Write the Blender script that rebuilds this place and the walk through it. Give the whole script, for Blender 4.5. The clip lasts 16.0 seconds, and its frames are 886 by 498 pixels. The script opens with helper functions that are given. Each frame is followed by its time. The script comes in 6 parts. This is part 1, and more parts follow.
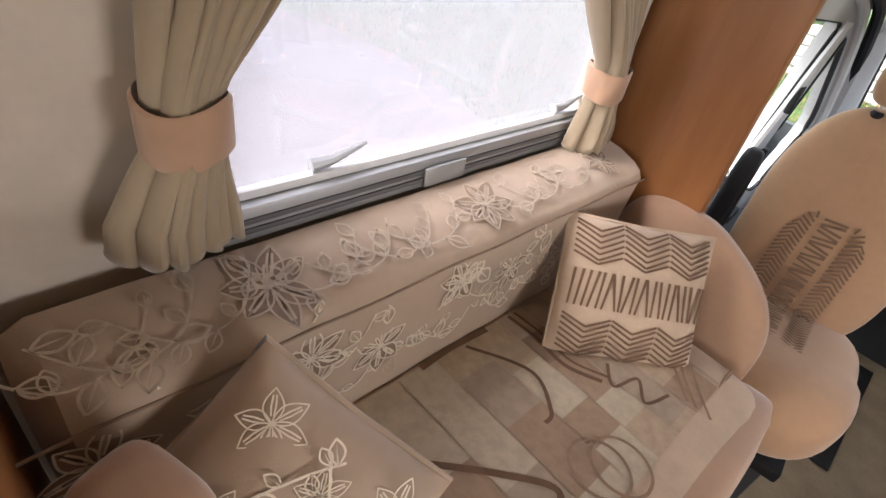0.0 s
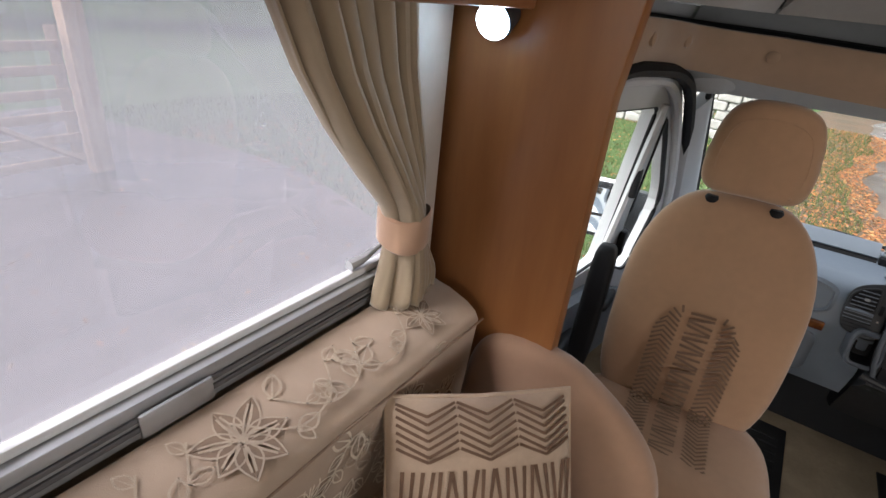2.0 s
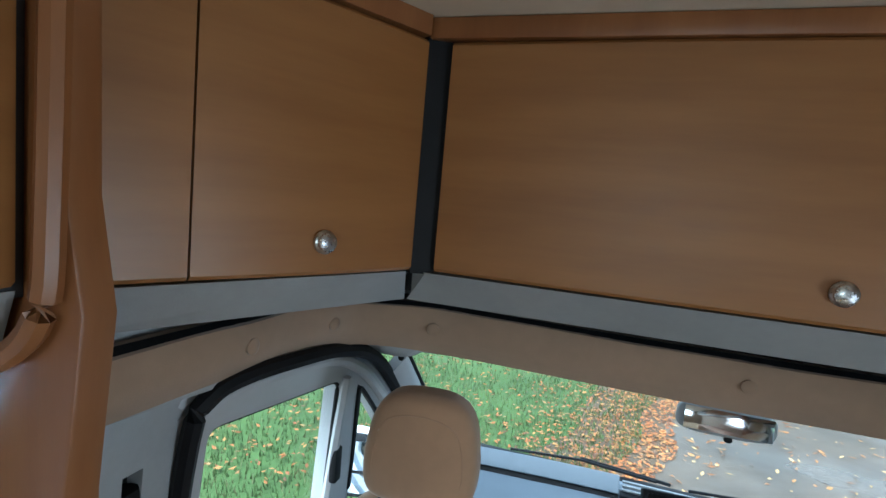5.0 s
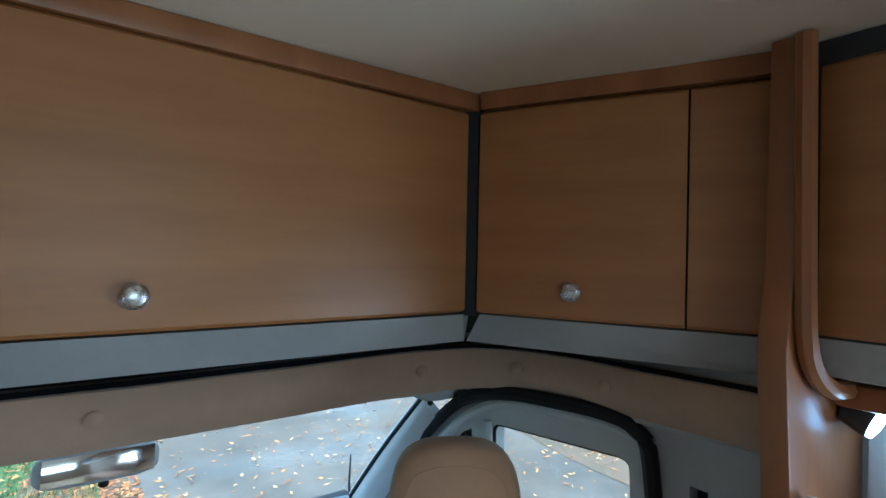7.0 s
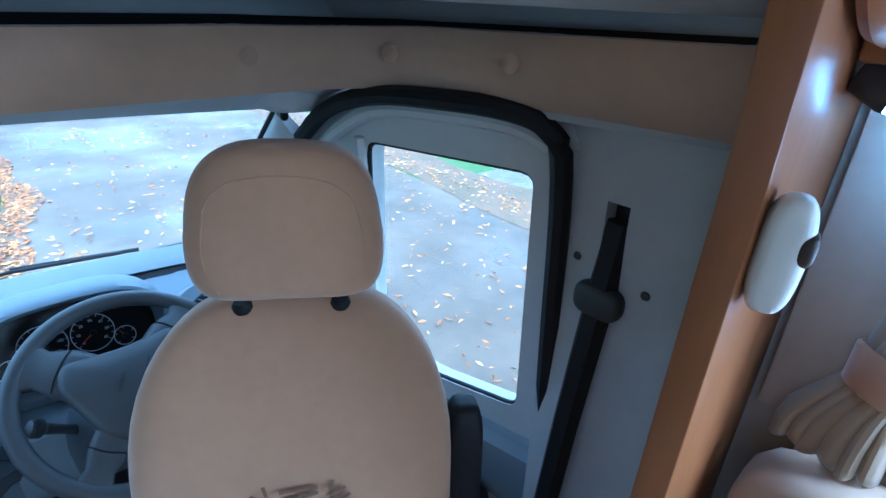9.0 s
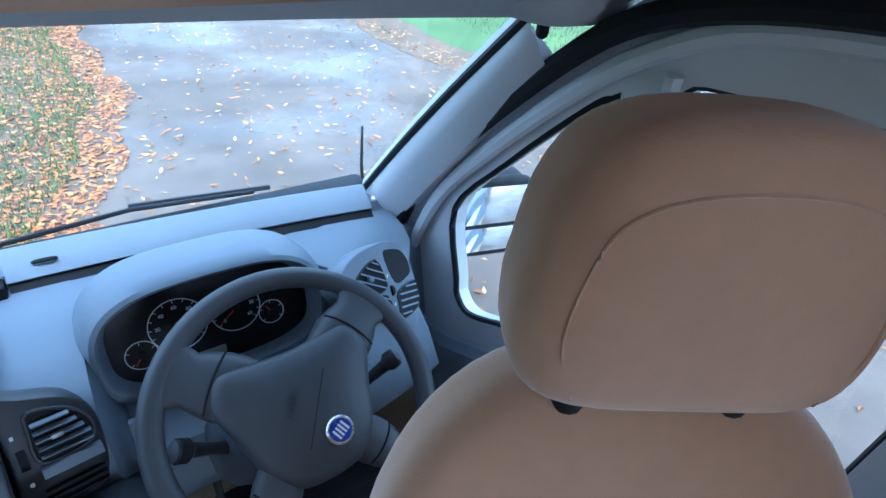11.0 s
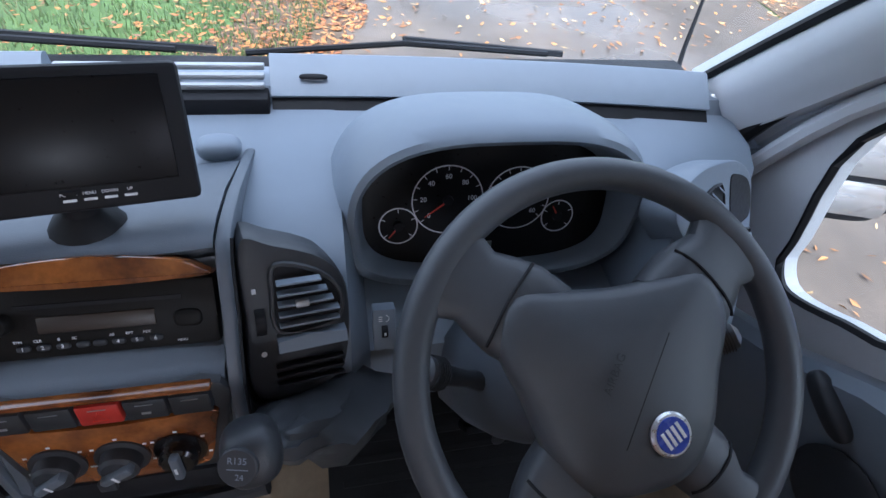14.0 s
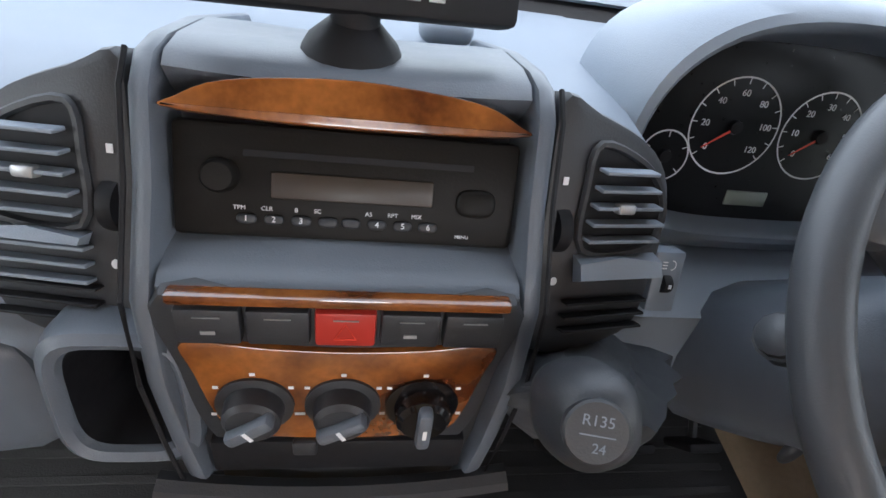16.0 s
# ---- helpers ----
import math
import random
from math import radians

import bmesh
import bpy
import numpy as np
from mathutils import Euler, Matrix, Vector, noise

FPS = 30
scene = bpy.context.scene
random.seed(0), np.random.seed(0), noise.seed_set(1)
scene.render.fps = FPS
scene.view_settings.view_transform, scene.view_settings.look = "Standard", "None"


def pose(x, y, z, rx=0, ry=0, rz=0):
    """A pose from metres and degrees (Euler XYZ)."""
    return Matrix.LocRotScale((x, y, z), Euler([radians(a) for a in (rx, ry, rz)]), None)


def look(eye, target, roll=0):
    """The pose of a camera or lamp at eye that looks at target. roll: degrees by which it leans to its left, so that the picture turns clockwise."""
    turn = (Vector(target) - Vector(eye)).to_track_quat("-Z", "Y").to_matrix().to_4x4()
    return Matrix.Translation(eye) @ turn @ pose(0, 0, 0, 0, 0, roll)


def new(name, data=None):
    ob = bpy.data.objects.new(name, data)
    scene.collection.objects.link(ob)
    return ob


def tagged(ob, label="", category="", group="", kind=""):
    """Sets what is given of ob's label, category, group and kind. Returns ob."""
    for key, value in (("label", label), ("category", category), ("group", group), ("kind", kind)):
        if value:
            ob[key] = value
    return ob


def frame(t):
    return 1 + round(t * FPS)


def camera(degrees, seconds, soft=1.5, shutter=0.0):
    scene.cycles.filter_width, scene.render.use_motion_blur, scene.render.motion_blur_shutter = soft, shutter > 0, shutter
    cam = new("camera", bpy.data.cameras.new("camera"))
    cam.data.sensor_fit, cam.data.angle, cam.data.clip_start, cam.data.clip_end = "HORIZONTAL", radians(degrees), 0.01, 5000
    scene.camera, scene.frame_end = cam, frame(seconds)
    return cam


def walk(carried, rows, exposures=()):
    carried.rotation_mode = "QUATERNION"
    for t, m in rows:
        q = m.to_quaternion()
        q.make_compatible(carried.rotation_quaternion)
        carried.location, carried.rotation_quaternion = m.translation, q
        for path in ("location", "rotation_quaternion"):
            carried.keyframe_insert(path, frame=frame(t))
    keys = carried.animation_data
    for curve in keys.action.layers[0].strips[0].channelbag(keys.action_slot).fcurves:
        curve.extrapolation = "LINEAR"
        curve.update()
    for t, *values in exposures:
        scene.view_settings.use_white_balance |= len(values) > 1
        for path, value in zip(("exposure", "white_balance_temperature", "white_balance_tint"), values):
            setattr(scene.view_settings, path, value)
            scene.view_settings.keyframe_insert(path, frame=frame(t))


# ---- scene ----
cam = camera(81.5, 16.0, soft=1.5)
PATH = [
    (0, pose(-0.528, -0.569, 1.357, 52.77, -9.94, 47.56)),
    (0.5, pose(-0.593, -0.506, 1.36, 54.2, -9.73, 44.35)),
    (1, pose(-0.639, -0.463, 1.366, 55.69, -9.13, 40.52)),
    (1.5, pose(-0.618, -0.363, 1.402, 59.17, -6.78, 37.41)),
    (2, pose(-0.557, -0.205, 1.426, 62.71, -5.71, 34.96)),
    (2.5, pose(-0.513, -0.085, 1.419, 65.87, -5.64, 29.39)),
    (3, pose(-0.494, 0.013, 1.438, 70.11, -5.41, 23.65)),
    (3.2, pose(-0.452, 0.074, 1.515, 69.42, -4.21, 23.66)),
    (5.3, pose(-0.246, 0.233, 1.649, 88.55, -4.43, 15.79)),
    (5.5, pose(-0.21, 0.238, 1.639, 90.74, -4.24, 10.89)),
    (6, pose(-0.153, 0.258, 1.661, 91.34, -4.09, -4.27)),
    (6.5, pose(-0.084, 0.27, 1.657, 92.05, -1.82, -20.43)),
    (7, pose(-0.043, 0.291, 1.627, 90.63, -1.31, -36.14)),
    (7.5, pose(0.014, 0.31, 1.574, 84.57, -2.55, -46.68)),
    (8, pose(0.103, 0.334, 1.493, 77.43, -4.11, -48.42)),
    (8.2, pose(0.142, 0.349, 1.473, 73.28, -4.14, -45.98)),
    (10.3, pose(0.355, 0.786, 1.407, 61.39, -3, -43.31)),
    (10.6, pose(0.312, 0.859, 1.402, 59.63, -4.23, -41.2)),
    (11, pose(0.253, 0.961, 1.347, 55.89, -5.01, -35.38)),
    (11.5, pose(0.281, 1.085, 1.287, 51.21, -6.62, -33.64)),
    (12, pose(0.328, 1.168, 1.275, 51.17, -5.79, -38.05)),
    (12.5, pose(0.332, 1.192, 1.274, 51.47, -4.17, -36.77)),
    (13, pose(0.207, 1.218, 1.235, 50.79, -6.49, -25.81)),
    (13.5, pose(0.187, 1.223, 1.206, 48.82, -6.1, -17.05)),
    (14, pose(0.165, 1.232, 1.142, 44.2, -5.9, -11.0)),
    (14.5, pose(0.133, 1.256, 1.076, 41.1, -7.4, -6.8)),
    (15, pose(0.066, 1.252, 1.02, 44.33, -7.77, -7.01)),
    (15.5, pose(0.021, 1.266, 0.97, 45.8, -6.46, -4.65)),
    (16, pose(-0.034, 1.303, 0.938, 46.2, -8.31, -4.71)),
]
EXPOSURE = [(0.0, 2.95, 6400, 13), (1.5, 2.4, 6500, 12), (3.2, 1.8, 5400, 8), (5.3, 2.5, 4950, -6), (7.0, 2.65, 4450, -8), (8.2, 3.15, 3900, -6), (10.3, 2.95, 4050, 1), (12.5, 2.8, 5000, 10), (14.0, 2.7, 5300, 14), (15.0, 3.3, 5600, 12), (16.0, 3.6, 6100, 12)]
walk(cam, PATH, EXPOSURE)

# ---- daylight: an overcast sky ----
world = bpy.data.worlds.new("overcast_sky")
scene.world = world
world.use_nodes = True
wn = world.node_tree.nodes
sky = wn.new("ShaderNodeTexSky")
sky.sky_type = "NISHITA"
sky.sun_disc = False
sky.sun_elevation, sky.sun_rotation = radians(50), radians(200)
sky.dust_density, sky.air_density = 6.0, 1.0
cloud = wn.new("ShaderNodeHueSaturation")
cloud.inputs["Saturation"].default_value = 0.3
world.node_tree.links.new(sky.outputs[0], cloud.inputs["Color"])
world.node_tree.links.new(cloud.outputs[0], wn["Background"].inputs[0])
wn["Background"].inputs[1].default_value = 0.15
sun = new("sun", bpy.data.lights.new("sun", "SUN"))
sun.data.energy, sun.data.angle, sun.data.color = 1.3, radians(60), (1.0, 0.97, 0.93)
sun.matrix_world = look((0, 0, 10), (1.5, 7.0, 0))



def light_panel(name, eye, target, sx, sy, power):
    """An area lamp that shines in through one opening, as daylight or as fill."""
    la = bpy.data.lights.new(name, "AREA")
    la.shape, la.size, la.size_y, la.energy, la.color = "RECTANGLE", sx, sy, power, (1.0, 0.97, 0.92)
    ob = new(name, la)
    ob.matrix_world = look(eye, target)
    return ob


light_panel("window_daylight", (1.135, 0.06, 1.19), (0.0, 0.06, 1.0), 0.80, 0.46, 3.0)
# added fill lamp behind the camera; no rear window is known here
light_panel("rear_fill_light", (0.0, -3.03, 1.45), (0.0, 0.0, 1.4), 1.15, 0.66, 2.1)


# ---- materials ----
def mat(name, col, rough=0.6, metal=0.0, var=0.18, scale=6.0, bump=0.0, bscale=120.0, col2=None, stretch=(1, 1, 1), sheen=0.0, spec=0.5, coat=0.0, stain=0.0):
    """Procedural surface: colour that varies at two scales and a fine relief."""
    m = bpy.data.materials.new(name)
    m.use_nodes = True
    nt = m.node_tree
    n, l = nt.nodes, nt.links
    b = n["Principled BSDF"]
    b.inputs["Roughness"].default_value, b.inputs["Metallic"].default_value = rough, metal
    b.inputs["Specular IOR Level"].default_value = spec
    b.inputs["Sheen Weight"].default_value, b.inputs["Coat Weight"].default_value = sheen, coat
    tc, mp = n.new("ShaderNodeTexCoord"), n.new("ShaderNodeMapping")
    mp.inputs["Scale"].default_value = stretch
    l.new(tc.outputs["Object"], mp.inputs[0])
    c2 = col2 or tuple(c * (1 - var) for c in col)
    big, fine = n.new("ShaderNodeTexNoise"), n.new("ShaderNodeTexNoise")
    big.inputs["Scale"].default_value, big.inputs["Detail"].default_value = scale, 5
    fine.inputs["Scale"].default_value, fine.inputs["Detail"].default_value = scale * 9, 3
    l.new(mp.outputs[0], big.inputs[0]), l.new(mp.outputs[0], fine.inputs[0])
    ramp = n.new("ShaderNodeMapRange")
    ramp.inputs[1].default_value, ramp.inputs[2].default_value = 0.35, 0.65
    l.new(big.outputs[0], ramp.inputs[0])
    mix = n.new("ShaderNodeMix")
    mix.data_type = "RGBA"
    mix.inputs[6].default_value, mix.inputs[7].default_value = (*col, 1), (*c2, 1)
    l.new(ramp.outputs[0], mix.inputs[0])
    mix2 = n.new("ShaderNodeMix")
    mix2.data_type, mix2.blend_type = "RGBA", "MULTIPLY"
    mr = n.new("ShaderNodeMapRange")
    mr.inputs[3].default_value, mr.inputs[4].default_value = 1 - var, 1 + var * 0.4
    l.new(fine.outputs[0], mr.inputs[0])
    mix2.inputs[0].default_value = 1.0
    l.new(mix.outputs[2], mix2.inputs[6]), l.new(mr.outputs[0], mix2.inputs[7])
    l.new(mix2.outputs[2], b.inputs["Base Color"])
    rr = n.new("ShaderNodeMapRange")
    rr.inputs[3].default_value, rr.inputs[4].default_value = max(rough - 0.08, 0.02), min(rough + 0.1, 1)
    l.new(fine.outputs[0], rr.inputs[0]), l.new(rr.outputs[0], b.inputs["Roughness"])
    if bump:
        bn, bp = n.new("ShaderNodeTexNoise"), n.new("ShaderNodeBump")
        bn.inputs["Scale"].default_value, bn.inputs["Detail"].default_value = bscale, 3
        l.new(mp.outputs[0], bn.inputs[0]), l.new(bn.outputs[0], bp.inputs["Height"])
        bp.inputs["Strength"].default_value, bp.inputs["Distance"].default_value = bump, 0.004
        l.new(bp.outputs[0], b.inputs["Normal"])
    return m


def glass(name, tint=(1, 1, 1), fog=0.0, gloss=0.035, rough=0.0):
    """A clear or misted pane."""
    m = bpy.data.materials.new(name)
    m.use_nodes = True
    n, l = m.node_tree.nodes, m.node_tree.links
    n.remove(n["Principled BSDF"])
    tr, gl, tl, m1, m2 = (n.new("ShaderNode" + k) for k in ("BsdfTransparent", "BsdfGlossy", "BsdfTranslucent", "MixShader", "MixShader"))
    tr.inputs[0].default_value, gl.inputs["Roughness"].default_value = (*tint, 1), rough
    tl.inputs[0].default_value = (0.50, 0.50, 0.54, 1)
    m2.inputs[0].default_value = gloss
    if fog:
        tc, ns, mr = n.new("ShaderNodeTexCoord"), n.new("ShaderNodeTexNoise"), n.new("ShaderNodeMapRange")
        ns.inputs["Scale"].default_value, ns.inputs["Detail"].default_value = 3.0, 6
        mr.inputs[3].default_value, mr.inputs[4].default_value = fog * 0.75, min(fog * 1.25, 1)
        l.new(tc.outputs["Object"], ns.inputs[0]), l.new(ns.outputs[0], mr.inputs[0]), l.new(mr.outputs[0], m1.inputs[0])
    else:
        m1.inputs[0].default_value = 0.0
    l.new(tr.outputs[0], m1.inputs[1]), l.new(tl.outputs[0], m1.inputs[2])
    l.new(m1.outputs[0], m2.inputs[1]), l.new(gl.outputs[0], m2.inputs[2])
    l.new(m2.outputs[0], n["Material Output"].inputs[0])
    return m


def glow(name, col, power):
    m = bpy.data.materials.new(name)
    m.use_nodes = True
    b = m.node_tree.nodes["Principled BSDF"]
    b.inputs["Emission Color"].default_value, b.inputs["Emission Strength"].default_value = (*col, 1), power
    return m


M_WOOD = mat("cherry_laminate", (0.345, 0.155, 0.045), 0.38, var=0.09, scale=1.6, col2=(0.27, 0.116, 0.032), stretch=(1, 1, 9), bump=0.04, bscale=60)
M_WOODV = mat("cherry_laminate_upright", (0.30, 0.125, 0.042), 0.36, var=0.10, scale=2.2, col2=(0.235, 0.092, 0.030), stretch=(7, 7, 1), bump=0.04, bscale=60)
M_BURL = mat("walnut_burl", (0.30, 0.100, 0.022), 0.18, var=0.40, scale=24, col2=(0.085, 0.022, 0.006), coat=0.8)
M_FLORAL = mat("floral_jacquard", (0.44, 0.33, 0.24), 0.62, var=0.12, scale=4, bump=0.12, bscale=700, sheen=0.3, spec=0.35)
M_THREAD = mat("embroidery_thread", (0.50, 0.395, 0.285), 0.45, var=0.2, scale=60, bump=0.3, bscale=900, sheen=0.3)
M_THREAD_L = mat("pale_embroidery_thread", (0.76, 0.66, 0.52), 0.4, var=0.15, scale=60, bump=0.3, bscale=900, sheen=0.3)
M_THREAD_D = mat("embroidery_shadow", (0.27, 0.185, 0.125), 0.6, var=0.2, scale=60, bump=0.3, bscale=900)
M_SUEDE = mat("beige_suede", (0.40, 0.245, 0.155), 0.85, var=0.10, scale=7, bump=0.10, bscale=500, sheen=0.5, spec=0.2)
M_SEAT = mat("seat_velour", (0.46, 0.285, 0.17), 0.9, var=0.10, scale=6, bump=0.12, bscale=650, sheen=0.5, spec=0.2)
M_SEATPRINT = mat("seat_print_base", (0.50, 0.39, 0.28), 0.85, var=0.1, scale=12, bump=0.1, bscale=650, sheen=0.3)
M_BROWN = mat("brown_print", (0.17, 0.095, 0.055), 0.85, var=0.25, scale=30, bump=0.1, bscale=650)
M_WEAVE = mat("woven_brown", (0.21, 0.13, 0.08), 0.85, var=0.2, scale=40, bump=0.1, bscale=650)
M_TAN = mat("tan_print", (0.30, 0.20, 0.13), 0.85, var=0.2, scale=30, bump=0.1, bscale=650)
M_PILLOW = mat("pillow_linen", (0.50, 0.37, 0.26), 0.85, var=0.12, scale=14, bump=0.2, bscale=500, sheen=0.3)
M_CURTAIN = mat("curtain_cloth", (0.32, 0.25, 0.168), 0.85, var=0.10, scale=5, bump=0.08, bscale=600, sheen=0.3, spec=0.2)
M_WALL = mat("wall_vinyl", (0.52, 0.45, 0.37), 0.7, var=0.12, scale=5, bump=0.05, bscale=90)
M_CEIL = mat("ceiling_vinyl", (0.74, 0.66, 0.52), 0.75, var=0.06, scale=3, bump=0.04, bscale=200)
M_LEDGE = mat("grey_leatherette", (0.36, 0.36, 0.355), 0.5, var=0.10, scale=7, bump=0.08, bscale=300)
M_VALANCE = mat("valance_suede", (0.40, 0.27, 0.18), 0.85, var=0.12, scale=5, bump=0.1, bscale=400, sheen=0.4)
M_LINER = mat("grey_headliner", (0.42, 0.43, 0.44), 0.85, var=0.08, scale=9, bump=0.1, bscale=500)
M_PLASTIC = mat("slate_dash_plastic", (0.190, 0.222, 0.265), 0.48, var=0.08, scale=5, bump=0.10, bscale=800)
M_CONSOLE = mat("dark_slate_plastic", (0.098, 0.113, 0.134), 0.42, var=0.10, scale=6, bump=0.10, bscale=800)
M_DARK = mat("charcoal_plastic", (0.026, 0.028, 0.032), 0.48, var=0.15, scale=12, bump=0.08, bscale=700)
M_WHEEL = mat("wheel_rubber", (0.060, 0.064, 0.071), 0.46, var=0.12, scale=9, bump=0.08, bscale=900)
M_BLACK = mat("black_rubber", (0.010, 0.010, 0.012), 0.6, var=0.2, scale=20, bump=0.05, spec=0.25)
M_GLOSSB = mat("glossy_black", (0.008, 0.008, 0.009), 0.12, var=0.1, scale=20)
M_RADIO = mat("satin_black_plastic", (0.012, 0.011, 0.010), 0.42, var=0.15, scale=20, bump=0.05, bscale=600, spec=0.12)
M_PILLAR = mat("light_grey_plastic", (0.50, 0.51, 0.53), 0.55, var=0.06, scale=6, bump=0.06, bscale=700)
M_FRAMEP = mat("painted_door_frame", (0.50, 0.51, 0.53), 0.45, var=0.06, scale=6, bump=0.03, bscale=500)
M_ALU = mat("grey_aluminium", (0.42, 0.43, 0.44), 0.4, 0.6, var=0.08, scale=10)
M_DKRAIL = mat("dark_rail", (0.10, 0.10, 0.105), 0.5, var=0.1, scale=10)
M_CHROME = mat("brushed_nickel", (0.62, 0.62, 0.62), 0.28, 1.0, var=0.08, scale=30)
M_WHITEP = mat("white_plastic", (0.75, 0.76, 0.76), 0.4, var=0.05, scale=10)
M_WHITEINK = mat("white_marking", (0.75, 0.76, 0.78), 0.6, var=0.05, scale=10)
M_REDINK = mat("red_needle", (0.65, 0.06, 0.03), 0.5, var=0.05, scale=10)
M_REDP = mat("red_hazard_plastic", (0.42, 0.03, 0.02), 0.35, var=0.1, scale=15)
M_BLUE = mat("blue_badge", (0.02, 0.05, 0.35), 0.25, var=0.1, scale=20, coat=0.5)
M_CARPET = mat("beige_carpet", (0.42, 0.33, 0.22), 0.95, var=0.2, scale=8, bump=0.4, bscale=500)
M_MAT = mat("black_rubber_mat", (0.02, 0.02, 0.021), 0.6, var=0.3, scale=10, bump=0.2, bscale=300)
M_LAMP = glow("led_light", (0.50, 0.74, 1.0), 9)
M_LCD = mat("dim_lcd", (0.030, 0.022, 0.016), 0.4, var=0.1, scale=20)
M_LCDG = mat("grey_green_lcd", (0.16, 0.18, 0.15), 0.3, var=0.05, scale=20)
M_SCREEN = mat("screen_black", (0.006, 0.006, 0.007), 0.30, var=0.1, scale=20, spec=0.2)
M_GLASS = glass("clear_glass", (0.93, 0.97, 0.95))
M_MISTED = glass("misted_acrylic", (0.62, 0.61, 0.66), fog=0.26)
M_MIRROR = mat("mirror_glass", (0.82, 0.85, 0.88), 0.04, 1.0, var=0.02, scale=5)


# ---- mesh helpers ----
def part(name, bm, material, parent=None, label="", smooth=True):
    me = bpy.data.meshes.new(name)
    bm.normal_update()
    bm.to_mesh(me)
    bm.free()
    if smooth:
        for p in me.polygons:
            p.use_smooth = True
        me.set_sharp_from_angle(angle=radians(38))
    me.materials.append(material)
    ob = new(name, me)
    ob.parent = parent
    if label:
        ob["label"] = label
    return ob


def thing(name, label, category, group="", kind="", at=None):
    ob = new(name)
    ob.empty_display_size = 0.05
    if at is not None:
        ob.matrix_world = at
    return tagged(ob, label, category, group, kind)


def setting(name, bm, material, label, category="", smooth=True):
    return tagged(part(name, bm, material, None, "", smooth), label, category or name.split("_")[0], kind="structure")


def box(bm, x0, x1, y0, y1, z0, z1, bev=0.0, seg=2, m=None):
    r = bmesh.ops.create_cube(bm, size=1)
    t = Matrix.Translation(((x0 + x1) / 2, (y0 + y1) / 2, (z0 + z1) / 2)) @ Matrix.Diagonal((x1 - x0, y1 - y0, z1 - z0, 1))
    bmesh.ops.transform(bm, matrix=t, verts=r["verts"])
    vs = r["verts"]
    if bev:
        es = list({e for v in vs for e in v.link_edges})
        q = bmesh.ops.bevel(bm, geom=es, offset=bev, segments=seg, affect="EDGES", profile=0.5)
        vs = q["verts"] + [v for v in vs if v.is_valid]
        vs = list({v for v in vs if v.is_valid})
    if m is not None:
        bmesh.ops.transform(bm, matrix=m, verts=vs)
    return bm


def boxm(x0, x1, y0, y1, z0, z1, bev=0.0, seg=2, m=None):
    return box(bmesh.new(), x0, x1, y0, y1, z0, z1, bev, seg, m)


def pad(sx, sy, sz, n=5.0, res=10, m=None, f=None, bm=None):
    """A soft rounded block with half sizes sx, sy, sz; n: how square it is; f: a bend of its points."""
    bm = bm or bmesh.new()
    t = bmesh.new()
    bmesh.ops.create_cube(t, size=2)
    bmesh.ops.subdivide_edges(t, edges=t.edges[:], cuts=res, use_grid_fill=True)
    for v in t.verts:
        p = v.co
        s = (abs(p.x) ** n + abs(p.y) ** n + abs(p.z) ** n) ** (-1 / n)
        q = Vector((p.x * s * sx, p.y * s * sy, p.z * s * sz))
        if f:
            q = Vector(f(q))
        v.co = m @ q if m is not None else q
    tmp = bpy.data.meshes.new("tmp")
    t.to_mesh(tmp)
    t.free()
    bm.from_mesh(tmp)
    bpy.data.meshes.remove(tmp)
    return bm


def sweep(pts, rad, sides=10, closed=False, bm=None, flat=1.0, m=None):
    """A round tube along points; rad: one radius or a list."""
    bm = bm or bmesh.new()
    pts = [Vector(p) for p in pts]
    k = len(pts)
    rings = []
    up = Vector((0, 0, 1))
    for i, p in enumerate(pts):
        a = pts[(i - 1) % k] if closed or i else p
        b = pts[(i + 1) % k] if closed or i < k - 1 else p
        d = (b - a).normalized()
        u = up if abs(d.dot(up)) < 0.95 else Vector((1, 0, 0))
        s = d.cross(u).normalized()
        w = s.cross(d)
        r = rad[i] if isinstance(rad, (list, tuple)) else rad
        ring = []
        for j in range(sides):
            an = 2 * math.pi * j / sides
            q = p + s * math.cos(an) * r + w * math.sin(an) * r * flat
            ring.append(bm.verts.new(m @ q if m is not None else q))
        rings.append(ring)
    for i in range(k if closed else k - 1):
        A, B = rings[i], rings[(i + 1) % k]
        for j in range(sides):
            bm.faces.new((A[j], A[(j + 1) % sides], B[(j + 1) % sides], B[j]))
    if not closed:
        bm.faces.new(rings[0][::-1]), bm.faces.new(rings[-1])
    bmesh.ops.recalc_face_normals(bm, faces=bm.faces[:])
    return bm


def lathe(prof, sides=24, m=None, bm=None):
    """Profile (r, z) turned round z."""
    bm = bm or bmesh.new()
    rings = []
    for r, z in prof:
        ring = []
        for j in range(sides):
            a = 2 * math.pi * j / sides
            q = Vector((r * math.cos(a), r * math.sin(a), z))
            ring.append(bm.verts.new(m @ q if m is not None else q))
        rings.append(ring)
    for A, B in zip(rings, rings[1:]):
        for j in range(sides):
            bm.faces.new((A[j], A[(j + 1) % sides], B[(j + 1) % sides], B[j]))
    bm.faces.new(rings[0][::-1]), bm.faces.new(rings[-1])
    bmesh.ops.recalc_face_normals(bm, faces=bm.faces[:])
    return bm


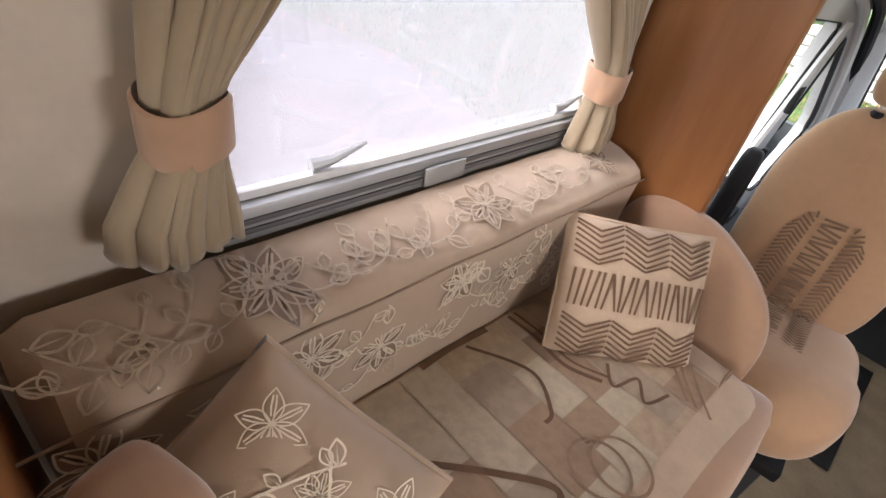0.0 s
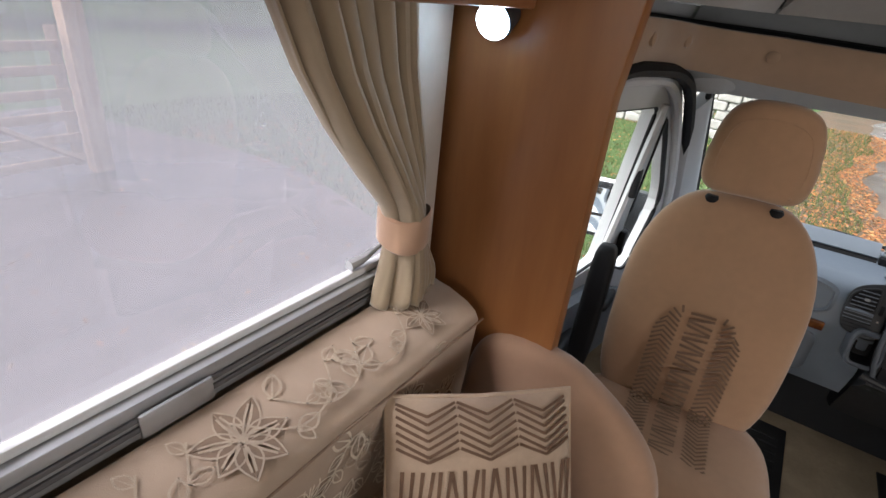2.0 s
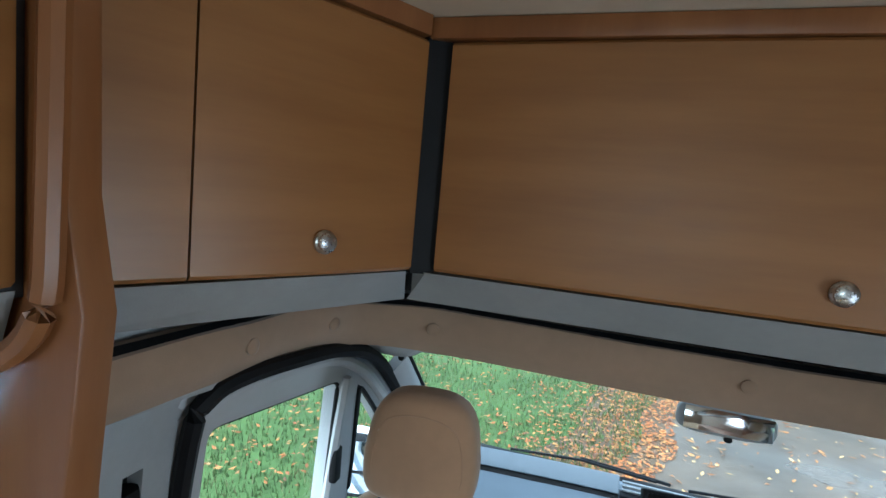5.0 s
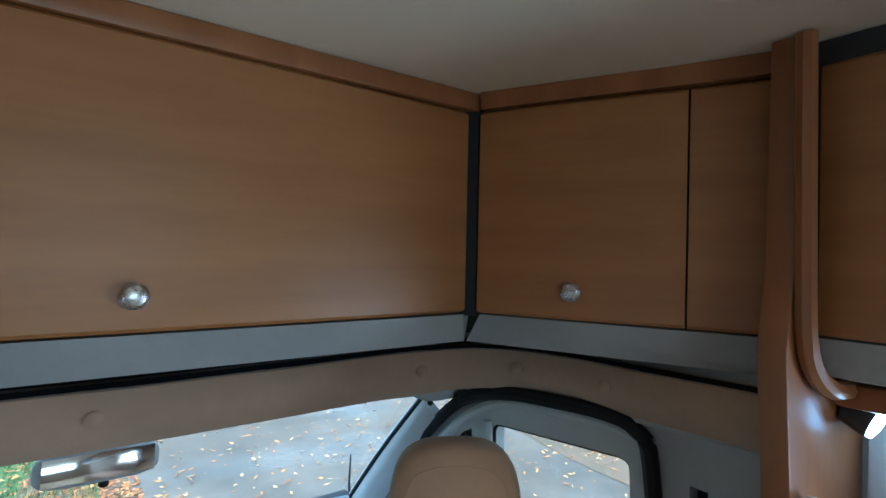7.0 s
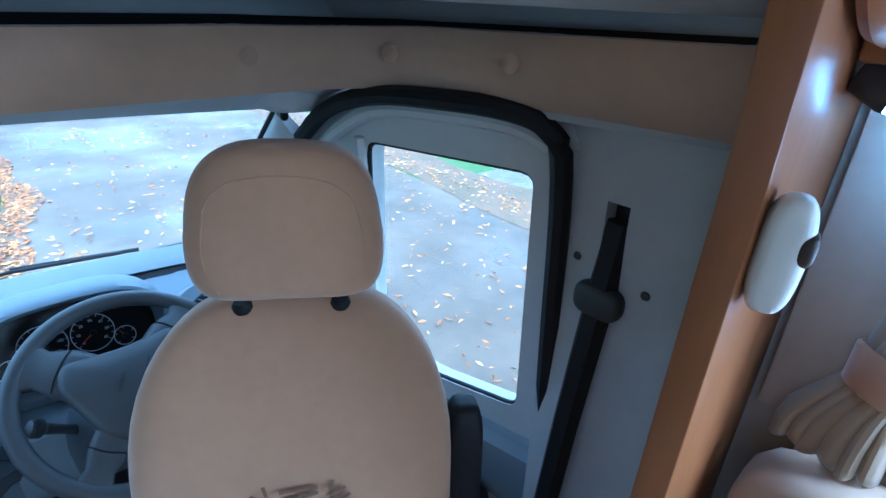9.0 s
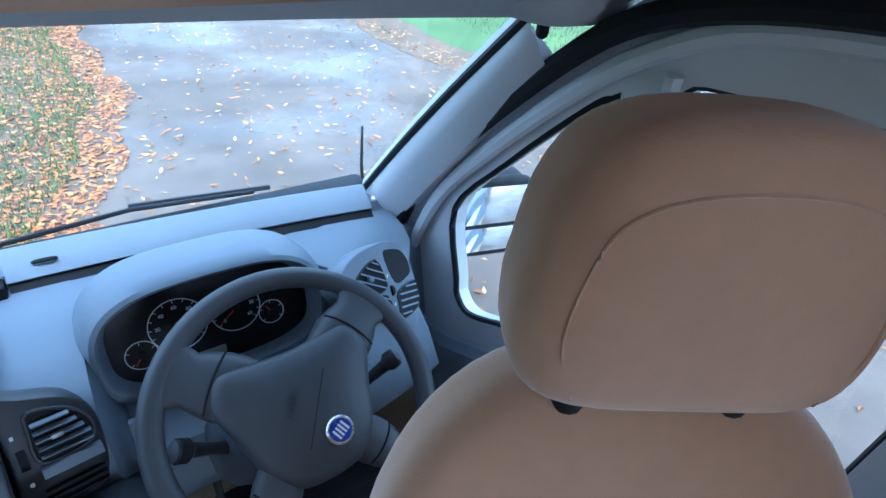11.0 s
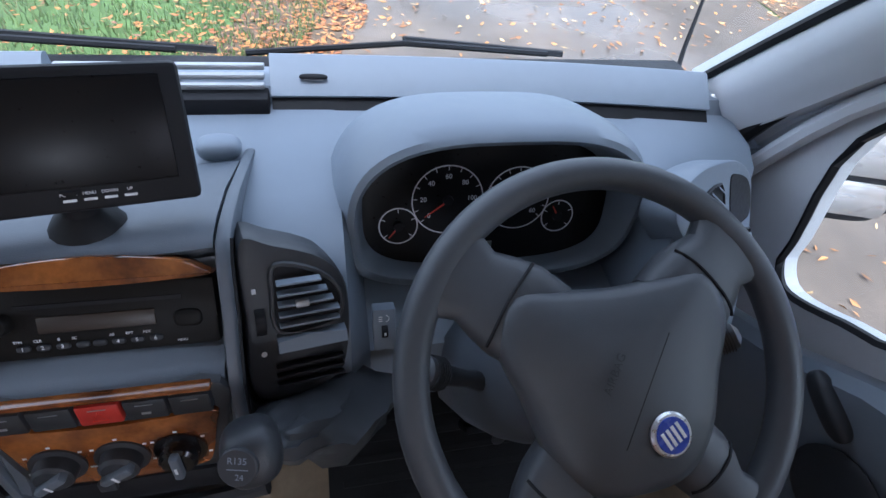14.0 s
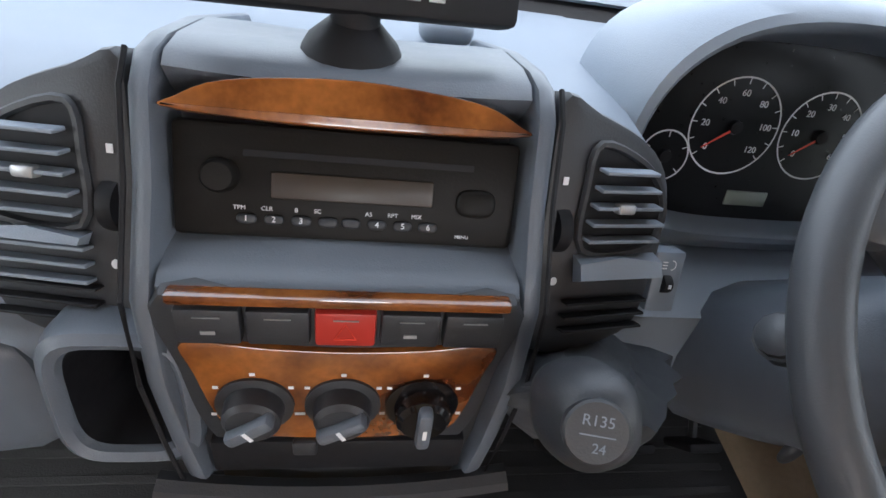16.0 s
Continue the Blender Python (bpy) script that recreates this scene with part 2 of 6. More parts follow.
def prism(poly, fn0, fn1, bm=None, bev=0.0, seg=2):
    """A plate between two copies of a flat outline; fn0 and fn1 lay an outline point into space."""
    bm = bm or bmesh.new()
    A = [bm.verts.new(fn0(p)) for p in poly]
    B = [bm.verts.new(fn1(p)) for p in poly]
    k = len(poly)
    f = [bm.faces.new(A[::-1]), bm.faces.new(B)]
    f += [bm.faces.new((A[i], A[(i + 1) % k], B[(i + 1) % k], B[i])) for i in range(k)]
    bmesh.ops.recalc_face_normals(bm, faces=f)
    if bev:
        es = [e for e in bm.edges if all(v in set(A) for v in e.verts) or all(v in set(B) for v in e.verts)]
        bmesh.ops.bevel(bm, geom=es, offset=bev, segments=seg, affect="EDGES", profile=0.5)
    return bm


def loft(rings, bm=None, closed=True, caps=True):
    bm = bm or bmesh.new()
    V = [[bm.verts.new(p) for p in r] for r in rings]
    k = len(V[0])
    for A, B in zip(V, V[1:]):
        for j in range(k if closed else k - 1):
            bm.faces.new((A[j], A[(j + 1) % k], B[(j + 1) % k], B[j]))
    if caps and closed:
        bm.faces.new(V[0][::-1]), bm.faces.new(V[-1])
    bmesh.ops.recalc_face_normals(bm, faces=bm.faces[:])
    return bm


def ribbon(pts, width, nrm, lift=0.0008, bm=None, m=None, w1=None):
    """A flat strip of cloth or ink along points on a surface with the normal nrm."""
    bm = bm or bmesh.new()
    pts = [Vector(p) for p in pts]
    nrm = Vector(nrm).normalized()
    L = []
    for i, p in enumerate(pts):
        d = (pts[min(i + 1, len(pts) - 1)] - pts[max(i - 1, 0)]).normalized()
        s = d.cross(nrm).normalized() * (width / 2 if w1 is None else (width + (w1 - width) * i / (len(pts) - 1)) / 2)
        q = p + nrm * lift
        L.append([bm.verts.new(m @ (q + s) if m is not None else q + s), bm.verts.new(m @ (q - s) if m is not None else q - s)])
    for a, b in zip(L, L[1:]):
        bm.faces.new((a[0], a[1], b[1], b[0]))
    return bm


def smoothline(pts, n=8, closed=False):
    """Catmull-Rom through points."""
    P = [Vector(p) for p in pts]
    k = len(P)
    out = []
    for i in range(k if closed else k - 1):
        a, b, c, d = (P[(i + j - 1) % k] if closed else P[min(max(i + j - 1, 0), k - 1)] for j in range(4))
        for s in range(n):
            t = s / n
            out.append(0.5 * ((2 * b) + (c - a) * t + (2 * a - 5 * b + 4 * c - d) * t * t + (3 * b - a - 3 * c + d) * t ** 3))
    if not closed:
        out.append(P[-1])
    return out


def lettering(text, size, m, material, parent, name="marking"):
    """Flat raised letters in Blender's own font."""
    cu = bpy.data.curves.new(name, "FONT")
    cu.body, cu.size, cu.align_x, cu.align_y, cu.extrude = text, size, "CENTER", "CENTER", 0.0003
    tmp = bpy.data.objects.new(name, cu)
    scene.collection.objects.link(tmp)
    dg = bpy.context.evaluated_depsgraph_get()
    me = bpy.data.meshes.new_from_object(tmp.evaluated_get(dg))
    bpy.data.objects.remove(tmp)
    bpy.data.curves.remove(cu)
    me.materials.clear()
    me.materials.append(material)
    ob = new(name, me)
    ob.parent = parent
    ob.matrix_local = m
    return ob


# ---- the shell of the living space ----
def wall_with_window(name, sx):
    bm = bmesh.new()
    a, b = sorted((sx * 1.10, sx * 1.14))
    y0, y1, z0, z1 = -0.38, 0.50, 0.94, 1.44
    box(bm, a, b, -3.0, y0, -0.05, 2.0), box(bm, a, b, y1, 0.66, -0.05, 2.0)
    box(bm, a, b, y0, y1, -0.05, z0), box(bm, a, b, y0, y1, z1, 2.0)
    return setting(name, bm, M_WALL, "cream textured vinyl side wall with a window opening", "wall", smooth=False)


wall_with_window("wall_left", -1)
wall_with_window("wall_right", 1)
# unseen rear wall; its opening is added to let the fill lamp in
bm = boxm(-1.14, 1.14, -3.06, -3.0, -0.05, 1.10)
box(bm, -1.14, 1.14, -3.06, -3.0, 1.80, 2.0), box(bm, -1.14, -0.6, -3.06, -3.0, 1.10, 1.80), box(bm, 0.6, 1.14, -3.06, -3.0, 1.10, 1.80)
setting("wall_rear", bm, M_WALL, "cream vinyl rear wall of the living space", "wall", smooth=False)
setting("floor", boxm(-1.14, 1.14, -3.06, 1.95, -0.06, 0.0), M_CARPET, "beige carpeted vehicle floor", "floor", smooth=False)
setting("ceiling", boxm(-1.14, 1.14, -3.06, 1.50, 1.955, 2.0), M_CEIL, "plain cream vinyl ceiling", "ceiling", smooth=False)


def window_unit(name, sx):
    w = thing(name, "misted acrylic side window with grey aluminium frame", "window", kind="structure")
    X = lambda v: sx * v
    def sbox(x0, x1, *r, bev=0.002):
        a, b = sorted((X(x0), X(x1)))
        return boxm(a, b, *r, bev)
    p = part("pane", sbox(1.105, 1.112, -0.37, 0.49, 0.95, 1.43, bev=0), M_MISTED, w)
    p.visible_shadow = False
    rail = part("bottom_rail", sbox(1.070, 1.100, -0.40, 0.50, 0.905, 0.958), M_ALU, w)
    for z in (0.917, 0.932):
        part("groove", sbox(1.0665, 1.071, -0.39, 0.49, z, z + 0.008, bev=0.001), M_DKRAIL, rail)
    part("bottom_seal", sbox(1.085, 1.100, -0.38, 0.49, 0.9585, 0.972), M_WHITEP, w)
    part("catch_plate", sbox(1.060, 1.0665, -0.02, 0.075, 0.909, 0.945, bev=0.003), M_ALU, w, "pale grey catch plate")
    part("top_rail", sbox(1.075, 1.100, -0.40, 0.50, 1.425, 1.46), M_ALU, w)
    for y in (-0.395, 0.48):
        part("side_rail", sbox(1.080, 1.100, y, y + 0.02, 0.9605, 1.424), M_WHITEP, w)
    for y in (-0.22, 0.36):
        bmh = sweep([(X(1.096), y, 0.982), (X(1.092), y + 0.03, 0.985), (X(1.090), y + 0.09, 1.003)], [0.011, 0.008, 0.003], 8)
        part("stay_handle", bmh, M_ALU, w, "grey window stay handle")
    return w


window_unit("window_1", -1)
window_unit("window_2", 1)

# ---- wooden bulkheads beside the cab opening ----
for sx in (-1, 1):
    poly = [(1.10, 0), (0.785, 0), (0.785, 1.30), (0.765, 1.50), (0.79, 1.62), (0.80, 1.955), (1.10, 1.955)]
    bm = prism(poly, lambda p: (sx * p[0], 0.585, p[1]), lambda p: (sx * p[0], 0.625, p[1]), bev=0.004)
    tagged(part("bulkhead_panel", bm, M_WOODV), "glossy cherry wood bulkhead panel beside the cab opening", "panel", kind="structure")
    bm = sweep(smoothline([(sx * 0.79, 0.575, 1.95), (sx * 0.79, 0.572, 1.62), (sx * 0.80, 0.57, 1.50), (sx * 0.86, 0.565, 1.445), (sx * 0.94, 0.562, 1.432)], 5), 0.014, 8)
    tagged(part("edge_moulding", bm, M_WOODV), "rounded cherry wood moulding on the bulkhead edge", "trim", kind="structure")


# ---- lockers ----
def knob(parent, m):
    k = part("knob", lathe([(0.0165, 0), (0.0185, 0.002), (0.0185, 0.006), (0.0155, 0.009), (0.0150, 0.014), (0.012, 0.016), (0.002, 0.0165)], 24), M_CHROME, parent, "round nickel push knob")
    k.matrix_local = m
    return k


def door_panel(w, h, bow=0.012):
    """A bowed locker door in its own plane: x along, z up, its face at -y."""
    rings = []
    for i in range(13):
        s = i / 12
        x = (s - 0.5) * w
        f = -bow * (1 - (2 * s - 1) ** 2)
        c = 0.006
        rings.append([(x, f + 0.020, 0), (x, f + 0.020, h), (x, f + c, h), (x, f, h - c), (x, f, c), (x, f + c, 0)])
    return loft(rings)


Z0, Z1 = 1.512, 1.916
front = thing("overcab_locker", "cherry wood overcab locker above the windscreen with one wide door", "cabinet")
part("body", boxm(-0.575, 0.59, 1.125, 1.45, 1.50, 1.955), M_DARK, front, "dark locker carcass")
d = part("door", door_panel(1.192, Z1 - Z0), M_WOOD, front)
d.matrix_local = pose(0.010, 1.102, Z0)
knob(d, pose(0.02, -0.013, 0.050, 90, 0, 0))
part("top_trim", boxm(-0.625, 0.625, 1.088, 1.118, 1.918, 1.954, 0.003), M_WOODV, front)
bm = loft([[(-0.66, 1.168, 1.440), (-0.66, 1.190, 1.440), (-0.635, 1.124, 1.508), (-0.60, 1.100, 1.508)], [(0.66, 1.168, 1.440), (0.66, 1.190, 1.440), (0.635, 1.124, 1.508), (0.60, 1.100, 1.508)]])
part("grey_ledge", bm, M_LEDGE, front, "grey leatherette strip under the door")

for sx in (-1, 1):
    loc = thing("corner_locker", "cherry wood corner locker beside the cab roof with one door", "cabinet", "corner lockers")
    A, B, C = Vector((sx * 0.624, 1.086, 0)), Vector((sx * 0.792, 0.746, 0)), Vector((sx * 0.842, 0.63, 0))
    ang = math.degrees(math.atan2((B - A).y, (B - A).x))
    if sx < 0:
        ang += 180
    mid = (A + B) / 2
    d = part("door", door_panel((B - A).length, Z1 - Z0, 0.006), M_WOOD, loc)
    d.matrix_local = pose(mid.x, mid.y, Z0, 0, 0, ang)
    knob(d, pose(0.0, -0.007, 0.052, 90, 0, 0))
    mid2 = (B + C) / 2
    e = part("end_panel", door_panel((C - B).length - 0.006, Z1 - Z0, 0.0), M_WOOD, loc)
    e.matrix_local = pose(mid2.x + sx * 0.002, mid2.y, Z0, 0, 0, ang)
    o = Vector((sx * 0.02, 0.012, 0))
    poly = [A + o, B + o, C + o, Vector((sx * 1.10, 0.63, 0)), Vector((sx * 1.10, 1.45, 0)), Vector((sx * 0.61, 1.45, 0))]
    part("body", prism(poly, lambda p: (p.x, p.y, 1.50), lambda p: (p.x, p.y, 1.953)), M_DARK, loc, "dark locker carcass")
    n_ = Vector((-sx * 0.006, -0.006, 0))
    arc = [A + Vector((0, 0, Z1 + 0.004)) + n_, B + Vector((0, 0, Z1 + 0.004)) + n_, C + Vector((0, 0, Z1 + 0.004)) + n_]
    arc2 = [v + Vector((0, 0, 0.034)) for v in arc]
    rings = [[a, a + Vector((sx * 0.025, 0.014, 0)), b + Vector((sx * 0.025, 0.014, 0)), b] for a, b in zip(arc, arc2)]
    part("top_trim", loft(rings), M_WOODV, loc)
    L0 = [Vector((sx * 0.664, 1.166, 1.440)), Vector((sx * 0.90, 0.64, 1.440))]
    L1 = [Vector((sx * 0.634, 1.088, 1.508)), Vector((sx * 0.848, 0.64, 1.508))]
    rings = [[a, a + Vector((sx * 0.03, 0.01, 0)), b + Vector((sx * 0.03, 0.01, 0)), b] for a, b in zip(L0, L1)]
    part("grey_ledge", loft(rings), M_LEDGE, loc, "grey leatherette strip under the door")
    gap = [(sx * 0.581, 1.120), (sx * 0.628, 1.092), (sx * 0.66, 1.13), (sx * 0.60, 1.14)]
    part("corner_filler", prism(gap, lambda p: (p[0], p[1], 1.505), lambda p: (p[0], p[1], 1.93)), M_BLACK, loc, "black corner gap filler")

    # lockers over the side windows
    hl = thing("side_locker", "cherry wood locker over the side window with grey padded underside", "cabinet", "side lockers")
    a, b = sorted((sx * 0.845, sx * 1.10))
    part("body", boxm(a, b, -2.9, 0.584, 1.51, 1.953), M_DARK, hl, "dark locker carcass")
    y1 = 0.575
    for w in (0.115, 0.62, 0.62, 0.62):
        dd = part("door", door_panel(w - 0.006, Z1 - 1.522, 0.004), M_WOOD, hl)
        dd.matrix_local = pose(sx * 0.838, y1 - w / 2, 1.522, 0, 0, 90 if sx < 0 else -90)
        if w > 0.3:
            hd = part("door_handle", pad(0.055, 0.006, 0.010, 3, 6), M_CHROME, dd, "slim nickel pull handle")
            hd.matrix_local = pose(0, -0.009, 0.03)
        y1 -= w
    r0 = [Vector((sx * 0.842, 0.575, 1.518)), Vector((sx * 0.862, 0.575, 1.462)), Vector((sx * 0.95, 0.575, 1.444)), Vector((sx * 0.95, 0.575, 1.518))]
    part("grey_ledge", loft([r0, [v + Vector((0, -3.4, 0)) for v in r0]]), M_LEDGE, hl, "grey leatherette underside")
    a, b = sorted((sx * 0.93, sx * 1.098))
    part("pelmet", boxm(a, b, -2.9, 0.58, 1.405, 1.443, 0.006), M_WOODV, hl, "cherry wood curtain pelmet")
    lm = thing("spot_lamp", "lit round LED spot lamp under the locker", "lamp", "spot lamps")
    base = pose(sx * 0.978, 0.550, 1.388, 112, 0, 0)
    q = part("lamp_body", lathe([(0.020, -0.030), (0.025, -0.028), (0.030, 0.006), (0.029, 0.012), (0.02, 0.013)], 24), M_DARK, lm)
    q.matrix_local = base
    q = part("lamp_lens", lathe([(0.028, 0.0125), (0.027, 0.018), (0.015, 0.021), (0.002, 0.022)], 24), M_LAMP, lm, "glowing cool white lens")
    q.matrix_local = base


# ---- curtains ----
def curtain(sx, side, yc, dz=0.0, ws=1.0):
    """A tied-back curtain; side: the way along y to which its top spreads."""
    c = thing("curtain", "olive beige pleated curtain tied back with a band", "curtain", "window curtains")
    rows = [(0.905, 0.085, -0.02), (0.945, 0.080, -0.02), (1.00, 0.055, -0.01), (1.035, 0.040, 0.0), (1.07, 0.038, 0.0), (1.10, 0.044, 0.008), (1.16, 0.068, 0.036), (1.24, 0.094, 0.074), (1.32, 0.114, 0.106), (1.41, 0.132, 0.130)]
    rows = [(max(z + dz, 0.905) if z < 1.4 else z, w * ws, o) for z, w, o in rows]
    zs = [r[0] for r in rows]
    n, k = 96, 34
    grid = []
    for i in range(k):
        z = zs[0] + (zs[-1] - zs[0]) * i / (k - 1)
        w = float(np.interp(z, zs, [r[1] for r in rows]))
        off = float(np.interp(z, zs, [r[2] for r in rows])) * side
        amp = 0.012 + 0.012 * min(abs(z - 1.05 - dz) / 0.12, 1)
        row = []
        for j in range(n):
            s = j / (n - 1)
            ph = 2 * math.pi * (7.5 * s + 0.16 * math.sin(5 * s + 3 * z) + 0.10 * math.sin(17 * s))
            am = amp * (0.65 + 0.35 * math.sin(9 * s + 1.3 + 4 * z))
            edge = 0.045 * math.sin(math.pi * s) * (1.1 - min(abs(z - 1.05) / 0.25, 1) * 0.5)
            x = 1.055 - edge + am * math.sin(ph)
            zz = z + (0.010 * math.sin(ph * 0.5 + 1) if i == 0 else 0)
            row.append(Vector((sx * x, yc + off + (s - 0.5) * 2 * w + 0.008 * math.cos(ph), zz)))
        grid.append(row)
    bm = loft(grid, closed=False, caps=False)
    r = part("cloth", bm, M_CURTAIN, c)
    so = r.modifiers.new("thickness", "SOLIDIFY")
    so.thickness = 0.003
    ring = []
    for z in (1.020 + dz, 1.024 + dz, 1.050 + dz, 1.078 + dz, 1.082 + dz):
        g = 0.004 if abs(z - dz - 1.051) > 0.030 else 0.0
        ring.append([Vector((sx * (1.052 - 0.008 - 0.046 * math.cos(a) * (1 - g * 10)), yc + (0.047 - g) * math.sin(a), z + 0.006 * math.sin(a * 2))) for a in [2 * math.pi * j / 28 for j in range(28)]])
    part("tie_band", loft(ring, caps=False), M_SUEDE, c, "smooth salmon beige tie band")
    return c


curtain(-1, -1, 0.438)
curtain(-1, 1, -0.398, 0.048, 0.92)
curtain(1, -1, 0.445)
curtain(1, 1, -0.415)
# plain panels at the window ends
for sx in (-1, 1):
    a, b = sorted((sx * 1.072, sx * 1.098))
    tagged(part("blind_cassette", boxm(a, b, 0.445, 0.572, 0.91, 1.40, 0.004), M_WALL), "cream panel between the window and the bulkhead", "blind", kind="structure")


# ---- embroidery ----
def flower(bm, o, u, v, nrm, s, rot, petals=6, seed=1):
    rd = random.Random(seed)
    o, u, v = Vector(o), Vector(u), Vector(v)
    for i in range(petals):
        a = rot + 2 * math.pi * i / petals + rd.uniform(-0.18, 0.18)
        L = s * rd.uniform(0.85, 1.1)
        w = s * 0.26
        pts = []
        for t in np.linspace(0, 1, 9):
            pts.append((L * t, w * math.sin(math.pi * t ** 0.9)))
        loop = pts + [(x, -y) for x, y in pts[::-1]]
        P = [o + u * (x * math.cos(a) - y * math.sin(a)) + v * (x * math.sin(a) + y * math.cos(a)) for x, y in loop]
        ribbon(P, s * 0.042, nrm, 0.0014, bm)
        for q in (-0.06, 0.06):
            P = [o + u * (x * math.cos(a) - q * s * math.sin(a) * math.sin(x / L * 3)) + v * (x * math.sin(a) + q * s * math.cos(a) * math.sin(x / L * 3)) for x in (0.2 * L, 0.5 * L, 0.8 * L)]
            ribbon(P, s * 0.05, nrm, 0.0012, bm)
    return bm


def petals_fill(o, u, v, nrm, s, rot, petals=6, seed=1):
    """The darker stitched petals under a flower's outline."""
    bm = bmesh.new()
    rd = random.Random(seed)
    o, u, v = Vector(o), Vector(u), Vector(v)
    lift = Vector(nrm).normalized() * 0.0006
    for i in range(petals):
        lift = Vector(nrm).normalized() * (0.0005 + 0.00006 * i)
        a = rot + 2 * math.pi * i / petals + rd.uniform(-0.18, 0.18)
        L = s * rd.uniform(0.85, 1.1)
        pts = [(L * t, s * 0.25 * math.sin(math.pi * t ** 0.9)) for t in np.linspace(0.14, 0.97, 9)]
        mid = [(x, y * 0.15) for x, y in pts]
        for sg in (1, -1):
            loop = [(x, sg * y) for x, y in pts] + [(x, sg * y) for x, y in mid[::-1]]
            P = [o + lift + u * (x * math.cos(a) - y * math.sin(a)) + v * (x * math.sin(a) + y * math.cos(a)) for x, y in loop]
            n = len(pts)
            vs = [bm.verts.new(p) for p in P]
            for k in range(n - 1):
                bm.faces.new((vs[k], vs[k + 1], vs[2 * n - 2 - k], vs[2 * n - 1 - k]))
    return bm


def leaf(bm, o, u, v, nrm, L, a, w=0.3):
    o, u, v = Vector(o), Vector(u), Vector(v)
    pts = [(L * t, w * L * math.sin(math.pi * t)) for t in np.linspace(0, 1, 7)]
    loop = pts + [(x, -y) for x, y in pts[::-1]] + [(L, 0), (0, 0)]
    P = [o + u * (x * math.cos(a) - y * math.sin(a)) + v * (x * math.sin(a) + y * math.cos(a)) for x, y in loop]
    return ribbon(P, L * 0.09, nrm, 0.0021, bm)


def vine(bm, o, u, v, nrm, pts, leaves, seed=3, L=0.035):
    rd = random.Random(seed)
    o, u, v = Vector(o), Vector(u), Vector(v)
    ln = smoothline([o + u * a + v * b for a, b in pts], 8)
    ribbon(ln, 0.003, nrm, 0.0019, bm)
    for i in range(leaves):
        p = ln[int((i + 0.5) / leaves * (len(ln) - 1))]
        leaf(bm, p, u, v, nrm, L * rd.uniform(0.7, 1.2), rd.uniform(0, 6.28))
    return bm


# ---- sofa along the side wall ----
sofa = thing("sofa", "beige upholstered side sofa with floral jacquard back", "sofa")
part("base", boxm(-1.098, -0.47, -0.74, 0.55, 0.0, 0.44, 0.01), M_WOODV, sofa, "cherry wood sofa box")
prof = [(-1.068, 0.60), (-1.068, 0.896), (-1.060, 0.905), (-1.00, 0.898), (-0.955, 0.884), (-0.936, 0.872), (-0.926, 0.856), (-0.928, 0.835), (-0.934, 0.75), (-0.944, 0.60)]
rings = []
for i in range(41):
    s = i / 40
    y = -0.61 + 1.185 * s
    e = min(s, 1 - s) * 1.185
    q = 1 - (1 - min(e / 0.035, 1)) ** 2
    wob = 0.0006 * math.sin(y * 23) + 0.0004 * math.sin(y * 51 + 1)
    rings.append([(-1.068 + (x + 1.068) * (0.55 + 0.45 * q) + (wob if x > -0.99 else 0), y, 0.60 + (z - 0.60) * (0.93 + 0.07 * q) + (wob if z > 0.8 else 0)) for x, z in prof])
back = part("backrest", loft(rings), M_FLORAL, sofa, "floral jacquard backrest slab")
part("piping", sweep([(-0.9245, -0.64 + 1.2 * i / 30, 0.8525 + 0.002 * math.sin(i)) for i in range(31)], 0.0022, 6), M_THREAD_D, back)
U, V, N = (0, 1, 0), (0, 0, 1), Vector((1, 0, 0.05))
for y, z, s, r in ((-0.187, 0.732, 0.062, 0.3), (-0.024, 0.80, 0.058, 0.9), (0.115, 0.765, 0.055, 0.2), (-0.315, 0.79, 0.062, 0.6), (-0.57, 0.79, 0.062, 0.1), (0.33, 0.80, 0.055, 1.0), (0.45, 0.72, 0.06, 0.4)):
    part("embroidered_flower", flower(bmesh.new(), (-0.9255 - (0.85 - z) * 0.075, y, z), U, V, N, s, r, 6, int(y * 100) + 70), M_THREAD_L, back)
    part("stitched_petals", petals_fill((-0.9255 - (0.85 - z) * 0.075, y, z), U, V, N, s, r, 6, int(y * 100) + 70), M_THREAD_D, back)
for k, (y, z) in enumerate(((-0.50, 0.72), (-0.44, 0.77), (-0.38, 0.66), (-0.28, 0.68), (-0.06, 0.68), (0.03, 0.74), (0.18, 0.70), (0.27, 0.76), (0.40, 0.66))):
    part("embroidered_vine", vine(bmesh.new(), (-0.9255 - (0.85 - z) * 0.075, y, z), U, V, N, [(-0.06, 0.10), (-0.03, 0.02), (0.05, -0.02), (0.10, 0.05), (0.14, 0.11)], 9, k + 4), M_THREAD_L, back)
rv = random.Random(17)
for k in range(16):
    y, z = -0.56 + 0.066 * k, rv.uniform(0.66, 0.79)
    part("embroidered_vine", vine(bmesh.new(), (-0.9252 - (0.85 - z) * 0.075, y, z), U, V, N, [(-0.04, 0.05 * rv.uniform(-1, 1)), (0, 0), (0.03, 0.05 * rv.uniform(-1, 1)), (0.055, 0.03)], 5, k + 40, 0.042), M_THREAD_L if k % 3 else M_THREAD, back)
N2 = Vector((0.25, 0, 1))
U2, V2 = (0, 1, 0), Vector((-1, 0, 0.22))
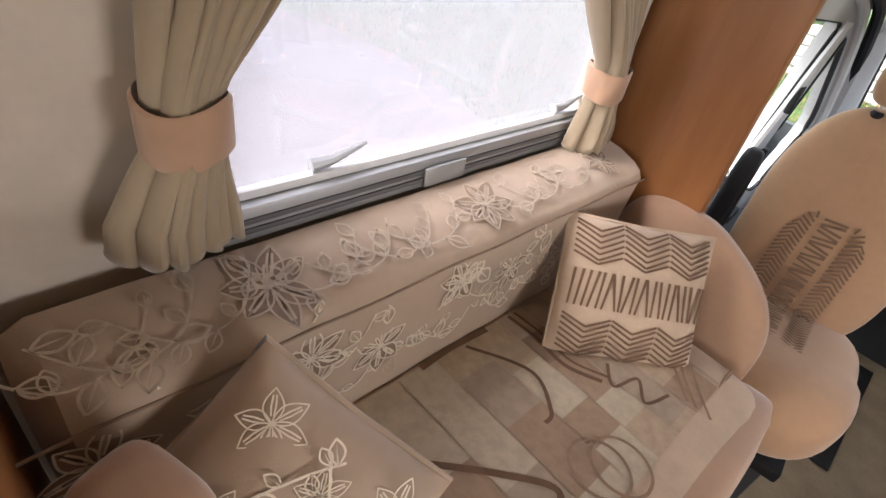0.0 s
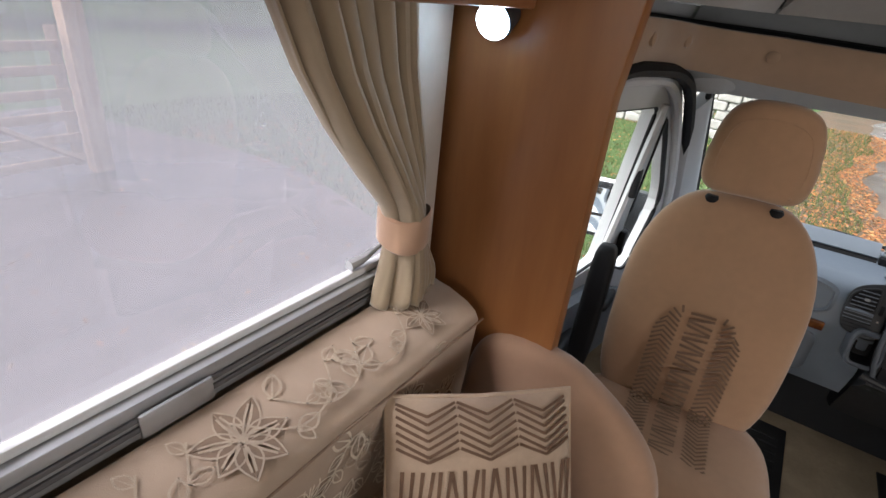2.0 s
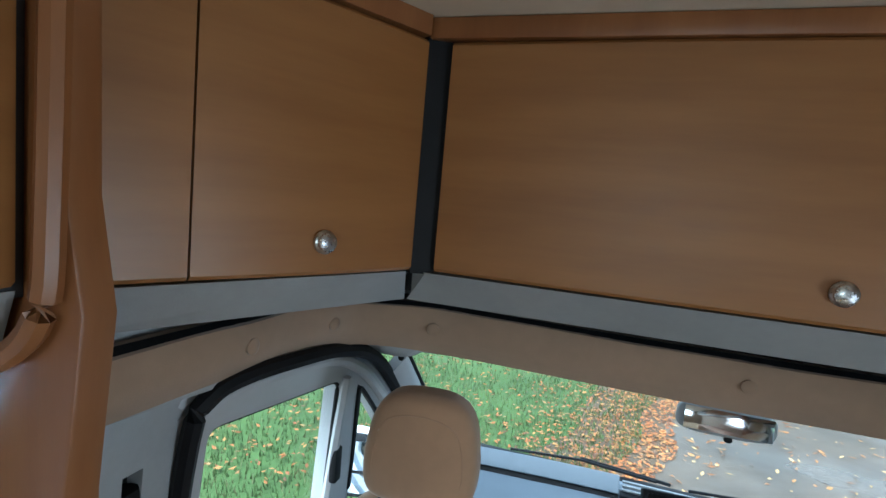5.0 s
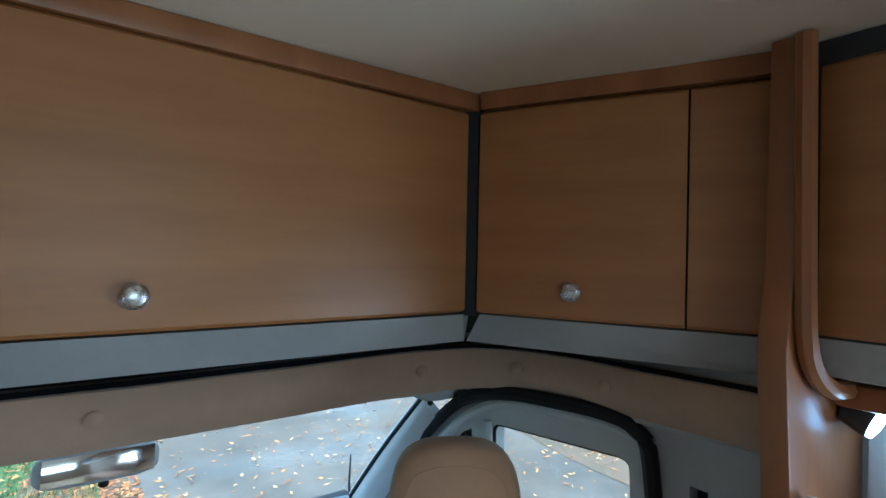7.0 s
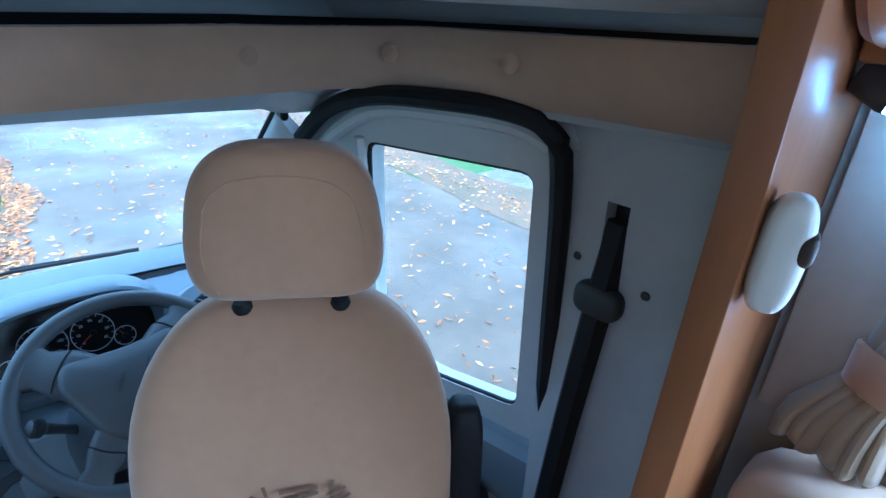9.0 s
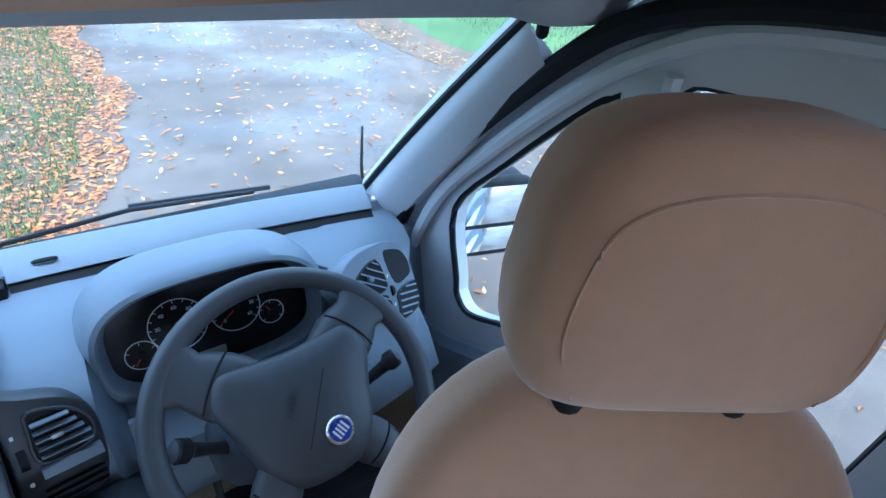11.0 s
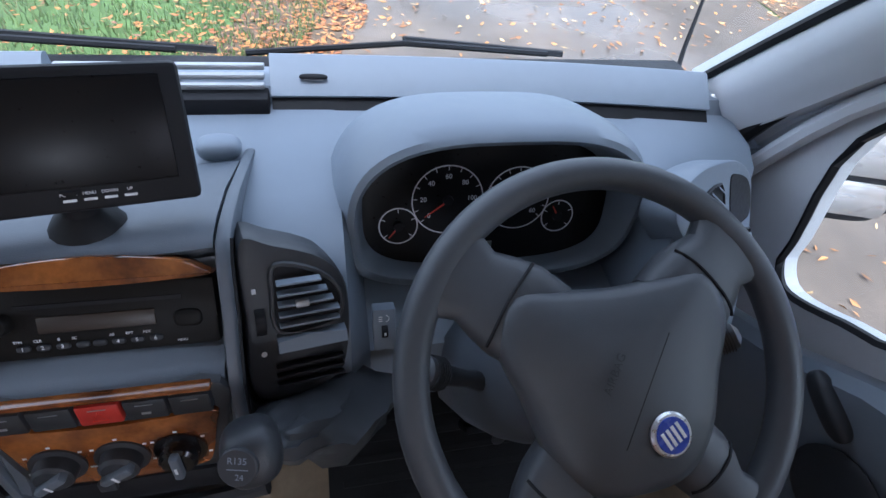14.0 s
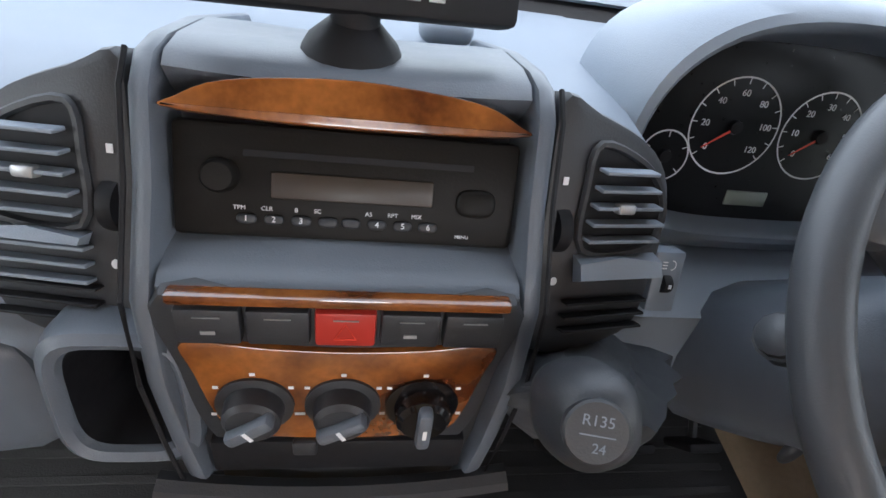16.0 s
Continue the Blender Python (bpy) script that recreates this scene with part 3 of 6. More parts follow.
for y, x, s, r in ((-0.343, -0.985, 0.066, 0.2), (0.06, -0.985, 0.062, 0.8), (0.43, -0.985, 0.046, 0.5)):
    part("embroidered_flower", flower(bmesh.new(), (x, y, 0.8955 + (-0.985 - x) * 0.2), U2, V2, N2, s, r, 7, int(y * 100) + 90), M_THREAD, back)
    part("stitched_petals", petals_fill((x, y, 0.8955 + (-0.985 - x) * 0.2), U2, V2, N2, s, r, 7, int(y * 100) + 90), M_THREAD_D, back)
for k, y in enumerate((-0.56, -0.51, -0.44, -0.28, -0.22, -0.14, -0.08, 0.14, 0.20, 0.31)):
    part("embroidered_vine", vine(bmesh.new(), (-0.985, y, 0.8955), U2, V2, N2, [(-0.08, 0.03), (-0.02, -0.03), (0.05, -0.02), (0.09, 0.04)], 7, k + 14), M_THREAD, back)

seat = part("seat_cushion", pad(0.265, 0.56, 0.085, 9, 14, pose(-0.71, -0.06, 0.515), lambda q: (q.x, q.y, q.z + 0.010 * (1 - (q.x / 0.27) ** 2))), M_PILLOW, sofa, "patchwork print seat cushion")
PATCH = [mat("patch_cloth", c, 0.9, var=0.16, scale=50, bump=0.25, bscale=900) for c in ((0.52, 0.43, 0.32), (0.40, 0.31, 0.23), (0.27, 0.19, 0.135), (0.47, 0.36, 0.25), (0.36, 0.25, 0.17))]
rd = random.Random(11)
zt = lambda x: 0.6022 + 0.010 * (1 - ((x + 0.71) / 0.27) ** 2)
y = -0.56
while y < 0.40:
    x = -0.935
    hgt = rd.uniform(0.075, 0.11)
    while x < -0.56:
        w = min(rd.uniform(0.06, 0.12), -0.545 - x)
        a, b, c_, d_ = (x, y), (x + w, y), (x + w, min(y + hgt, 0.41)), (x, min(y + hgt, 0.41))
        bm = bmesh.new()
        gx = 4
        L = []
        for i in range(gx + 1):
            xx = x + w * i / gx
            L.append((bm.verts.new((xx, a[1] + 0.001, zt(xx))), bm.verts.new((xx, c_[1] - 0.001, zt(xx)))))
        for p, q in zip(L, L[1:]):
            bm.faces.new((p[0], q[0], q[1], p[1]))
        part("patch", bm, PATCH[rd.choice((0, 0, 1, 3, 3, 2, 4, 1))], seat)
        x += w
    y += hgt


def seat_line(pts, w, material=None):
    P = smoothline([(x, y, 0) for x, y in pts], 8)
    P = [Vector((p.x, p.y, zt(p.x) + 0.0006)) for p in P]
    part("printed_line", ribbon(P, w, (0, 0, 1), 0.0008), material or M_BROWN, seat)


seat_line([(-0.92, 0.03), (-0.80, 0.09), (-0.72, 0.05), (-0.71, 0.02)], 0.008)
seat_line([(-0.93, 0.17), (-0.85, 0.17), (-0.77, 0.16), (-0.70, 0.19)], 0.010)
seat_line([(-0.93, 0.19), (-0.85, 0.19), (-0.77, 0.18), (-0.70, 0.21)], 0.006)
seat_line([(-0.72, 0.24), (-0.68, 0.20), (-0.66, 0.26), (-0.62, 0.22), (-0.60, 0.28)], 0.007)
seat_line([(-0.80, -0.22), (-0.70, -0.12), (-0.62, -0.06), (-0.60, -0.13), (-0.70, -0.20)], 0.012)
seat_line([(-0.93, -0.08), (-0.935, 0.0), (-0.93, 0.10)], 0.014)
for q in (0.0, 0.035):
    seat_line([(-0.60 + 0.055 * math.cos(a) + q * 0.6, 0.03 + 0.05 * math.sin(a) + q) for a in np.linspace(0, 6.6, 16)], 0.006, M_TAN)
for q in (0.0, 0.02, 0.05):
    seat_line([(-0.66 + q, 0.40), (-0.62 + q, 0.35), (-0.57 + q, 0.30)], 0.006, M_TAN)
# front roll and end pads
fr = part("front_roll", pad(0.062, 0.575, 0.095, 5, 12, pose(-0.487, -0.04, 0.505), lambda q: (q.x + 0.002 * math.sin(q.y * 70), q.y, q.z)), M_SUEDE, sofa, "salmon suede front roll")
part("piping", sweep([(-0.545, -0.58 + 1.06 * i / 20, 0.6005) for i in range(21)], 0.004, 6), M_TAN, fr)
part("end_bolster", pad(0.215, 0.045, 0.185, 3.2, 12, pose(-0.735, 0.575, 0.64, -6, 0, 0), lambda q: (q.x, q.y, q.z - 0.10 * (q.x / 0.215) * (1 if q.x > 0 else 0.25))), M_SUEDE, sofa, "salmon suede end bolster")
part("arm_pad", pad(0.060, 0.045, 0.075, 4, 8, pose(-0.815, -0.555, 0.83, 0, 8, 20)), M_SUEDE, sofa, "salmon suede arm pad")
bm = prism([(-1.09, 0.0), (-0.72, 0.0), (-0.72, 0.90), (-0.76, 0.985), (-0.84, 1.02), (-1.09, 1.02)], lambda p: (p[0], -0.665, p[1]), lambda p: (p[0], -0.625, p[1]), bev=0.008)
tagged(part("end_panel", bm, M_WOODV), "cherry wood end panel with a rounded top corner", "panel", kind="structure")
sofa2 = thing("sofa", "beige upholstered sofa back under the other side window", "sofa")
part("base", boxm(0.47, 1.098, -0.74, 0.55, 0.0, 0.44, 0.01), M_WOODV, sofa2)
part("seat_cushion", pad(0.31, 0.635, 0.08, 9, 8, pose(0.76, -0.10, 0.515)), M_SUEDE, sofa2)
part("backrest", pad(0.075, 0.62, 0.165, 6, 10, pose(1.00, -0.07, 0.745)), M_FLORAL, sofa2)

# ---- pillows ----
pl = thing("printed_pillow", "square beige pillow with brown chevron print", "pillow", at=Matrix.Identity(4))
c0, cx, cz = Vector((-0.772, 0.335, 0.715)), (Vector((-0.600, 0.36, 0.640)) - Vector((-0.829, 0.165, 0.622))), (Vector((-0.915, 0.35, 0.816)) - Vector((-0.829, 0.165, 0.622)))
ex = Vector((0.70, 0.714, -0.02)).normalized()
nr = Vector((0.62, -0.56, 0.55)).normalized()
ex = (ex - nr * ex.dot(nr)).normalized()
ez = nr.cross(ex).normalized()
if ez.z < 0:
    ez = -ez
PM = Matrix((( ex.x, -nr.x, ez.x, c0.x), (ex.y, -nr.y, ez.y, c0.y), (ex.z, -nr.z, ez.z, c0.z), (0, 0, 0, 1)))
pl.matrix_world = PM
HW, HH = 0.160, 0.146


def puff(x, z):
    a, b = min(abs(x / HW), 1), min(abs(z / HH), 1)
    return 0.045 * (1 - a ** 3.0) ** 0.6 * (1 - b ** 3.0) ** 0.6 + 0.004


rings = []
for i in range(25):
    x = -HW + 2 * HW * i / 24
    f_ = [Vector((x * (1 - 0.05 * (1 - abs(z / HH) ** 2) * 0.6), -puff(x, z), z * (1 - 0.05 * (1 - (x / HW) ** 2)))) for z in np.linspace(-HH, HH, 21)]
    b_ = [Vector((v.x, -v.y, v.z)) for v in f_[::-1]]
    rings.append(f_ + b_)
body = part("cover", loft(rings), M_PILLOW, pl)
rim = [(-HW, -HH), (0, -HH * 0.955), (HW, -HH), (HW * 0.965, 0), (HW, HH), (0, HH * 0.955), (-HW, HH), (-HW * 0.965, 0)]
part("piping", sweep([(a, 0, b) for a, b in rim], 0.0045, 8, closed=True), M_PILLOW, body)


def ink(pts, w, w1=None):
    P = [Vector((x * 1.22, -puff(x * 1.22, z * 1.31) - 0.0012, z * 1.31)) for x, z in pts]
    ribbon(P, w, (0, -1, 0), 0.0006, INK, w1=w1)


def seg(a, b, n=5):
    return [(a[0] + (b[0] - a[0]) * i / n, a[1] + (b[1] - a[1]) * i / n) for i in range(n + 1)]


INK = bmesh.new()
rd = random.Random(5)
for band, z0, z1 in ((0, -0.100, -0.044), (1, 0.046, 0.100)):
    # chevrons: stacked zigzag strokes
    for cxx in (-0.079, 0.0, 0.079):
        for j in range(7):
            zz = z0 + 0.001 + j * 0.0088
            half = 0.0385
            P = [(cxx - half, zz + 0.008), (cxx, zz - 0.010), (cxx + half, zz + 0.008)]
            P = [(min(max(px, -0.122), 0.122), min(max(pz, z0 - 0.006), z1 + 0.004)) for px, pz in P]
            ink(seg(P[0], P[1], 4), 0.0046)
            ink(seg(P[1], P[2], 4), 0.0046)
for i in range(21):
    x = -0.112 + i * 0.0112
    sl = rd.uniform(-0.006, 0.006)
    ink(seg((x - sl, -0.026), (x + sl, 0.030), 4), 0.0045, 0.0062)
part("chevron_print", INK, M_BROWN, body, "dark brown chevron and bar print")

fl = thing("floral_pillow", "square champagne floral jacquard pillow standing on one corner", "pillow")
FM = Matrix.Translation((-0.785, -0.440, 0.752)) @ Matrix.Rotation(radians(62), 4, "Z") @ Matrix.Rotation(radians(-38), 4, "X") @ Matrix.Rotation(radians(42), 4, "Y")
fl.matrix_world = FM
HW, HH = 0.140, 0.140
rings = []
for i in range(25):
    x = -HW + 2 * HW * i / 24
    f_ = [Vector((x, -1.25 * puff(x, z) + 0.002 * math.sin(40 * x + 25 * z), z * (1 - 0.04 * (1 - (x / HW) ** 2)))) for z in np.linspace(-HH, HH, 21)]
    rings.append(f_ + [Vector((v.x, -v.y, v.z)) for v in f_[::-1]])
body = part("cover", loft(rings), M_FLORAL, fl)
part("piping", sweep([(a * HW, 0, b * HH) for a, b in ((-1, -1), (0, -0.96), (1, -1), (0.98, 0), (1, 1), (0, 0.96), (-1, 1), (-0.98, 0))], 0.006, 8, closed=True), M_FLORAL, body)
bm = bmesh.new()
for x, z, s, r in ((0.03, -0.03, 0.055, 0.4), (-0.085, 0.085, 0.040, 0.2), (0.085, 0.085, 0.04, 0.9), (-0.07, -0.02, 0.038, 0.7), (0.0, 0.06, 0.032, 0.1)):
    flower(bm, (x, -1.25 * puff(x, z) - 0.004, z), (1, 0, 0), (0, 0, 1), (0, -1, 0), s, r, 6, 8)
vine(bm, (0, -0.062, 0), (1, 0, 0), (0, 0, 1), (0, -1, 0), [(0.0, 0.10), (-0.03, 0.06), (-0.06, 0.0), (-0.04, -0.06)], 6, 9, 0.03)
vine(bm, (0.0, -0.066, 0), (1, 0, 0), (0, 0, 1), (0, -1, 0), [(0.09, 0.04), (0.05, 0.03), (0.02, 0.05), (-0.02, 0.10)], 7, 12, 0.028)
part("embroidery", bm, M_THREAD_L, body)


# ---- cab seats, swivelled to face the living space ----
def cab_seat(at, label, hw, bw=0.232):
    st = thing("cab_seat", label, "seat", "swivelled cab seats", at=at)
    part("pedestal", boxm(-0.19, 0.19, -0.42, -0.04, 0.0, 0.26, 0.02), M_DARK, st, "dark seat pedestal")
    part("swivel_plate", boxm(-0.21, 0.21, -0.45, -0.02, 0.262, 0.30, 0.008), M_BLACK, st)
    part("height_bar", sweep([(-0.17, -0.40, 0.20), (-0.17, -0.52, 0.12), (0.10, -0.52, 0.12), (0.12, -0.42, 0.20)], 0.006, 6), M_BLACK, st)

    def cush(q):
        s = 1 + 0.05 * (q.y < 0)
        return (q.x * s, q.y, q.z + 0.020 * (q.x / 0.24) ** 2 - 0.045 * max(0, -q.y / 0.26) ** 3 + 0.012 * max(0, -q.y / 0.26))
    c = part("seat_cushion", pad(0.245, 0.265, 0.095, 3.6, 14, pose(0, -0.235, 0.425), cush), M_SEAT, st)

    def bk(q):
        w = 1 - 0.20 * max(0, (q.z - 0.05) / 0.30) ** 2 + 0.02
        return (q.x * w, q.y - 0.020 * (q.x / 0.22) ** 2 - 0.018 * math.cos(q.z * 7), q.z)
    BM = pose(0, 0.03, 0.735, -9, 0, 0)
    b = part("backrest", pad(bw, 0.068, 0.325, 3.4, 14, BM, bk), M_SEAT, st)
    HMX = pose(0, 0.072, 1.162, -6, 0, 0)

    def hd(q):
        t = (q.z + 0.11) / 0.22
        return (q.x * (1.04 - 0.30 * max(0, t - 0.35) ** 1.5), q.y - 0.014 * math.cos(q.x * 9), q.z + 0.012 * (1 - (q.x / hw) ** 2) * (q.z < 0) - 0.010 * (q.x / hw) ** 2 * (q.z > 0))
    h = part("headrest", pad(hw, 0.056, 0.112, 4.2, 12, HMX, hd), M_SEAT, st)
    # raised seam round the front panel of the headrest
    seam = []
    for cx, cz in ((-0.80, -0.96), (-0.86, -0.4), (-0.84, 0.2), (-0.74, 0.52), (-0.45, 0.66), (0, 0.70), (0.45, 0.66), (0.74, 0.52), (0.84, 0.2), (0.86, -0.4), (0.80, -0.96)):
        s_ = (abs(cx) ** 4.2 + 1 + abs(cz) ** 4.2) ** (-1 / 4.2)
        seam.append(HMX @ Vector(hd(Vector((cx * s_ * hw, -s_ * 0.056, cz * s_ * 0.112)))))
    part("seam", sweep(smoothline(seam, 6), 0.0013, 5), M_SEAT, h)
    for x in (-0.068, 0.068):
        part("post", lathe([(0.006, 0), (0.006, 0.07)], 10, pose(x, 0.074, 1.030)), M_CHROME, h)
        part("post_collar", lathe([(0.014, -0.002), (0.0155, 0.0), (0.016, 0.008), (0.012, 0.014)], 16, pose(x, 0.052, 1.034)), M_BLACK, h)
    # printed centre panels on back and cushion
    for kind_ in ("back", "cushion"):
        base, pr = bmesh.new(), bmesh.new()
        if kind_ == "back":
            surf = lambda x, z: Vector((x, 0.03 - 0.068 - 0.034 - 0.004 - 0.012 * (x / 0.22) ** 2 + 0.158 * (z - 0.735) + 0.014, z))
            lo, hi, nrm = 0.505, 0.80, (0, -1, 0.1)
            half = lambda t: 0.105 * (1 - max(0, (t - 0.6) / 0.4) ** 2.2) ** 0.5 if t < 0.999 else 0.0
        else:
            surf = lambda x, z: Vector((x, -(z - 0.0) - 0.05, 0.5235 + 0.020 * (x / 0.24) ** 2 - 0.016 * (z / 0.4) ** 2 - 0.012 * max(0, z - 0.25)))
            lo, hi, nrm = 0.02, 0.33, (0, 0, 1)
            half = lambda t: 0.105
        n = int((hi - lo) / 0.0125)
        for i in range(n):
            t = i / n
            z = lo + (hi - lo) * t
            hw = half(t)
            if hw < 0.03:
                continue
            if i % 1 == 0:
                w_ = 0.028
                sl = 0.006 * math.sin(i * 1.7)
                ribbon([surf(-w_, z + sl), surf(0, z), surf(w_, z - sl)], 0.0068, nrm, 0.0015, pr)
                for sg in (-1, 1):
                    P = [surf(sg * 0.045, z - 0.006), surf(sg * min(0.075, hw), z + 0.012)] + ([surf(sg * min(0.098, hw), z - 0.003)] if hw > 0.08 else [])
                    ribbon(P, 0.0058, nrm, 0.0015, pr)
        part("woven_print", pr, M_WEAVE if kind_ == "back" else M_TAN, b if kind_ == "back" else c, "brown herringbone woven print")
    return st


ps = cab_seat(pose(-0.580, 1.075, 0, 0, 0, 6), "beige velour passenger seat swivelled to face the living space", 0.108, 0.204)
ds = cab_seat(pose(0.543, 1.031, -0.008, 0, 0, -33), "beige velour driver seat swivelled to face the living space", 0.126)
for st, sx in ((ps, -1), (ds, 1)):
    part("armrest", pad(0.030, 0.036, 0.19, 5, 8, pose(sx * 0.262, 0.0, 0.675, -6, 0, 0)), M_BLACK, st, "black armrest folded upright")


# ---- the cab shell ----
def DX(y, z):
    """How far out the cab door's inner face lies."""
    return 1.231 - 0.144 * z - 0.156 * y


def plate(outer, holes, fn, thick, out):
    """A plate with openings: outlines in (y, z), laid by fn, thickened along out."""
    bm = bmesh.new()
    es = []
    for loop in [outer] + holes:
        vs = [bm.verts.new(fn(p)) for p in loop]
        es += [bm.edges.new((vs[i], vs[(i + 1) % len(vs)])) for i in range(len(vs))]
    bmesh.ops.triangle_fill(bm, use_beauty=True, use_dissolve=False, edges=es)
    q = bmesh.ops.extrude_face_region(bm, geom=bm.faces[:])
    bmesh.ops.translate(bm, vec=Vector(out) * thick, verts=[g for g in q["geom"] if isinstance(g, bmesh.types.BMVert)])
    bmesh.ops.recalc_face_normals(bm, faces=bm.faces[:])
    return bm


def c2(pts, n=5, closed=True):
    return [(p.x, p.y) for p in smoothline([(a, b, 0) for a, b in pts], n, closed)]


OUT = [(1.845, 0.42), (1.835, 0.66), (1.72, 0.86), (1.58, 1.02), (1.43, 1.165), (1.33, 1.235), (1.22, 1.268), (1.08, 1.280), (0.96, 1.282), (0.905, 1.262), (0.885, 1.21), (0.885, 0.62), (1.18, 0.60), (1.36, 0.59), (1.46, 0.555), (1.58, 0.475), (1.70, 0.425)]
QUART = c2([(1.690, 0.62), (1.688, 0.565), (1.650, 0.530), (1.56, 0.565), (1.468, 0.625), (1.42, 0.86), (1.368, 1.13), (1.38, 1.150), (1.42, 1.12), (1.55, 0.985), (1.690, 0.815)], 4)


def rounded(poly, r, n=4):
    """An outline with its corners rounded."""
    out = []
    for i, p in enumerate(poly):
        p, a, b = Vector(p), Vector(poly[i - 1]), Vector(poly[(i + 1) % len(poly)])
        u, w = (a - p).normalized() * r, (b - p).normalized() * r
        out += [tuple(p + u * (1 - t) ** 2 + w * t ** 2) for t in np.linspace(0, 1, n)]
    return out


MAIN = rounded([(1.292, 1.194), (0.925, 1.210), (0.945, 0.690), (1.17, 0.655), (1.355, 0.672)], 0.028)
for sx in (-1, 1):
    dr = thing("door_1" if sx < 0 else "door_2", "closed cab door with grey frame, quarter light and slate trim", "door", kind="structure")
    P = lambda p, o=0.0: Vector((sx * (DX(p[0], p[1]) + o), p[0], p[1]))
    part("frame", plate(OUT, [QUART, MAIN], lambda p: P(p), 0.045, (sx, 0, 0)), M_FRAMEP, dr, "pale grey painted window frame", smooth=False)
    for loop, nm in ((QUART, "quarter_seal"), (MAIN, "window_seal")):
        part(nm, sweep([P(p, 0.008) for p in loop], 0.0085 if loop is QUART else 0.006, 6, True), M_BLACK, dr, "black rubber seal")
        g = bmesh.new()
        g.faces.new([g.verts.new(P(p, 0.022)) for p in loop])
        gp = part("pane", g, M_GLASS, dr)
        gp.visible_shadow = False
    part("window_channel", sweep([P((1.330, 0.62), -0.006), P((1.318, 0.90), -0.006), P((1.300, 1.20), -0.006)], 0.012, 6), M_PILLAR, dr, "light grey divider channel")
    part("divider_strip", sweep([P((1.430, 0.84), 0.008), P((1.408, 0.98), 0.008), P((1.380, 1.145), 0.008)], 0.014, 6, flat=0.8), M_BLACK, dr, "black divider strip")
    part("quarter_catch", boxm(-0.012, 0.012, -0.016, 0.016, -0.045, 0.045, 0.006, m=Matrix.Translation(P((1.438, 0.72), -0.012))), M_BLACK, dr, "black quarter light catch")
    part("quarter_catch", boxm(-0.010, 0.010, -0.016, 0.016, -0.045, 0.045, 0.006, m=Matrix.Translation(P((1.318, 0.965), -0.014))), M_BLACK, dr, "black catch block")
    top = [(1.85, 0.405), (1.70, 0.415), (1.58, 0.465), (1.46, 0.545), (1.36, 0.58), (1.18, 0.59), (0.89, 0.605)]
    rings = []
    for y, z in top:
        rings.append([P((y, z), 0.02), P((y, z), -0.012), P((y, z - 0.02), -0.035), P((y, z - 0.09), -0.045), P((y, z - 0.17), -0.030), P((y, 0.10), -0.02), P((y, 0.03), 0.0), P((y, 0.03), 0.06)])
    lp = part("lower_trim", loft(rings), M_PLASTIC, dr, "slate moulded lower trim")
    part("inner_handle", pad(0.016, 0.055, 0.018, 3, 8, Matrix.Translation(P((1.475, 0.475), -0.045)) @ pose(0, 0, 0, 20, 0, 0)), M_DARK, lp, "dark oval inside handle")
    part("speaker_grille", lathe([(0.075, 0), (0.078, 0.006), (0.07, 0.010), (0.01, 0.011)], 28, Matrix.Translation(P((1.38, 0.36), -0.055)) @ pose(0, 0, 0, 0, -90 * sx, 0)), M_DARK, lp, "dark round speaker grille")
    part("arm_rest", pad(0.032, 0.16, 0.03, 4, 8, Matrix.Translation(P((1.12, 0.42), -0.055))), M_DARK, lp)
    seal = [(1.86, 0.40), (1.85, 0.67), (1.74, 0.87), (1.60, 1.03), (1.44, 1.185), (1.34, 1.255), (1.22, 1.290), (1.08, 1.302), (0.955, 1.304), (0.89, 1.285), (0.866, 1.22), (0.868, 0.9), (0.872, 0.45)]
    q = part("door_seal", sweep([P(p, -0.024) for p in c2(seal, 4, False)], 0.017, 8), M_BLACK, dr, "black rubber door seal")
    part("seal_channel", sweep([P(p, 0.026) for p in c2(seal, 4, False)], 0.030, 8), M_FRAMEP, dr)
    inner = [(a - 0.030 * (a > 1.3) + 0.0, b - 0.024) for a, b in seal[1:10]]
    part("frame_lip", sweep([P(p, -0.010) for p in c2(inner, 4, False)], 0.015, 8), M_FRAMEP, dr)

    # windscreen pillar
    Wt, Wb = Vector((sx * 0.772, 1.482, 1.232)), Vector((sx * 0.764, 1.925, 0.765))
    St, Sb = P((1.46, 1.175), -0.038), P((1.850, 0.70), -0.038)
    rings = []
    for i in range(9):
        t = i / 8
        a, b = Wt.lerp(Wb, t), St.lerp(Sb, t)
        a.z += 0.012 * math.sin(math.pi * t)
        mid = (a + b) / 2 + Vector((-sx * 0.016, -0.012, 0.010))
        rings.append([a + Vector((sx * 0.03, 0.05, 0)), a, a.lerp(mid, 0.6) + Vector((-sx * 0.005, 0, 0)), mid, mid.lerp(b, 0.6), b, b + Vector((sx * 0.03, 0, 0))])
    pl_ = tagged(part("pillar_trim", loft(rings), M_PILLAR), "light grey plastic windscreen pillar trim", "trim", kind="structure")
    part("edge_rubber", sweep([Wt.lerp(Wb, t) + Vector((0, 0, 0.012 * math.sin(math.pi * t))) for t in np.linspace(0, 1, 9)], 0.008, 6), M_BLACK, pl_, "black glass edge")
    part("screw", lathe([(0.007, 0), (0.006, 0.003), (0.001, 0.004)], 10, Matrix.Translation((sx * 0.793, 1.716, 0.948)) @ pose(0, 0, 0, 40, -50 * sx, 0)), M_DARK, pl_)
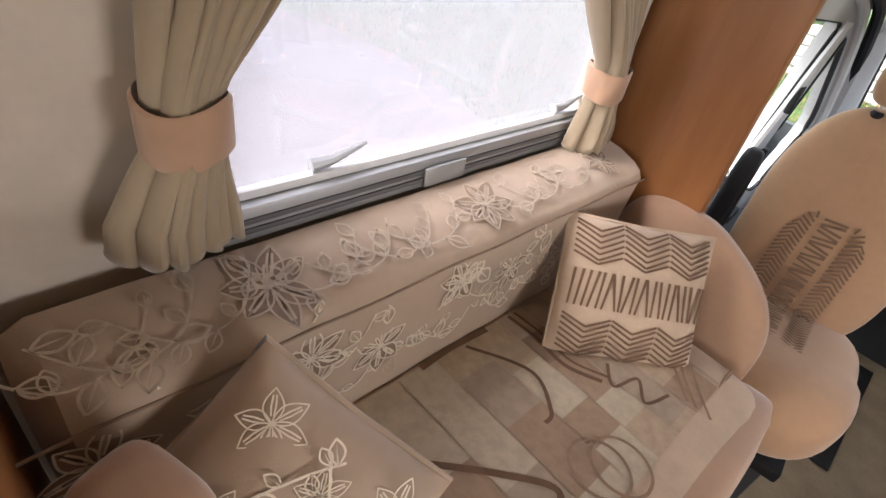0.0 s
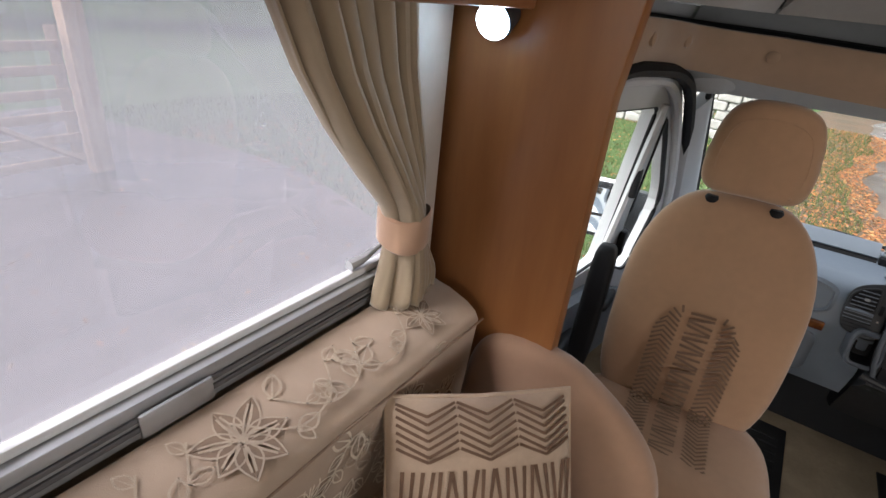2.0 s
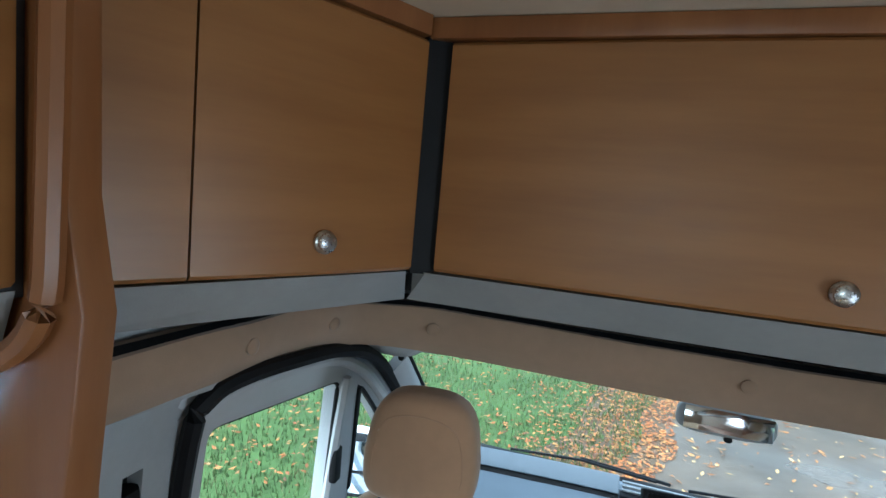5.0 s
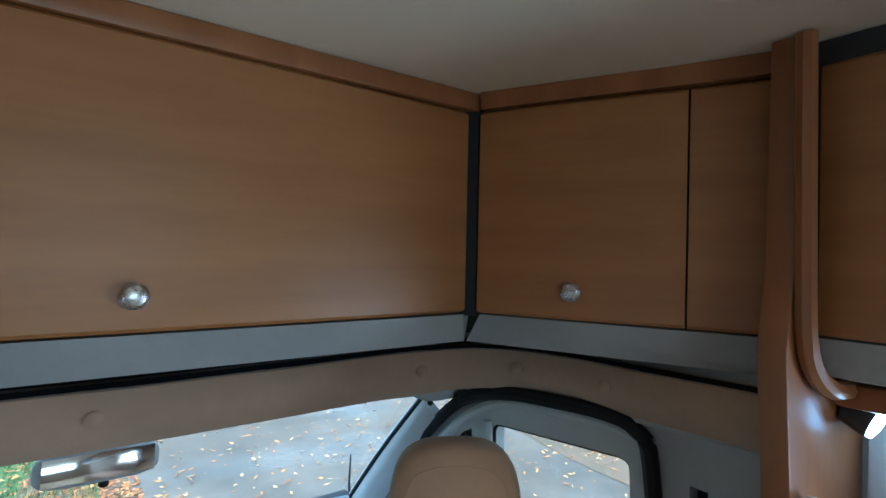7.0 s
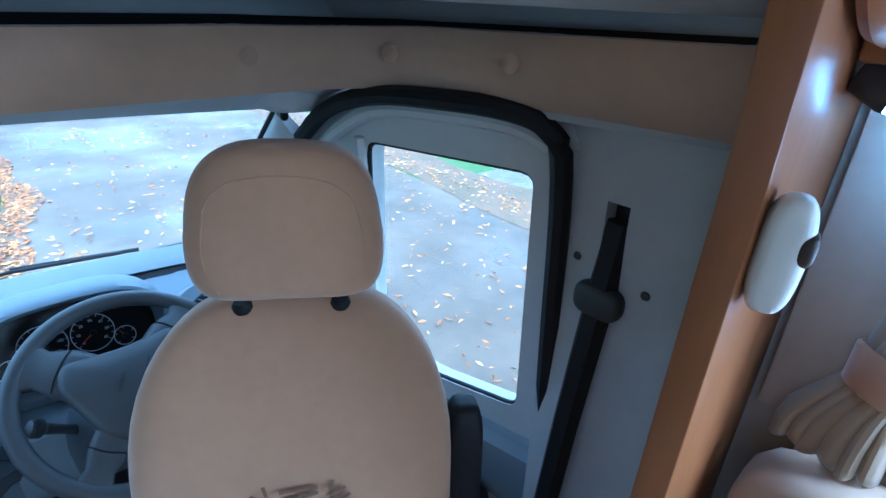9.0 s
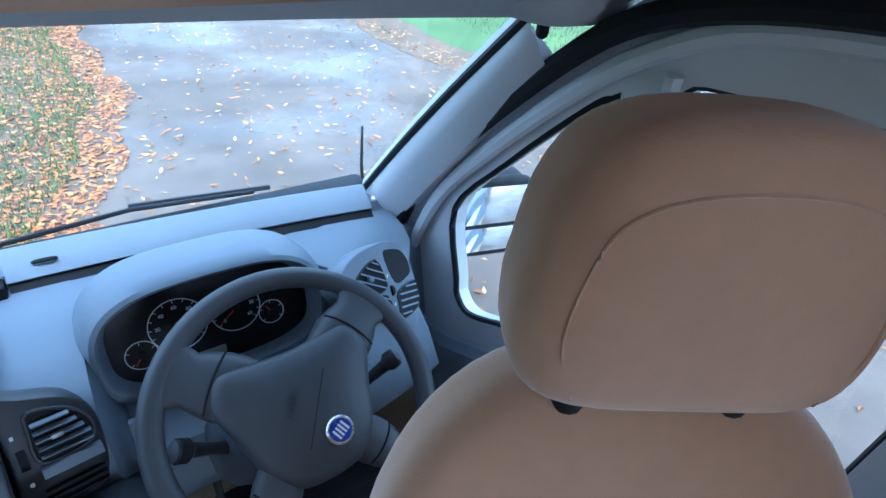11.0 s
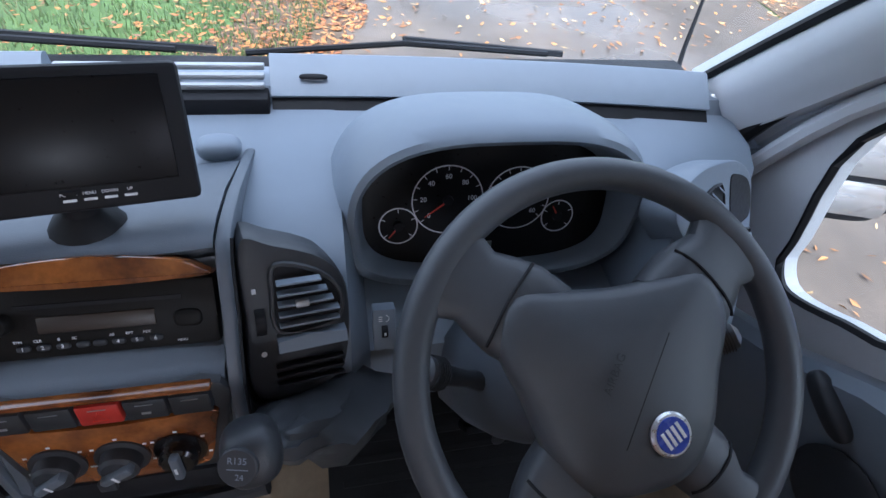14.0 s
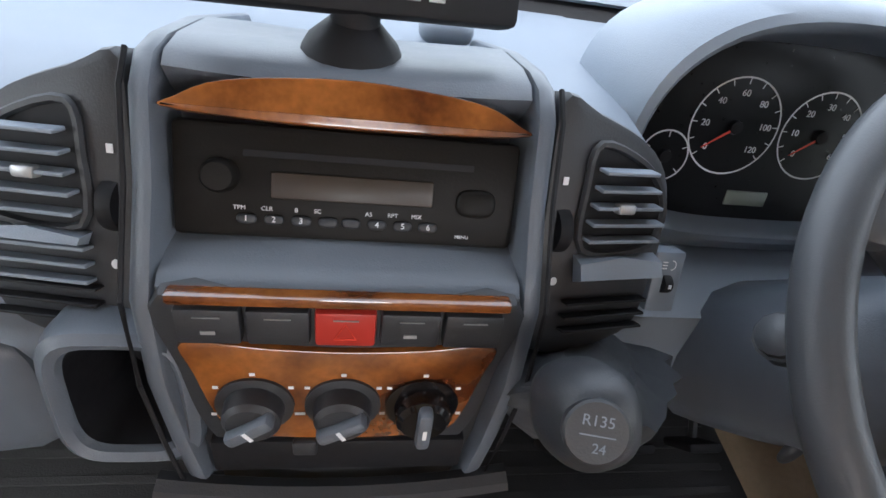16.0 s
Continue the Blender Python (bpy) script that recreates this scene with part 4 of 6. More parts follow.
    part("bolt", lathe([(0.013, 0), (0.012, 0.004), (0.006, 0.006), (0.001, 0.006)], 12, Matrix.Translation((sx * 0.765, 1.862, 0.768)) @ pose(0, 0, 0, 50, -30 * sx, 0)), M_CHROME, pl_)
    part("visor_clip", pad(0.008, 0.008, 0.012, 2.5, 4, Matrix.Translation((sx * 0.775, 1.455, 1.222))), M_BLACK, pl_)

    # pillar behind the door with its belt
    bp = thing("belt_pillar", "grey trimmed door pillar with black seat belt", "pillar", kind="structure")
    part("trim", plate([(0.880, 0.0), (0.880, 1.34), (0.85, 1.36), (0.63, 1.36), (0.63, 0.0)], [[(0.80, 1.20), (0.765, 1.20), (0.765, 1.00), (0.80, 1.00)]], lambda p: Vector((sx * (0.955 - 0.06 * (p[1] - 0.6)), p[0], p[1])), 0.03, (sx, 0, 0)), M_LINER, bp, "blue grey pillar trim", smooth=False)
    part("slot_back", boxm(*sorted((sx * 0.955, sx * 0.965)), 0.75, 0.815, 0.98, 1.22), M_BLACK, bp)
    belt = [Vector((sx * 0.935, 0.78, 1.17)), Vector((sx * 0.925, 0.785, 1.04)), Vector((sx * 0.925, 0.80, 0.8)), Vector((sx * 0.94, 0.83, 0.3))]
    part("belt_webbing", sweep(belt, 0.024, 6, flat=0.9), M_BLACK, bp, "black belt webbing")
    part("belt_guide", pad(0.02, 0.040, 0.028, 3, 6, Matrix.Translation((sx * 0.922, 0.785, 1.045))), M_DARK, bp)
    for y, z in ((0.835, 1.10), (0.72, 1.08)):
        part("trim_clip", lathe([(0.008, 0), (0.006, 0.004), (0.001, 0.005)], 10, Matrix.Translation((sx * 0.927, y, z)) @ pose(0, 0, 0, 0, -90 * sx, 0)), M_DARK, bp)

# headliner, windscreen header and padded valance
rings = []
for i in range(33):
    s = -1 + 2 * i / 32
    a = abs(s)
    x = 0.86 * s
    yv = 1.40 - 0.10 * a ** 6
    yw = 1.565 - 0.085 * a ** 2.2
    zw = 1.225 + 0.010 * a
    rings.append([(x, yv + 0.02, 1.36), (x, yv + 0.01, 1.30), (x * 0.99, yv + 0.05, 1.262 + 0.02 * a ** 4), (x * 0.93, yw - 0.02, zw + 0.004), (x * 0.91, yw + 0.01, zw - 0.006), (x * 0.93, yw + 0.03, zw + 0.03), (x, yw + 0.03, 1.50)])
setting("windscreen_header", loft(rings), M_LINER, "grey moulded headliner above the windscreen", "headliner")
for sx in (-1, 1):
    rings = []
    for y in np.linspace(0.63, 1.50, 14):
        xx = 0.90 - 0.03 * max(0, (y - 1.2) / 0.3)
        zb = 1.290 - 0.070 * max(0, (y - 1.32) / 0.2) ** 2
        rings.append([(sx * (xx - 0.005), y, 1.442), (sx * (xx - 0.018), y, zb + 0.04), (sx * DX(y, zb) - sx * 0.030, y, zb + 0.012), (sx * (DX(y, zb) + 0.02), y, zb + 0.002), (sx * 1.05, y, zb), (sx * 1.05, y, 1.45)])
    setting("side_headliner", loft(rings), M_LINER, "grey moulded headliner above the cab door", "headliner")
for sx in (-1, 1):
    setting("headliner_corner", pad(0.095, 0.075, 0.048, 3.5, 8, pose(sx * 0.808, 1.470, 1.276)), M_LINER, "grey moulded headliner corner over the pillar", "headliner")
# charcoal here puts the shadow between ledge and valance into the colour
setting("cab_roof", boxm(-1.10, 1.10, 1.18, 1.66, 1.455, 1.498), M_DARK, "underside of the overcab shelf, coloured dark for the shadow above the valance", "roof", smooth=False)

val = thing("padded_valance", "tan suede padded valance round the cab opening with buttons", "valance")
path = smoothline([(-0.875, 0.64, 1.370), (-0.868, 0.90, 1.366), (-0.855, 1.12, 1.362), (-0.79, 1.27, 1.352), (-0.62, 1.345, 1.342), (-0.3, 1.372, 1.331), (0, 1.380, 1.327), (0.3, 1.372, 1.331), (0.62, 1.345, 1.342), (0.79, 1.27, 1.352), (0.855, 1.12, 1.362), (0.868, 0.90, 1.366), (0.875, 0.64, 1.370)], 7)
rings = []
for i, p in enumerate(path):
    d = (path[min(i + 1, len(path) - 1)] - path[max(i - 1, 0)]).normalized()
    o = Vector((d.y, -d.x, 0))
    hh = 0.050 + 0.007 * min(1, max(0, (1 - abs(p.x) / 0.86)) * 4)
    wob = 0.003 * math.sin(i * 0.9)
    rings.append([p + o * a + Vector((0, 0, b)) for a, b in ((0.0, hh), (0.020 + wob, hh * 0.85), (0.030 + wob, hh * 0.3), (0.022, -hh * 0.4), (-0.006, -hh - 0.004), (-0.03, -hh - 0.006), (-0.03, hh))])
part("pad", loft(rings), M_VALANCE, val)
# added black strip along the pad's top, for the shadow under the ledge
part("valance_shadow_strip", loft([[r[0] + Vector((0, 0, 0.002)), r[1] + (r[0] - r[1]) * 0.3 + Vector((0, 0, 0.0)), r[0] + (r[6] - r[0]) * 2.2 + Vector((0, 0, 0.006)), r[0] + (r[6] - r[0]) * 2.2 - Vector((0, 0, 0.02))] for r in rings]), M_BLACK, val, "black strip that gives the shadow above the valance")
for i in (8, 16, 27, 42, 57, 68, 76):
    p = path[i]
    d = (path[i + 1] - path[i - 1]).normalized()
    o = Vector((d.y, -d.x, 0))
    b = part("button", lathe([(0.014, -0.004), (0.0145, 0.002), (0.010, 0.005), (0.001, 0.006)], 16), M_VALANCE, val)
    b.matrix_local = Matrix.Translation(p + o * 0.031 + Vector((0, 0, 0.005))) @ o.to_track_quat("Z", "Y").to_matrix().to_4x4()

# windscreen
ws = thing("windscreen", "clear curved windscreen of the van", "window", kind="structure")
grid = []
for j in range(9):
    t = j / 8
    row = []
    for i in range(21):
        s = -1 + 2 * i / 20
        top_, bot = Vector((0.775 * s, 1.590 - 0.085 * abs(s) ** 2.2, 1.245)), Vector((0.775 * s, 2.02 - 0.08 * abs(s) ** 2.2, 0.755))
        p = top_.lerp(bot, t)
        p.z += 0.012 * math.sin(math.pi * t)
        row.append(p)
    grid.append(row)
g = part("pane", loft(grid, closed=False, caps=False), M_GLASS, ws)
g.visible_shadow = False
mir = thing("rear_view_mirror", "dark grey interior rear view mirror on the windscreen", "mirror")
part("housing", pad(0.113, 0.018, 0.036, 4, 8, pose(0.022, 1.585, 1.172, -8, 3, 8)), M_LINER, mir)
part("mirror_glass", boxm(-0.100, 0.100, -0.0205, -0.0185, -0.027, 0.027, 0.0005, m=pose(0.022, 1.585, 1.172, -8, 3, 8)), M_MIRROR, mir, "silvered mirror glass")
part("stem", sweep([(0.02, 1.60, 1.19), (0.02, 1.615, 1.225)], 0.010, 8), M_BLACK, mir)
tab = part("tab", pad(0.010, 0.008, 0.008, 2.5, 4, pose(0.03, 1.575, 1.133)), M_BLACK, mir)

# ---- dashboard ----
dash = thing("dashboard", "slate blue grey moulded van dashboard", "dashboard")
PASS = [(1.97, 0.55), (1.945, 0.765), (1.895, 0.778), (1.872, 0.775), (1.866, 0.752), (1.80, 0.742), (1.70, 0.752), (1.62, 0.752), (1.575, 0.735), (1.552, 0.70), (1.545, 0.62), (1.55, 0.50), (1.60, 0.40), (1.75, 0.33), (1.95, 0.33)]
DRV = [(1.97, 0.55), (1.945, 0.765), (1.895, 0.778), (1.872, 0.775), (1.866, 0.752), (1.80, 0.738), (1.765, 0.735), (1.755, 0.66), (1.69, 0.605), (1.63, 0.60), (1.59, 0.585), (1.575, 0.50), (1.62, 0.40), (1.75, 0.33), (1.95, 0.33)]
rings = []
REC = [(y if i < 6 else max(y, 1.66), z if i < 6 else min(z, 0.70)) for i, (y, z) in enumerate(PASS)]
for x in (-0.79, -0.70, -0.45, -0.25, -0.150, -0.145, 0.065, 0.070, 0.14, 0.175, 0.20, 0.38, 0.55, 0.575, 0.60, 0.63, 0.66, 0.70, 0.74, 0.79):
    pr = DRV if 0.19 < x < 0.56 else REC if -0.146 < x < 0.066 else PASS
    back_ = 0.0 if abs(x) > 0.6 else 0.03
    e = max(0, (abs(x) - 0.62) / 0.17)
    rings.append([(x, y + (back_ if y > 1.85 else 0) + (0.05 * e if y < 1.8 else -0.02 * e), z - (0.03 * e if y < 1.8 else 0)) for y, z in pr])
# the driver's end slopes away behind the outer vent
VN, VC = Vector((0.472, -0.723, 0.503)), Vector((0.685, 1.66, 0.72))
rings = [[Vector(p) - VN * max(0.0, VN.dot(Vector(p) - VC) + 0.012) if p[0] > 0.56 and p[1] < 1.86 else Vector(p) for p in r] for r in rings]
part("body", loft(rings), M_PLASTIC, dash)
def foot_strip(x0, x1, name, label):
    """A raised strip along the foot of the glass, over a black body for its shadow."""
    line = [(x, 1.893 - 0.05 * (abs(x) / 0.76) ** 2.4) for x in np.linspace(x0, x1, 12)]
    st_ = part(name, loft([[(x, y - 0.004, 0.767), (x, y - 0.001, 0.763), (x, y + 0.052, 0.771), (x, y + 0.050, 0.801), (x, y + 0.040, 0.805), (x, y + 0.034, 0.803)] for x, y in line]), M_PLASTIC, dash, label)
    # solid black under the strip, in place of the shadow it casts
    part("strip_shadow", loft([[(x, y - 0.014, 0.742), (x, y - 0.014, 0.748), (x, y + 0.004, 0.7645), (x, y + 0.03, 0.7645), (x, y + 0.03, 0.742)] for x, y in line]), M_BLACK, st_, "black body that gives the shadow below the strip")
    return st_


fs_ = foot_strip(0.095, 0.745, "shelf_strip", "slate strip along the windscreen foot")
part("strip_slot", pad(0.019, 0.004, 0.0045, 3, 4, pose(0.152, 1.903, 0.787, 45, 0, -2)), M_BLACK, fs_)
part("slot_bar", boxm(-0.013, 0.013, -0.0045, -0.0035, -0.0012, 0.0012, m=pose(0.152, 1.903, 0.787, 45, 0, -2)), M_ALU, fs_)
foot_strip(-0.745, -0.175, "shelf_strip", "slate strip along the windscreen foot")
# pale metal ribs put the sky's reflection on the demister slots into colour
for k in range(3):
    part("demist_rib", boxm(-0.165, 0.088, 1.888 + k * 0.015, 1.897 + k * 0.015, 0.776 + k * 0.006, 0.784 + k * 0.006, 0.002), M_ALU, dash, "demister rib in pale metal that gives the slots' bright reflection")
part("demist_channel", boxm(-0.17, 0.092, 1.872, 1.945, 0.742, 0.772, 0.003), M_BLACK, dash, "dark demister channel")
part("dash_sensor", pad(0.026, 0.018, 0.014, 2.6, 8, pose(0.036, 1.790, 0.755)), M_PLASTIC, dash, "slate rounded sensor bump")
# cluster hood
CX = 0.384
CM = Matrix.Translation((CX, 1.705, 0.716)) @ pose(0, 0, 0, 72, 0, 0)
rings = []
for hw_, ht, hb, zt_, zb_ in ((0.162, 0.088, 0.078, 0.004, 0.004), (0.168, 0.097, 0.083, 0.050, 0.014), (0.171, 0.102, 0.086, 0.078, 0.024), (0.175, 0.107, 0.090, 0.083, 0.028), (0.182, 0.114, 0.096, 0.079, 0.027), (0.190, 0.123, 0.106, 0.058, 0.016), (0.196, 0.129, 0.116, 0.010, -0.002), (0.200, 0.128, 0.130, -0.07, -0.03)):
    row = []
    for a in np.linspace(0, 2 * math.pi, 56, endpoint=False):
        c, q = math.cos(a), math.sin(a)
        u_, v_ = math.copysign(abs(c) ** 0.62, c), math.copysign(abs(q) ** (0.80 if q > 0 else 0.55), q)
        row.append(CM @ Vector((-0.022 + hw_ * u_, (ht if q > 0 else hb) * v_, zb_ + (zt_ - zb_) * (0.5 + 0.5 * v_))))
    rings.append(row)
hood = part("cluster_hood", loft(rings, caps=False), M_PLASTIC, dash, "slate instrument binnacle")
clus = thing("instrument_cluster", "black instrument cluster with white ringed dials and red needles", "gauges")
clus.matrix_world = CM
part("face", pad(0.168, 0.094, 0.006, 5, 8, pose(-0.022, 0.003, 0)), M_SCREEN, clus, "black cluster face")


def ring_mesh(r, w, m, n=40, a0=0.0, a1=2 * math.pi):
    bm = bmesh.new()
    ribbon([(r * math.cos(a), r * math.sin(a), 0) for a in np.linspace(a0, a1, n)], w, (0, 0, 1), 0.0, bm, m)
    return bm


for gx, gy, r, nums, ndl in ((-0.078, 0.012, 0.045, ("0", "20", "40", "60", "80", "100", "120"), 215), (0.014, 0.010, 0.042, ("0", "10", "20", "30", "40", "50", "60"), 215), (-0.140, -0.020, 0.024, (), 230), (0.072, -0.018, 0.022, (), 120)):
    m = pose(gx, gy, 0.0068)
    dl = part("dial_ring", ring_mesh(r, 0.0016, m), M_WHITEINK, clus, "white dial ring")
    tick = bmesh.new()
    for k in range(13 if nums else 5):
        a = radians(220 - k * (260 / (12 if nums else 4)))
        ribbon([((r - 0.006) * math.cos(a), (r - 0.006) * math.sin(a), 0), (r * math.cos(a), r * math.sin(a), 0)], 0.0010, (0, 0, 1), 0.0, tick, m)
    part("ticks", tick, M_WHITEINK, dl)
    for k, tx in enumerate(nums):
        a = radians(220 - k * 260 / 6)
        lettering(tx, 0.0085, m @ pose((r - 0.014) * math.cos(a), (r - 0.014) * math.sin(a), 0.0003), M_WHITEINK, dl, "dial_number")
    a = radians(ndl)
    nd = bmesh.new()
    ribbon([(0, 0, 0), (0.8 * r * math.cos(a), 0.8 * r * math.sin(a), 0)], 0.0028, (0, 0, 1), 0.003, nd, m, w1=0.0012)
    part("needle", nd, M_REDINK, dl, "red needle")
    part("needle_cap", lathe([(0.007, 0.0), (0.006, 0.004), (0.001, 0.0045)], 14, m), M_BLACK, dl)
part("trip_display", boxm(-0.062, -0.016, -0.064, -0.049, 0.006, 0.0075, 0.001), M_LCDG, clus, "pale green trip display")

# ---- steering wheel ----
sw = thing("steering_wheel", "dark grey four spoke steering wheel with round badge", "steering wheel")
up = Vector((0, 0.790, 0.613)).normalized()
nz = Vector((0, -0.613, 0.790)).normalized()
SM = Matrix(((1, up.x, nz.x, 0.415), (0, up.y, nz.y, 1.446), (0, up.z, nz.z, 0.728), (0, 0, 0, 1)))
sw.matrix_world = SM
part("rim", sweep([(0.193 * math.cos(a), 0.193 * math.sin(a), 0) for a in np.linspace(0, 2 * math.pi, 72, endpoint=False)], 0.0165, 14, True), M_WHEEL, sw)
TW = radians(2)
hubp = [(x * math.cos(TW) - y * math.sin(TW), x * math.sin(TW) + y * math.cos(TW)) for x, y in c2([(-0.098, 0.084), (-0.05, 0.083), (0, 0.080), (0.05, 0.083), (0.098, 0.084), (0.116, 0.044), (0.098, -0.010), (0.080, -0.064), (0.048, -0.100), (0, -0.108), (-0.048, -0.100), (-0.080, -0.064), (-0.098, -0.010), (-0.116, 0.044)], 4)]
rings = []
for z, s in ((-0.045, 0.60), (-0.02, 0.90), (0.010, 1.0), (0.022, 0.985), (0.029, 0.95), (0.034, 0.86), (0.040, 0.55), (0.0435, 0.2)):
    rings.append([(x * s, y * s, z) for x, y in hubp])
pad_ = part("airbag_pad", loft(rings), M_WHEEL, sw)
for a0, w, w1 in ((38, 0.048, 0.040), (144, 0.048, 0.040), (-50, 0.034, 0.026), (232, 0.034, 0.026)):
    a = radians(a0)
    u = Vector((math.cos(a), math.sin(a), 0))
    v = Vector((-math.sin(a), math.cos(a), 0))
    rings = []
    for r, ww, z, th in ((0.080, w * 0.95, 0.004, 0.022), (0.115, w, 0.004, 0.024), (0.138, w * 0.90, 0.003, 0.020), (0.158, w1 * 0.92, 0.001, 0.016), (0.175, w1 * 1.10, 0.0, 0.0145), (0.193, w1 * 1.5, 0.0, 0.012)):
        rings.append([u * r + v * (ww * math.copysign(abs(math.cos(q)) ** 0.6, math.cos(q))) + Vector((0, 0, z + th * math.copysign(abs(math.sin(q)) ** 0.75, math.sin(q)))) for q in np.linspace(0, 2 * math.pi, 16, endpoint=False)])
    sp = part("spoke", loft(rings), M_WHEEL, sw)
    part("spoke_seam", sweep([u * (0.129 - 0.006 * (t / w) ** 2) + v * t + Vector((0, 0, 0.0255 - 0.012 * (abs(t) / w) ** 4)) for t in np.linspace(-w * 0.9, w * 0.9, 11)], 0.0016, 5), M_BLACK, sp)
bd = part("badge", lathe([(0.0195, 0.043), (0.0200, 0.048), (0.0180, 0.050), (0.001, 0.050)], 32), M_CHROME, sw, "chrome ringed badge")
bd.matrix_local = pose(0.026, -0.052, -0.005, 0, 0, 30)
part("badge_field", lathe([(0.0160, 0.0502), (0.0156, 0.0512), (0.001, 0.0513)], 32), M_BLUE, bd, "blue badge field")
for k in range(4):
    part("badge_bar", boxm(-0.0100 + k * 0.0056, -0.0070 + k * 0.0056, -0.008, 0.008, 0.0512, 0.0522), M_WHITEINK, bd)
part("pad_line", ribbon([(-0.020, -0.058, 0.0462), (0.034, 0.036, 0.0462)], 0.0012, (0, 0, 1), 0.0005), M_BLACK, pad_)
lettering("AIRBAG", 0.011, pose(-0.022, 0.006, 0.0456, 0, 0, 60), M_DARK, pad_)
part("column_shroud", loft([[Vector((0.420 + w * math.copysign(abs(math.cos(a)) ** 0.6, math.cos(a)), 0, 0)) + up * (h * math.copysign(abs(math.sin(a)) ** 0.6, math.sin(a)) - 0.015) + nz * d + Vector((0, 1.450, 0.728)) for a in np.linspace(0, 2 * math.pi, 16, endpoint=False)] for d, w, h in ((-0.040, 0.066, 0.055), (-0.055, 0.088, 0.068), (-0.10, 0.118, 0.076), (-0.20, 0.130, 0.080), (-0.28, 0.130, 0.080))]), M_CONSOLE, dash, "dark slate steering column shroud")
for sx in (-1, 1):
    st = thing("control_stalk", "dark grey column stalk with ribbed end", "stalk", "column stalks")
    b0 = Vector((0.422 + sx * 0.104, 1.498, 0.640))
    e0 = b0 + Vector((sx * 0.052, -0.006, 0.038))
    part("arm", sweep([b0, b0.lerp(e0, 0.5), e0], [0.012, 0.009, 0.011], 10), M_DARK, st)
    part("end_grip", sweep([e0, e0.lerp(b0, -0.15), e0 + (e0 - b0) * 0.42, e0 + (e0 - b0) * 0.5], [0.011, 0.017, 0.015, 0.006], 12), M_WHEEL, st)
    for k in range(5):
        c = e0 + (e0 - b0) * (0.12 + 0.05 * k)
        part("grip_rib", sweep([c, c + (e0 - b0) * 0.018], 0.0178, 12), M_DARK, st)
key = thing("ignition_key", "metal ignition key with dark fob in the lock", "key")
part("lock_barrel", lathe([(0.015, 0), (0.016, 0.02), (0.008, 0.024)], 16, Matrix.Translation((0.375, 1.52, 0.595)) @ pose(0, 0, 0, 70, -40, 0)), M_DARK, key)
part("fob", pad(0.010, 0.005, 0.030, 3, 5, Matrix.Translation((0.352, 1.478, 0.562)) @ pose(0, 0, 0, -15, 25, 0)), M_DARK, key)


def plane_frame(o, upv):
    u = Vector(upv).normalized()
    x = Vector((1, 0, 0))
    z = x.cross(u).normalized()
    return Matrix(((x.x, u.x, z.x, o[0]), (x.y, u.y, z.y, o[1]), (x.z, u.z, z.z, o[2]), (0, 0, 0, 1)))


# headlamp levelling plate
lv = thing("levelling_switch", "slate headlamp levelling plate with thumbwheel", "switch")
lv.matrix_world = plane_frame((0.214, 1.572, 0.656), (0, 0.42, 0.9)) @ Matrix.Diagonal((0.58, 0.66, 0.8, 1.0))
part("plate", boxm(-0.022, 0.022, -0.042, 0.038, -0.02, 0.004, 0.003), M_PLASTIC, lv)
w_ = part("thumbwheel", lathe([(0.012, -0.006), (0.0125, -0.004), (0.0125, 0.004), (0.012, 0.006)], 20, pose(0, -0.004, 0.0, 0, 90, 0)), M_BLACK, lv)
part("wheel_mark", boxm(-0.002, 0.002, -0.006, -0.001, 0.0126, 0.0134), M_WHITEINK, w_)
part("lamp_symbol", ring_mesh(0.006, 0.0014, pose(0.003, 0.021, 0.0046), 14, -1.6, 1.6), M_WHITEINK, lv)
for k in range(3):
    part("lamp_ray", boxm(-0.011, -0.004, 0.016 + k * 0.004, 0.0175 + k * 0.004, 0.0044, 0.0050), M_WHITEINK, lv)

# ---- centre console ----
con = thing("centre_console", "slate centre console with walnut burl trim", "console")
KX = -0.040
prof = [(1.76, 0.752), (1.66, 0.792), (1.60, 0.806), (1.575, 0.807), (1.566, 0.802), (1.574, 0.786), (1.580, 0.778), (1.552, 0.7285), (1.508, 0.7225), (1.497, 0.7225), (1.490, 0.7185), (1.488, 0.712), (1.56, 0.700), (1.74, 0.69)]
low = [(1.74, 0.698), (1.489, 0.711), (1.486, 0.690), (1.472, 0.60), (1.462, 0.552), (1.458, 0.535), (1.48, 0.515), (1.56, 0.46), (1.66, 0.30), (1.74, 0.28)]
body_ = part("body", loft([[(KX + s, y + 0.006 * (s / 0.1) ** 2 * (z > 0.5), z - 0.004 * (s / 0.1) ** 2 * (0.70 < z < 0.73)) for y, z in prof] for s in np.linspace(-0.101, 0.101, 11)]), M_CONSOLE, con)
# lower half in charcoal: the shade under the dash is in its colour
part("lower_body", loft([[(KX + s, y + 0.006 * (s / 0.1) ** 2, z) for y, z in low] for s in np.linspace(-0.098, 0.098, 9)]), M_DARK, con, "lower console, coloured charcoal for the shade below the dash")
part("lower_fascia", prism(c2([(-0.098, 0.026), (0, 0.024), (0.098, 0.026), (0.096, -0.03), (0.086, -0.085), (0.06, -0.122), (0, -0.130), (-0.06, -0.122), (-0.086, -0.085), (-0.096, -0.03)], 4), lambda p: Matrix.Translation((KX, 1.486, 0.690)) @ Vector((p[0], p[1] * 0.17 + 0.03, p[1] * 0.985)), lambda p: Matrix.Translation((KX, 1.486, 0.690)) @ Vector((p[0], p[1] * 0.17 - 0.0015, p[1] * 0.985)), bev=0.003), M_DARK, con, "charcoal switch fascia")
